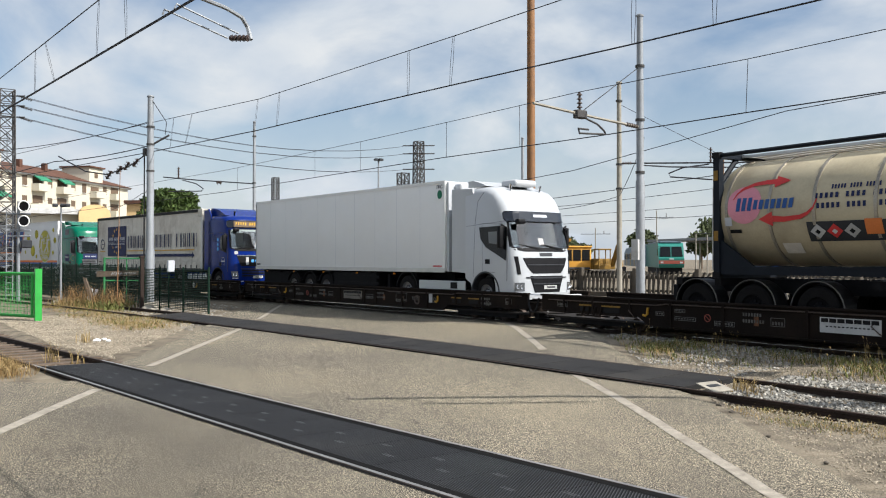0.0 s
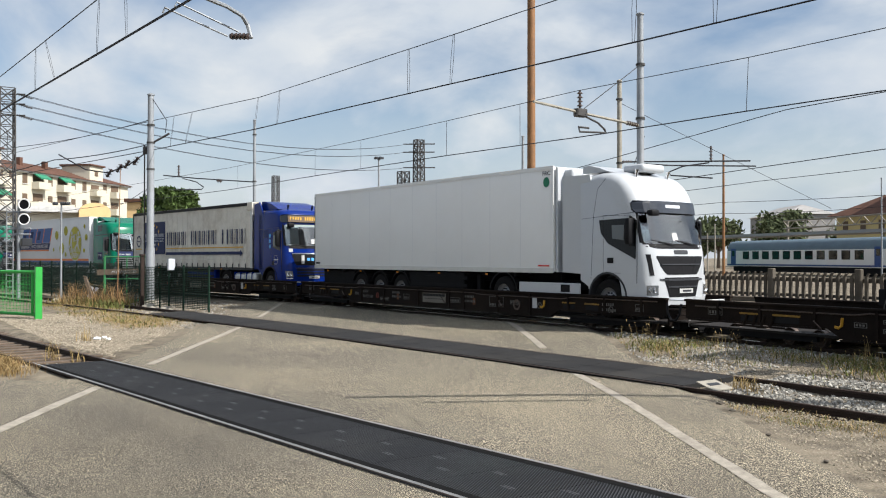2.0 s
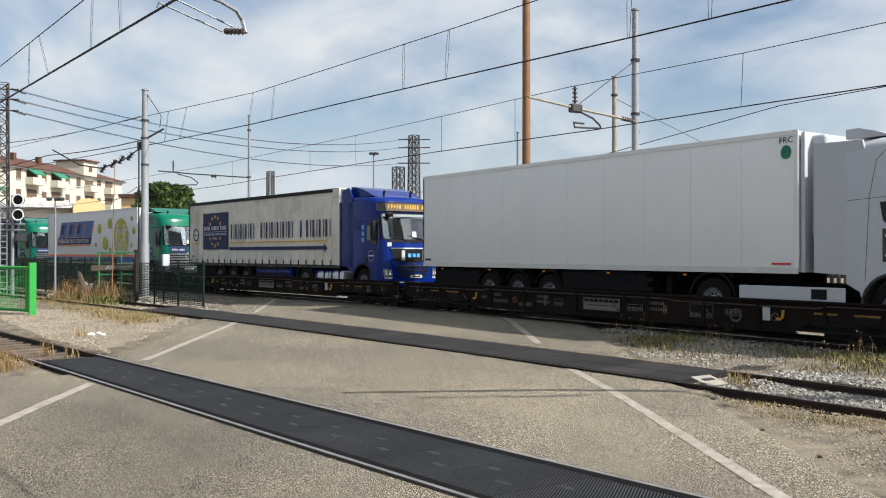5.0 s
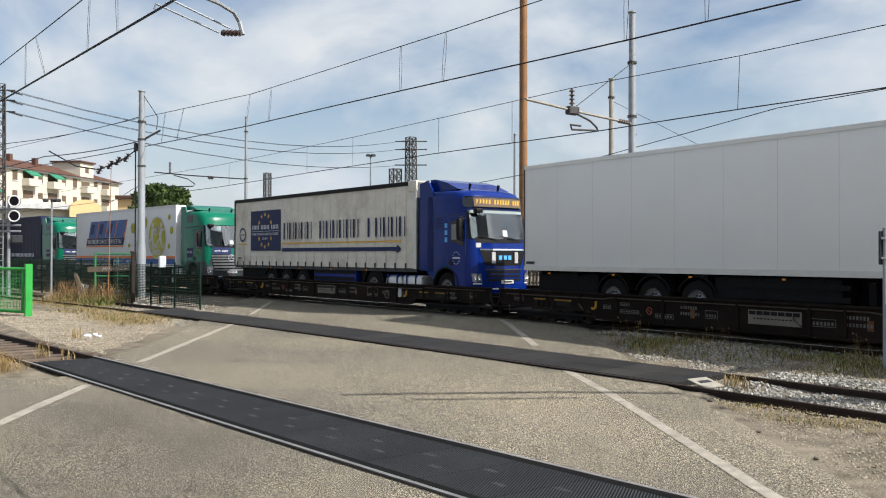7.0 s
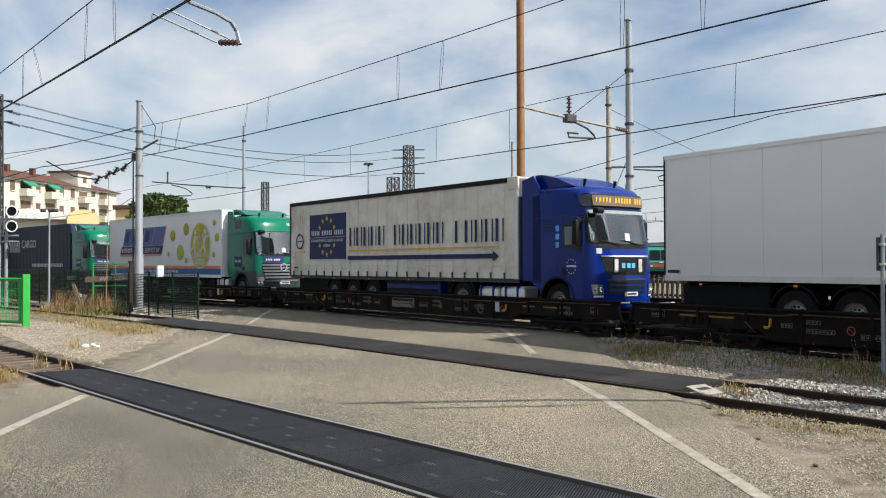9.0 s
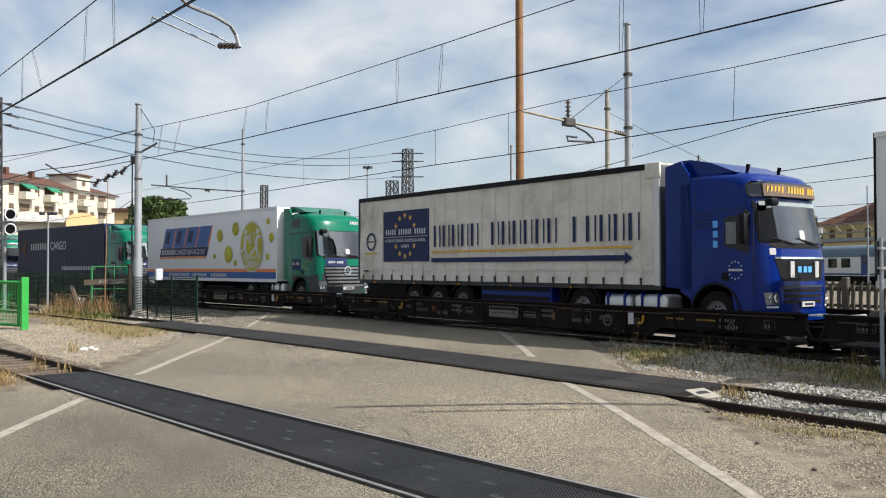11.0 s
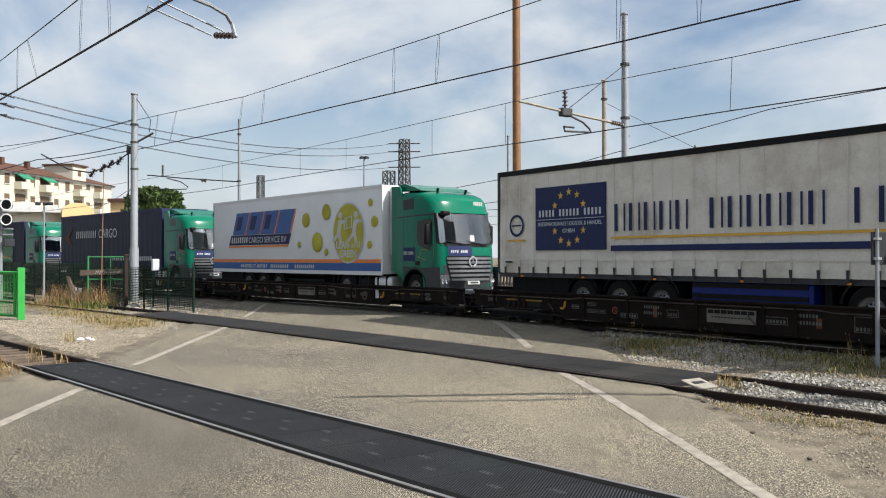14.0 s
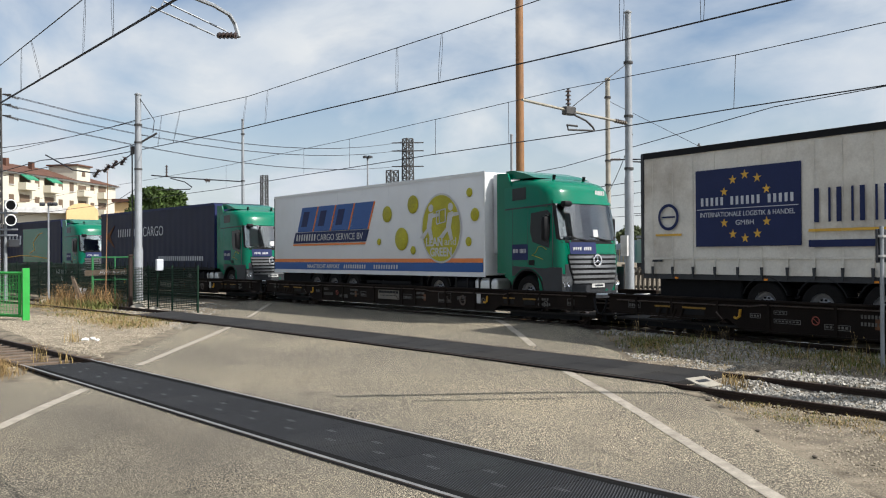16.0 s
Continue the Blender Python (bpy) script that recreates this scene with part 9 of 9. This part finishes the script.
bush = [(-41.4, 9.6, 1.4), (-41.0, 9.2, 1.2), (-42.6, 8.8, 1.5), (-43.2, 8.6, 1.3), (-40.4, 10.0, 1.2), (-39.9, 9.9, 1.0), (-42.0, 8.9, 1.0), (-44.0, 8.4, 1.0)]
left = [(rg.uniform(-45, -27), 0, rg.uniform(0.4, 1.2)) for _ in range(110)]
left = [(x, 6.0 + (x + 27) * -0.02 + rg.uniform(0.9, 2.9), k) for x, _, k in left]
blades("dry_grass", [(x, y - 0.5, k) for x, y, k in bush], 40, 0.4, 0.4, "straw", 21, "pale dry grass before the mast", 0.8, 0.006)
blades("dry_grass", left, 90, 0.12, 0.5, "straw", 7, "dry straw-coloured grass round the green fence panel", 0.9, 0.004)
blades("weeds", left, 40, 0.09, 0.5, "brownweed", 17, "dull brown weeds round the green fence panel", 0.9, 0.004)
blades("weeds", [v for v in left if v[1] > 6.6], 16, 0.12, 0.5, "grass", 8, "green weeds in the rubble by the fence", 0.7, 0.011)
blades("tall_weeds", bush, 75, 0.85, 0.40, "brownweed", 9, "tall dry brown weeds round the mast's foot", 0.45, 0.008, True)
blades("weeds", bush + [(-38.8, 9.3, 1.0), (-38.0, 9.1, 0.8), (-40.2, 9.0, 1.2)], 45, 0.36, 0.42, "grass", 10, "green weeds round the mast's foot", 0.6, 0.025)
corner = [(rg.uniform(-22.5, -17.4), rg.uniform(0.2, 2.6), rg.uniform(0.5, 1.2)) for _ in range(60)]
corner = [v for v in corner if v[1] < near_lo(v[0]) - 0.3]
blades("dry_grass", corner, 200, 0.30, 0.24, "straw", 12, "dry yellow grass at the asphalt's corner", 0.9, 0.0035)
blades("tall_weeds", corner, 90, 0.34, 0.24, "brownweed", 18, "dry brown weeds at the asphalt's corner", 0.8, 0.004)
blades("tall_weeds", [(-20.6, 3.6, 0.9), (-24.0, 5.0, 0.6), (-19.9, 4.0, 0.5)], 40, 0.55, 0.10, "straw", 13, "single dry grass stalks between the rails", 0.3, 0.008)

# sleepers of the open stretches of track
for fy, xs, z in ((lambda x: (near_lo(x) + near_hi(x)) / 2, [-19.4 - 0.62 * k for k in range(40)], -0.27), (lambda x: (mid_lo(x) + mid_hi(x)) / 2, [-8.9 + 0.62 * k for k in range(18)] + [-34.0 - 0.62 * k for k in range(20)], -0.31)):
    first = None
    for x in xs:
        if first is None:
            first = tagged(part("sleeper", bbox(-0.12, 0.12, -1.25, 1.25, 0, 0.14, 0.015, 1), "sleeper"), "weathered timber sleeper half sunk in ballast", "sleeper", "sleepers")
            ob = first
        else:
            ob = new("sleeper", first.data)
            tagged(ob, "weathered timber sleeper half sunk in ballast", "sleeper", "sleepers")
        ob.matrix_world = pose(x, fy(x), z + 0.04, 0, 0, 6.5)


# asphalt patches and cracks, with shadows of overhead wires painted in as lines
def cracks():
    rnd = random.Random(8)
    bm = bmesh.new()
    for x, y, a, n in ((-7.2, 2.2, 2.4, 9), (-9.5, 1.4, 2.9, 8), (-6.0, 6.6, 2.6, 12), (-10.5, 7.2, 2.2, 12), (-14.2, 8.0, 2.7, 30), (-8.6, 8.2, 0.6, 18), (-17.0, 6.4, 0.4, 24), (-12.5, 9.0, 1.0, 18), (-5.6, 1.0, 1.2, 20), (-20.0, 8.4, 0.2, 22), (-10.6, 2.6, 0.1, 10), (-12.0, 1.6, 0.5, 8), (-8.2, 3.2, 0.3, 7), (-13.6, 6.4, 0.25, 40), (-11.0, 6.2, 0.2, 34)):
        p = Vector((x, y))
        for k in range(n):
            a += rnd.uniform(-0.2, 0.2) * (1 if k % 2 else -1)
            q = p + Vector((math.cos(a), math.sin(a))) * 0.14
            w = Vector((-math.sin(a), math.cos(a))) * rnd.uniform(0.002, 0.006)
            z = [ground_z(c.x, c.y) + 0.012 * noise.noise((c.x * 0.3, c.y * 0.3, 5)) + 0.004 for c in (p, q)]
            bm.faces.new([bm.verts.new((c.x, c.y, h)) for c, h in ((p - w, z[0]), (p + w, z[0]), (q + w, z[1]), (q - w, z[1]))])
            p = q
    return tagged(part("asphalt_cracks", bm, "tar"), "dark wandering cracks and painted wire shadows on the asphalt", "cracks", kind="stuff")


M["tar"] = mat("crack_and_shadow_dark", (0.033, 0.03, 0.026), 0.9, 0, 0.2, 5, 40, 0.0)
cracks()


# ---- the train runs ----
def motions():
    for thing, s, back, z in MOVING:
        walk(thing, train_rows(s, back, z))
    steps = [0.1 * k for k in range(161)]
    for ws in WHEELSETS:
        at = Matrix.Translation(ws.location)
        walk(ws, [(t, at @ Matrix.Rotation(run_out(t) / 0.185, 4, "Y")) for t in steps])


motions()
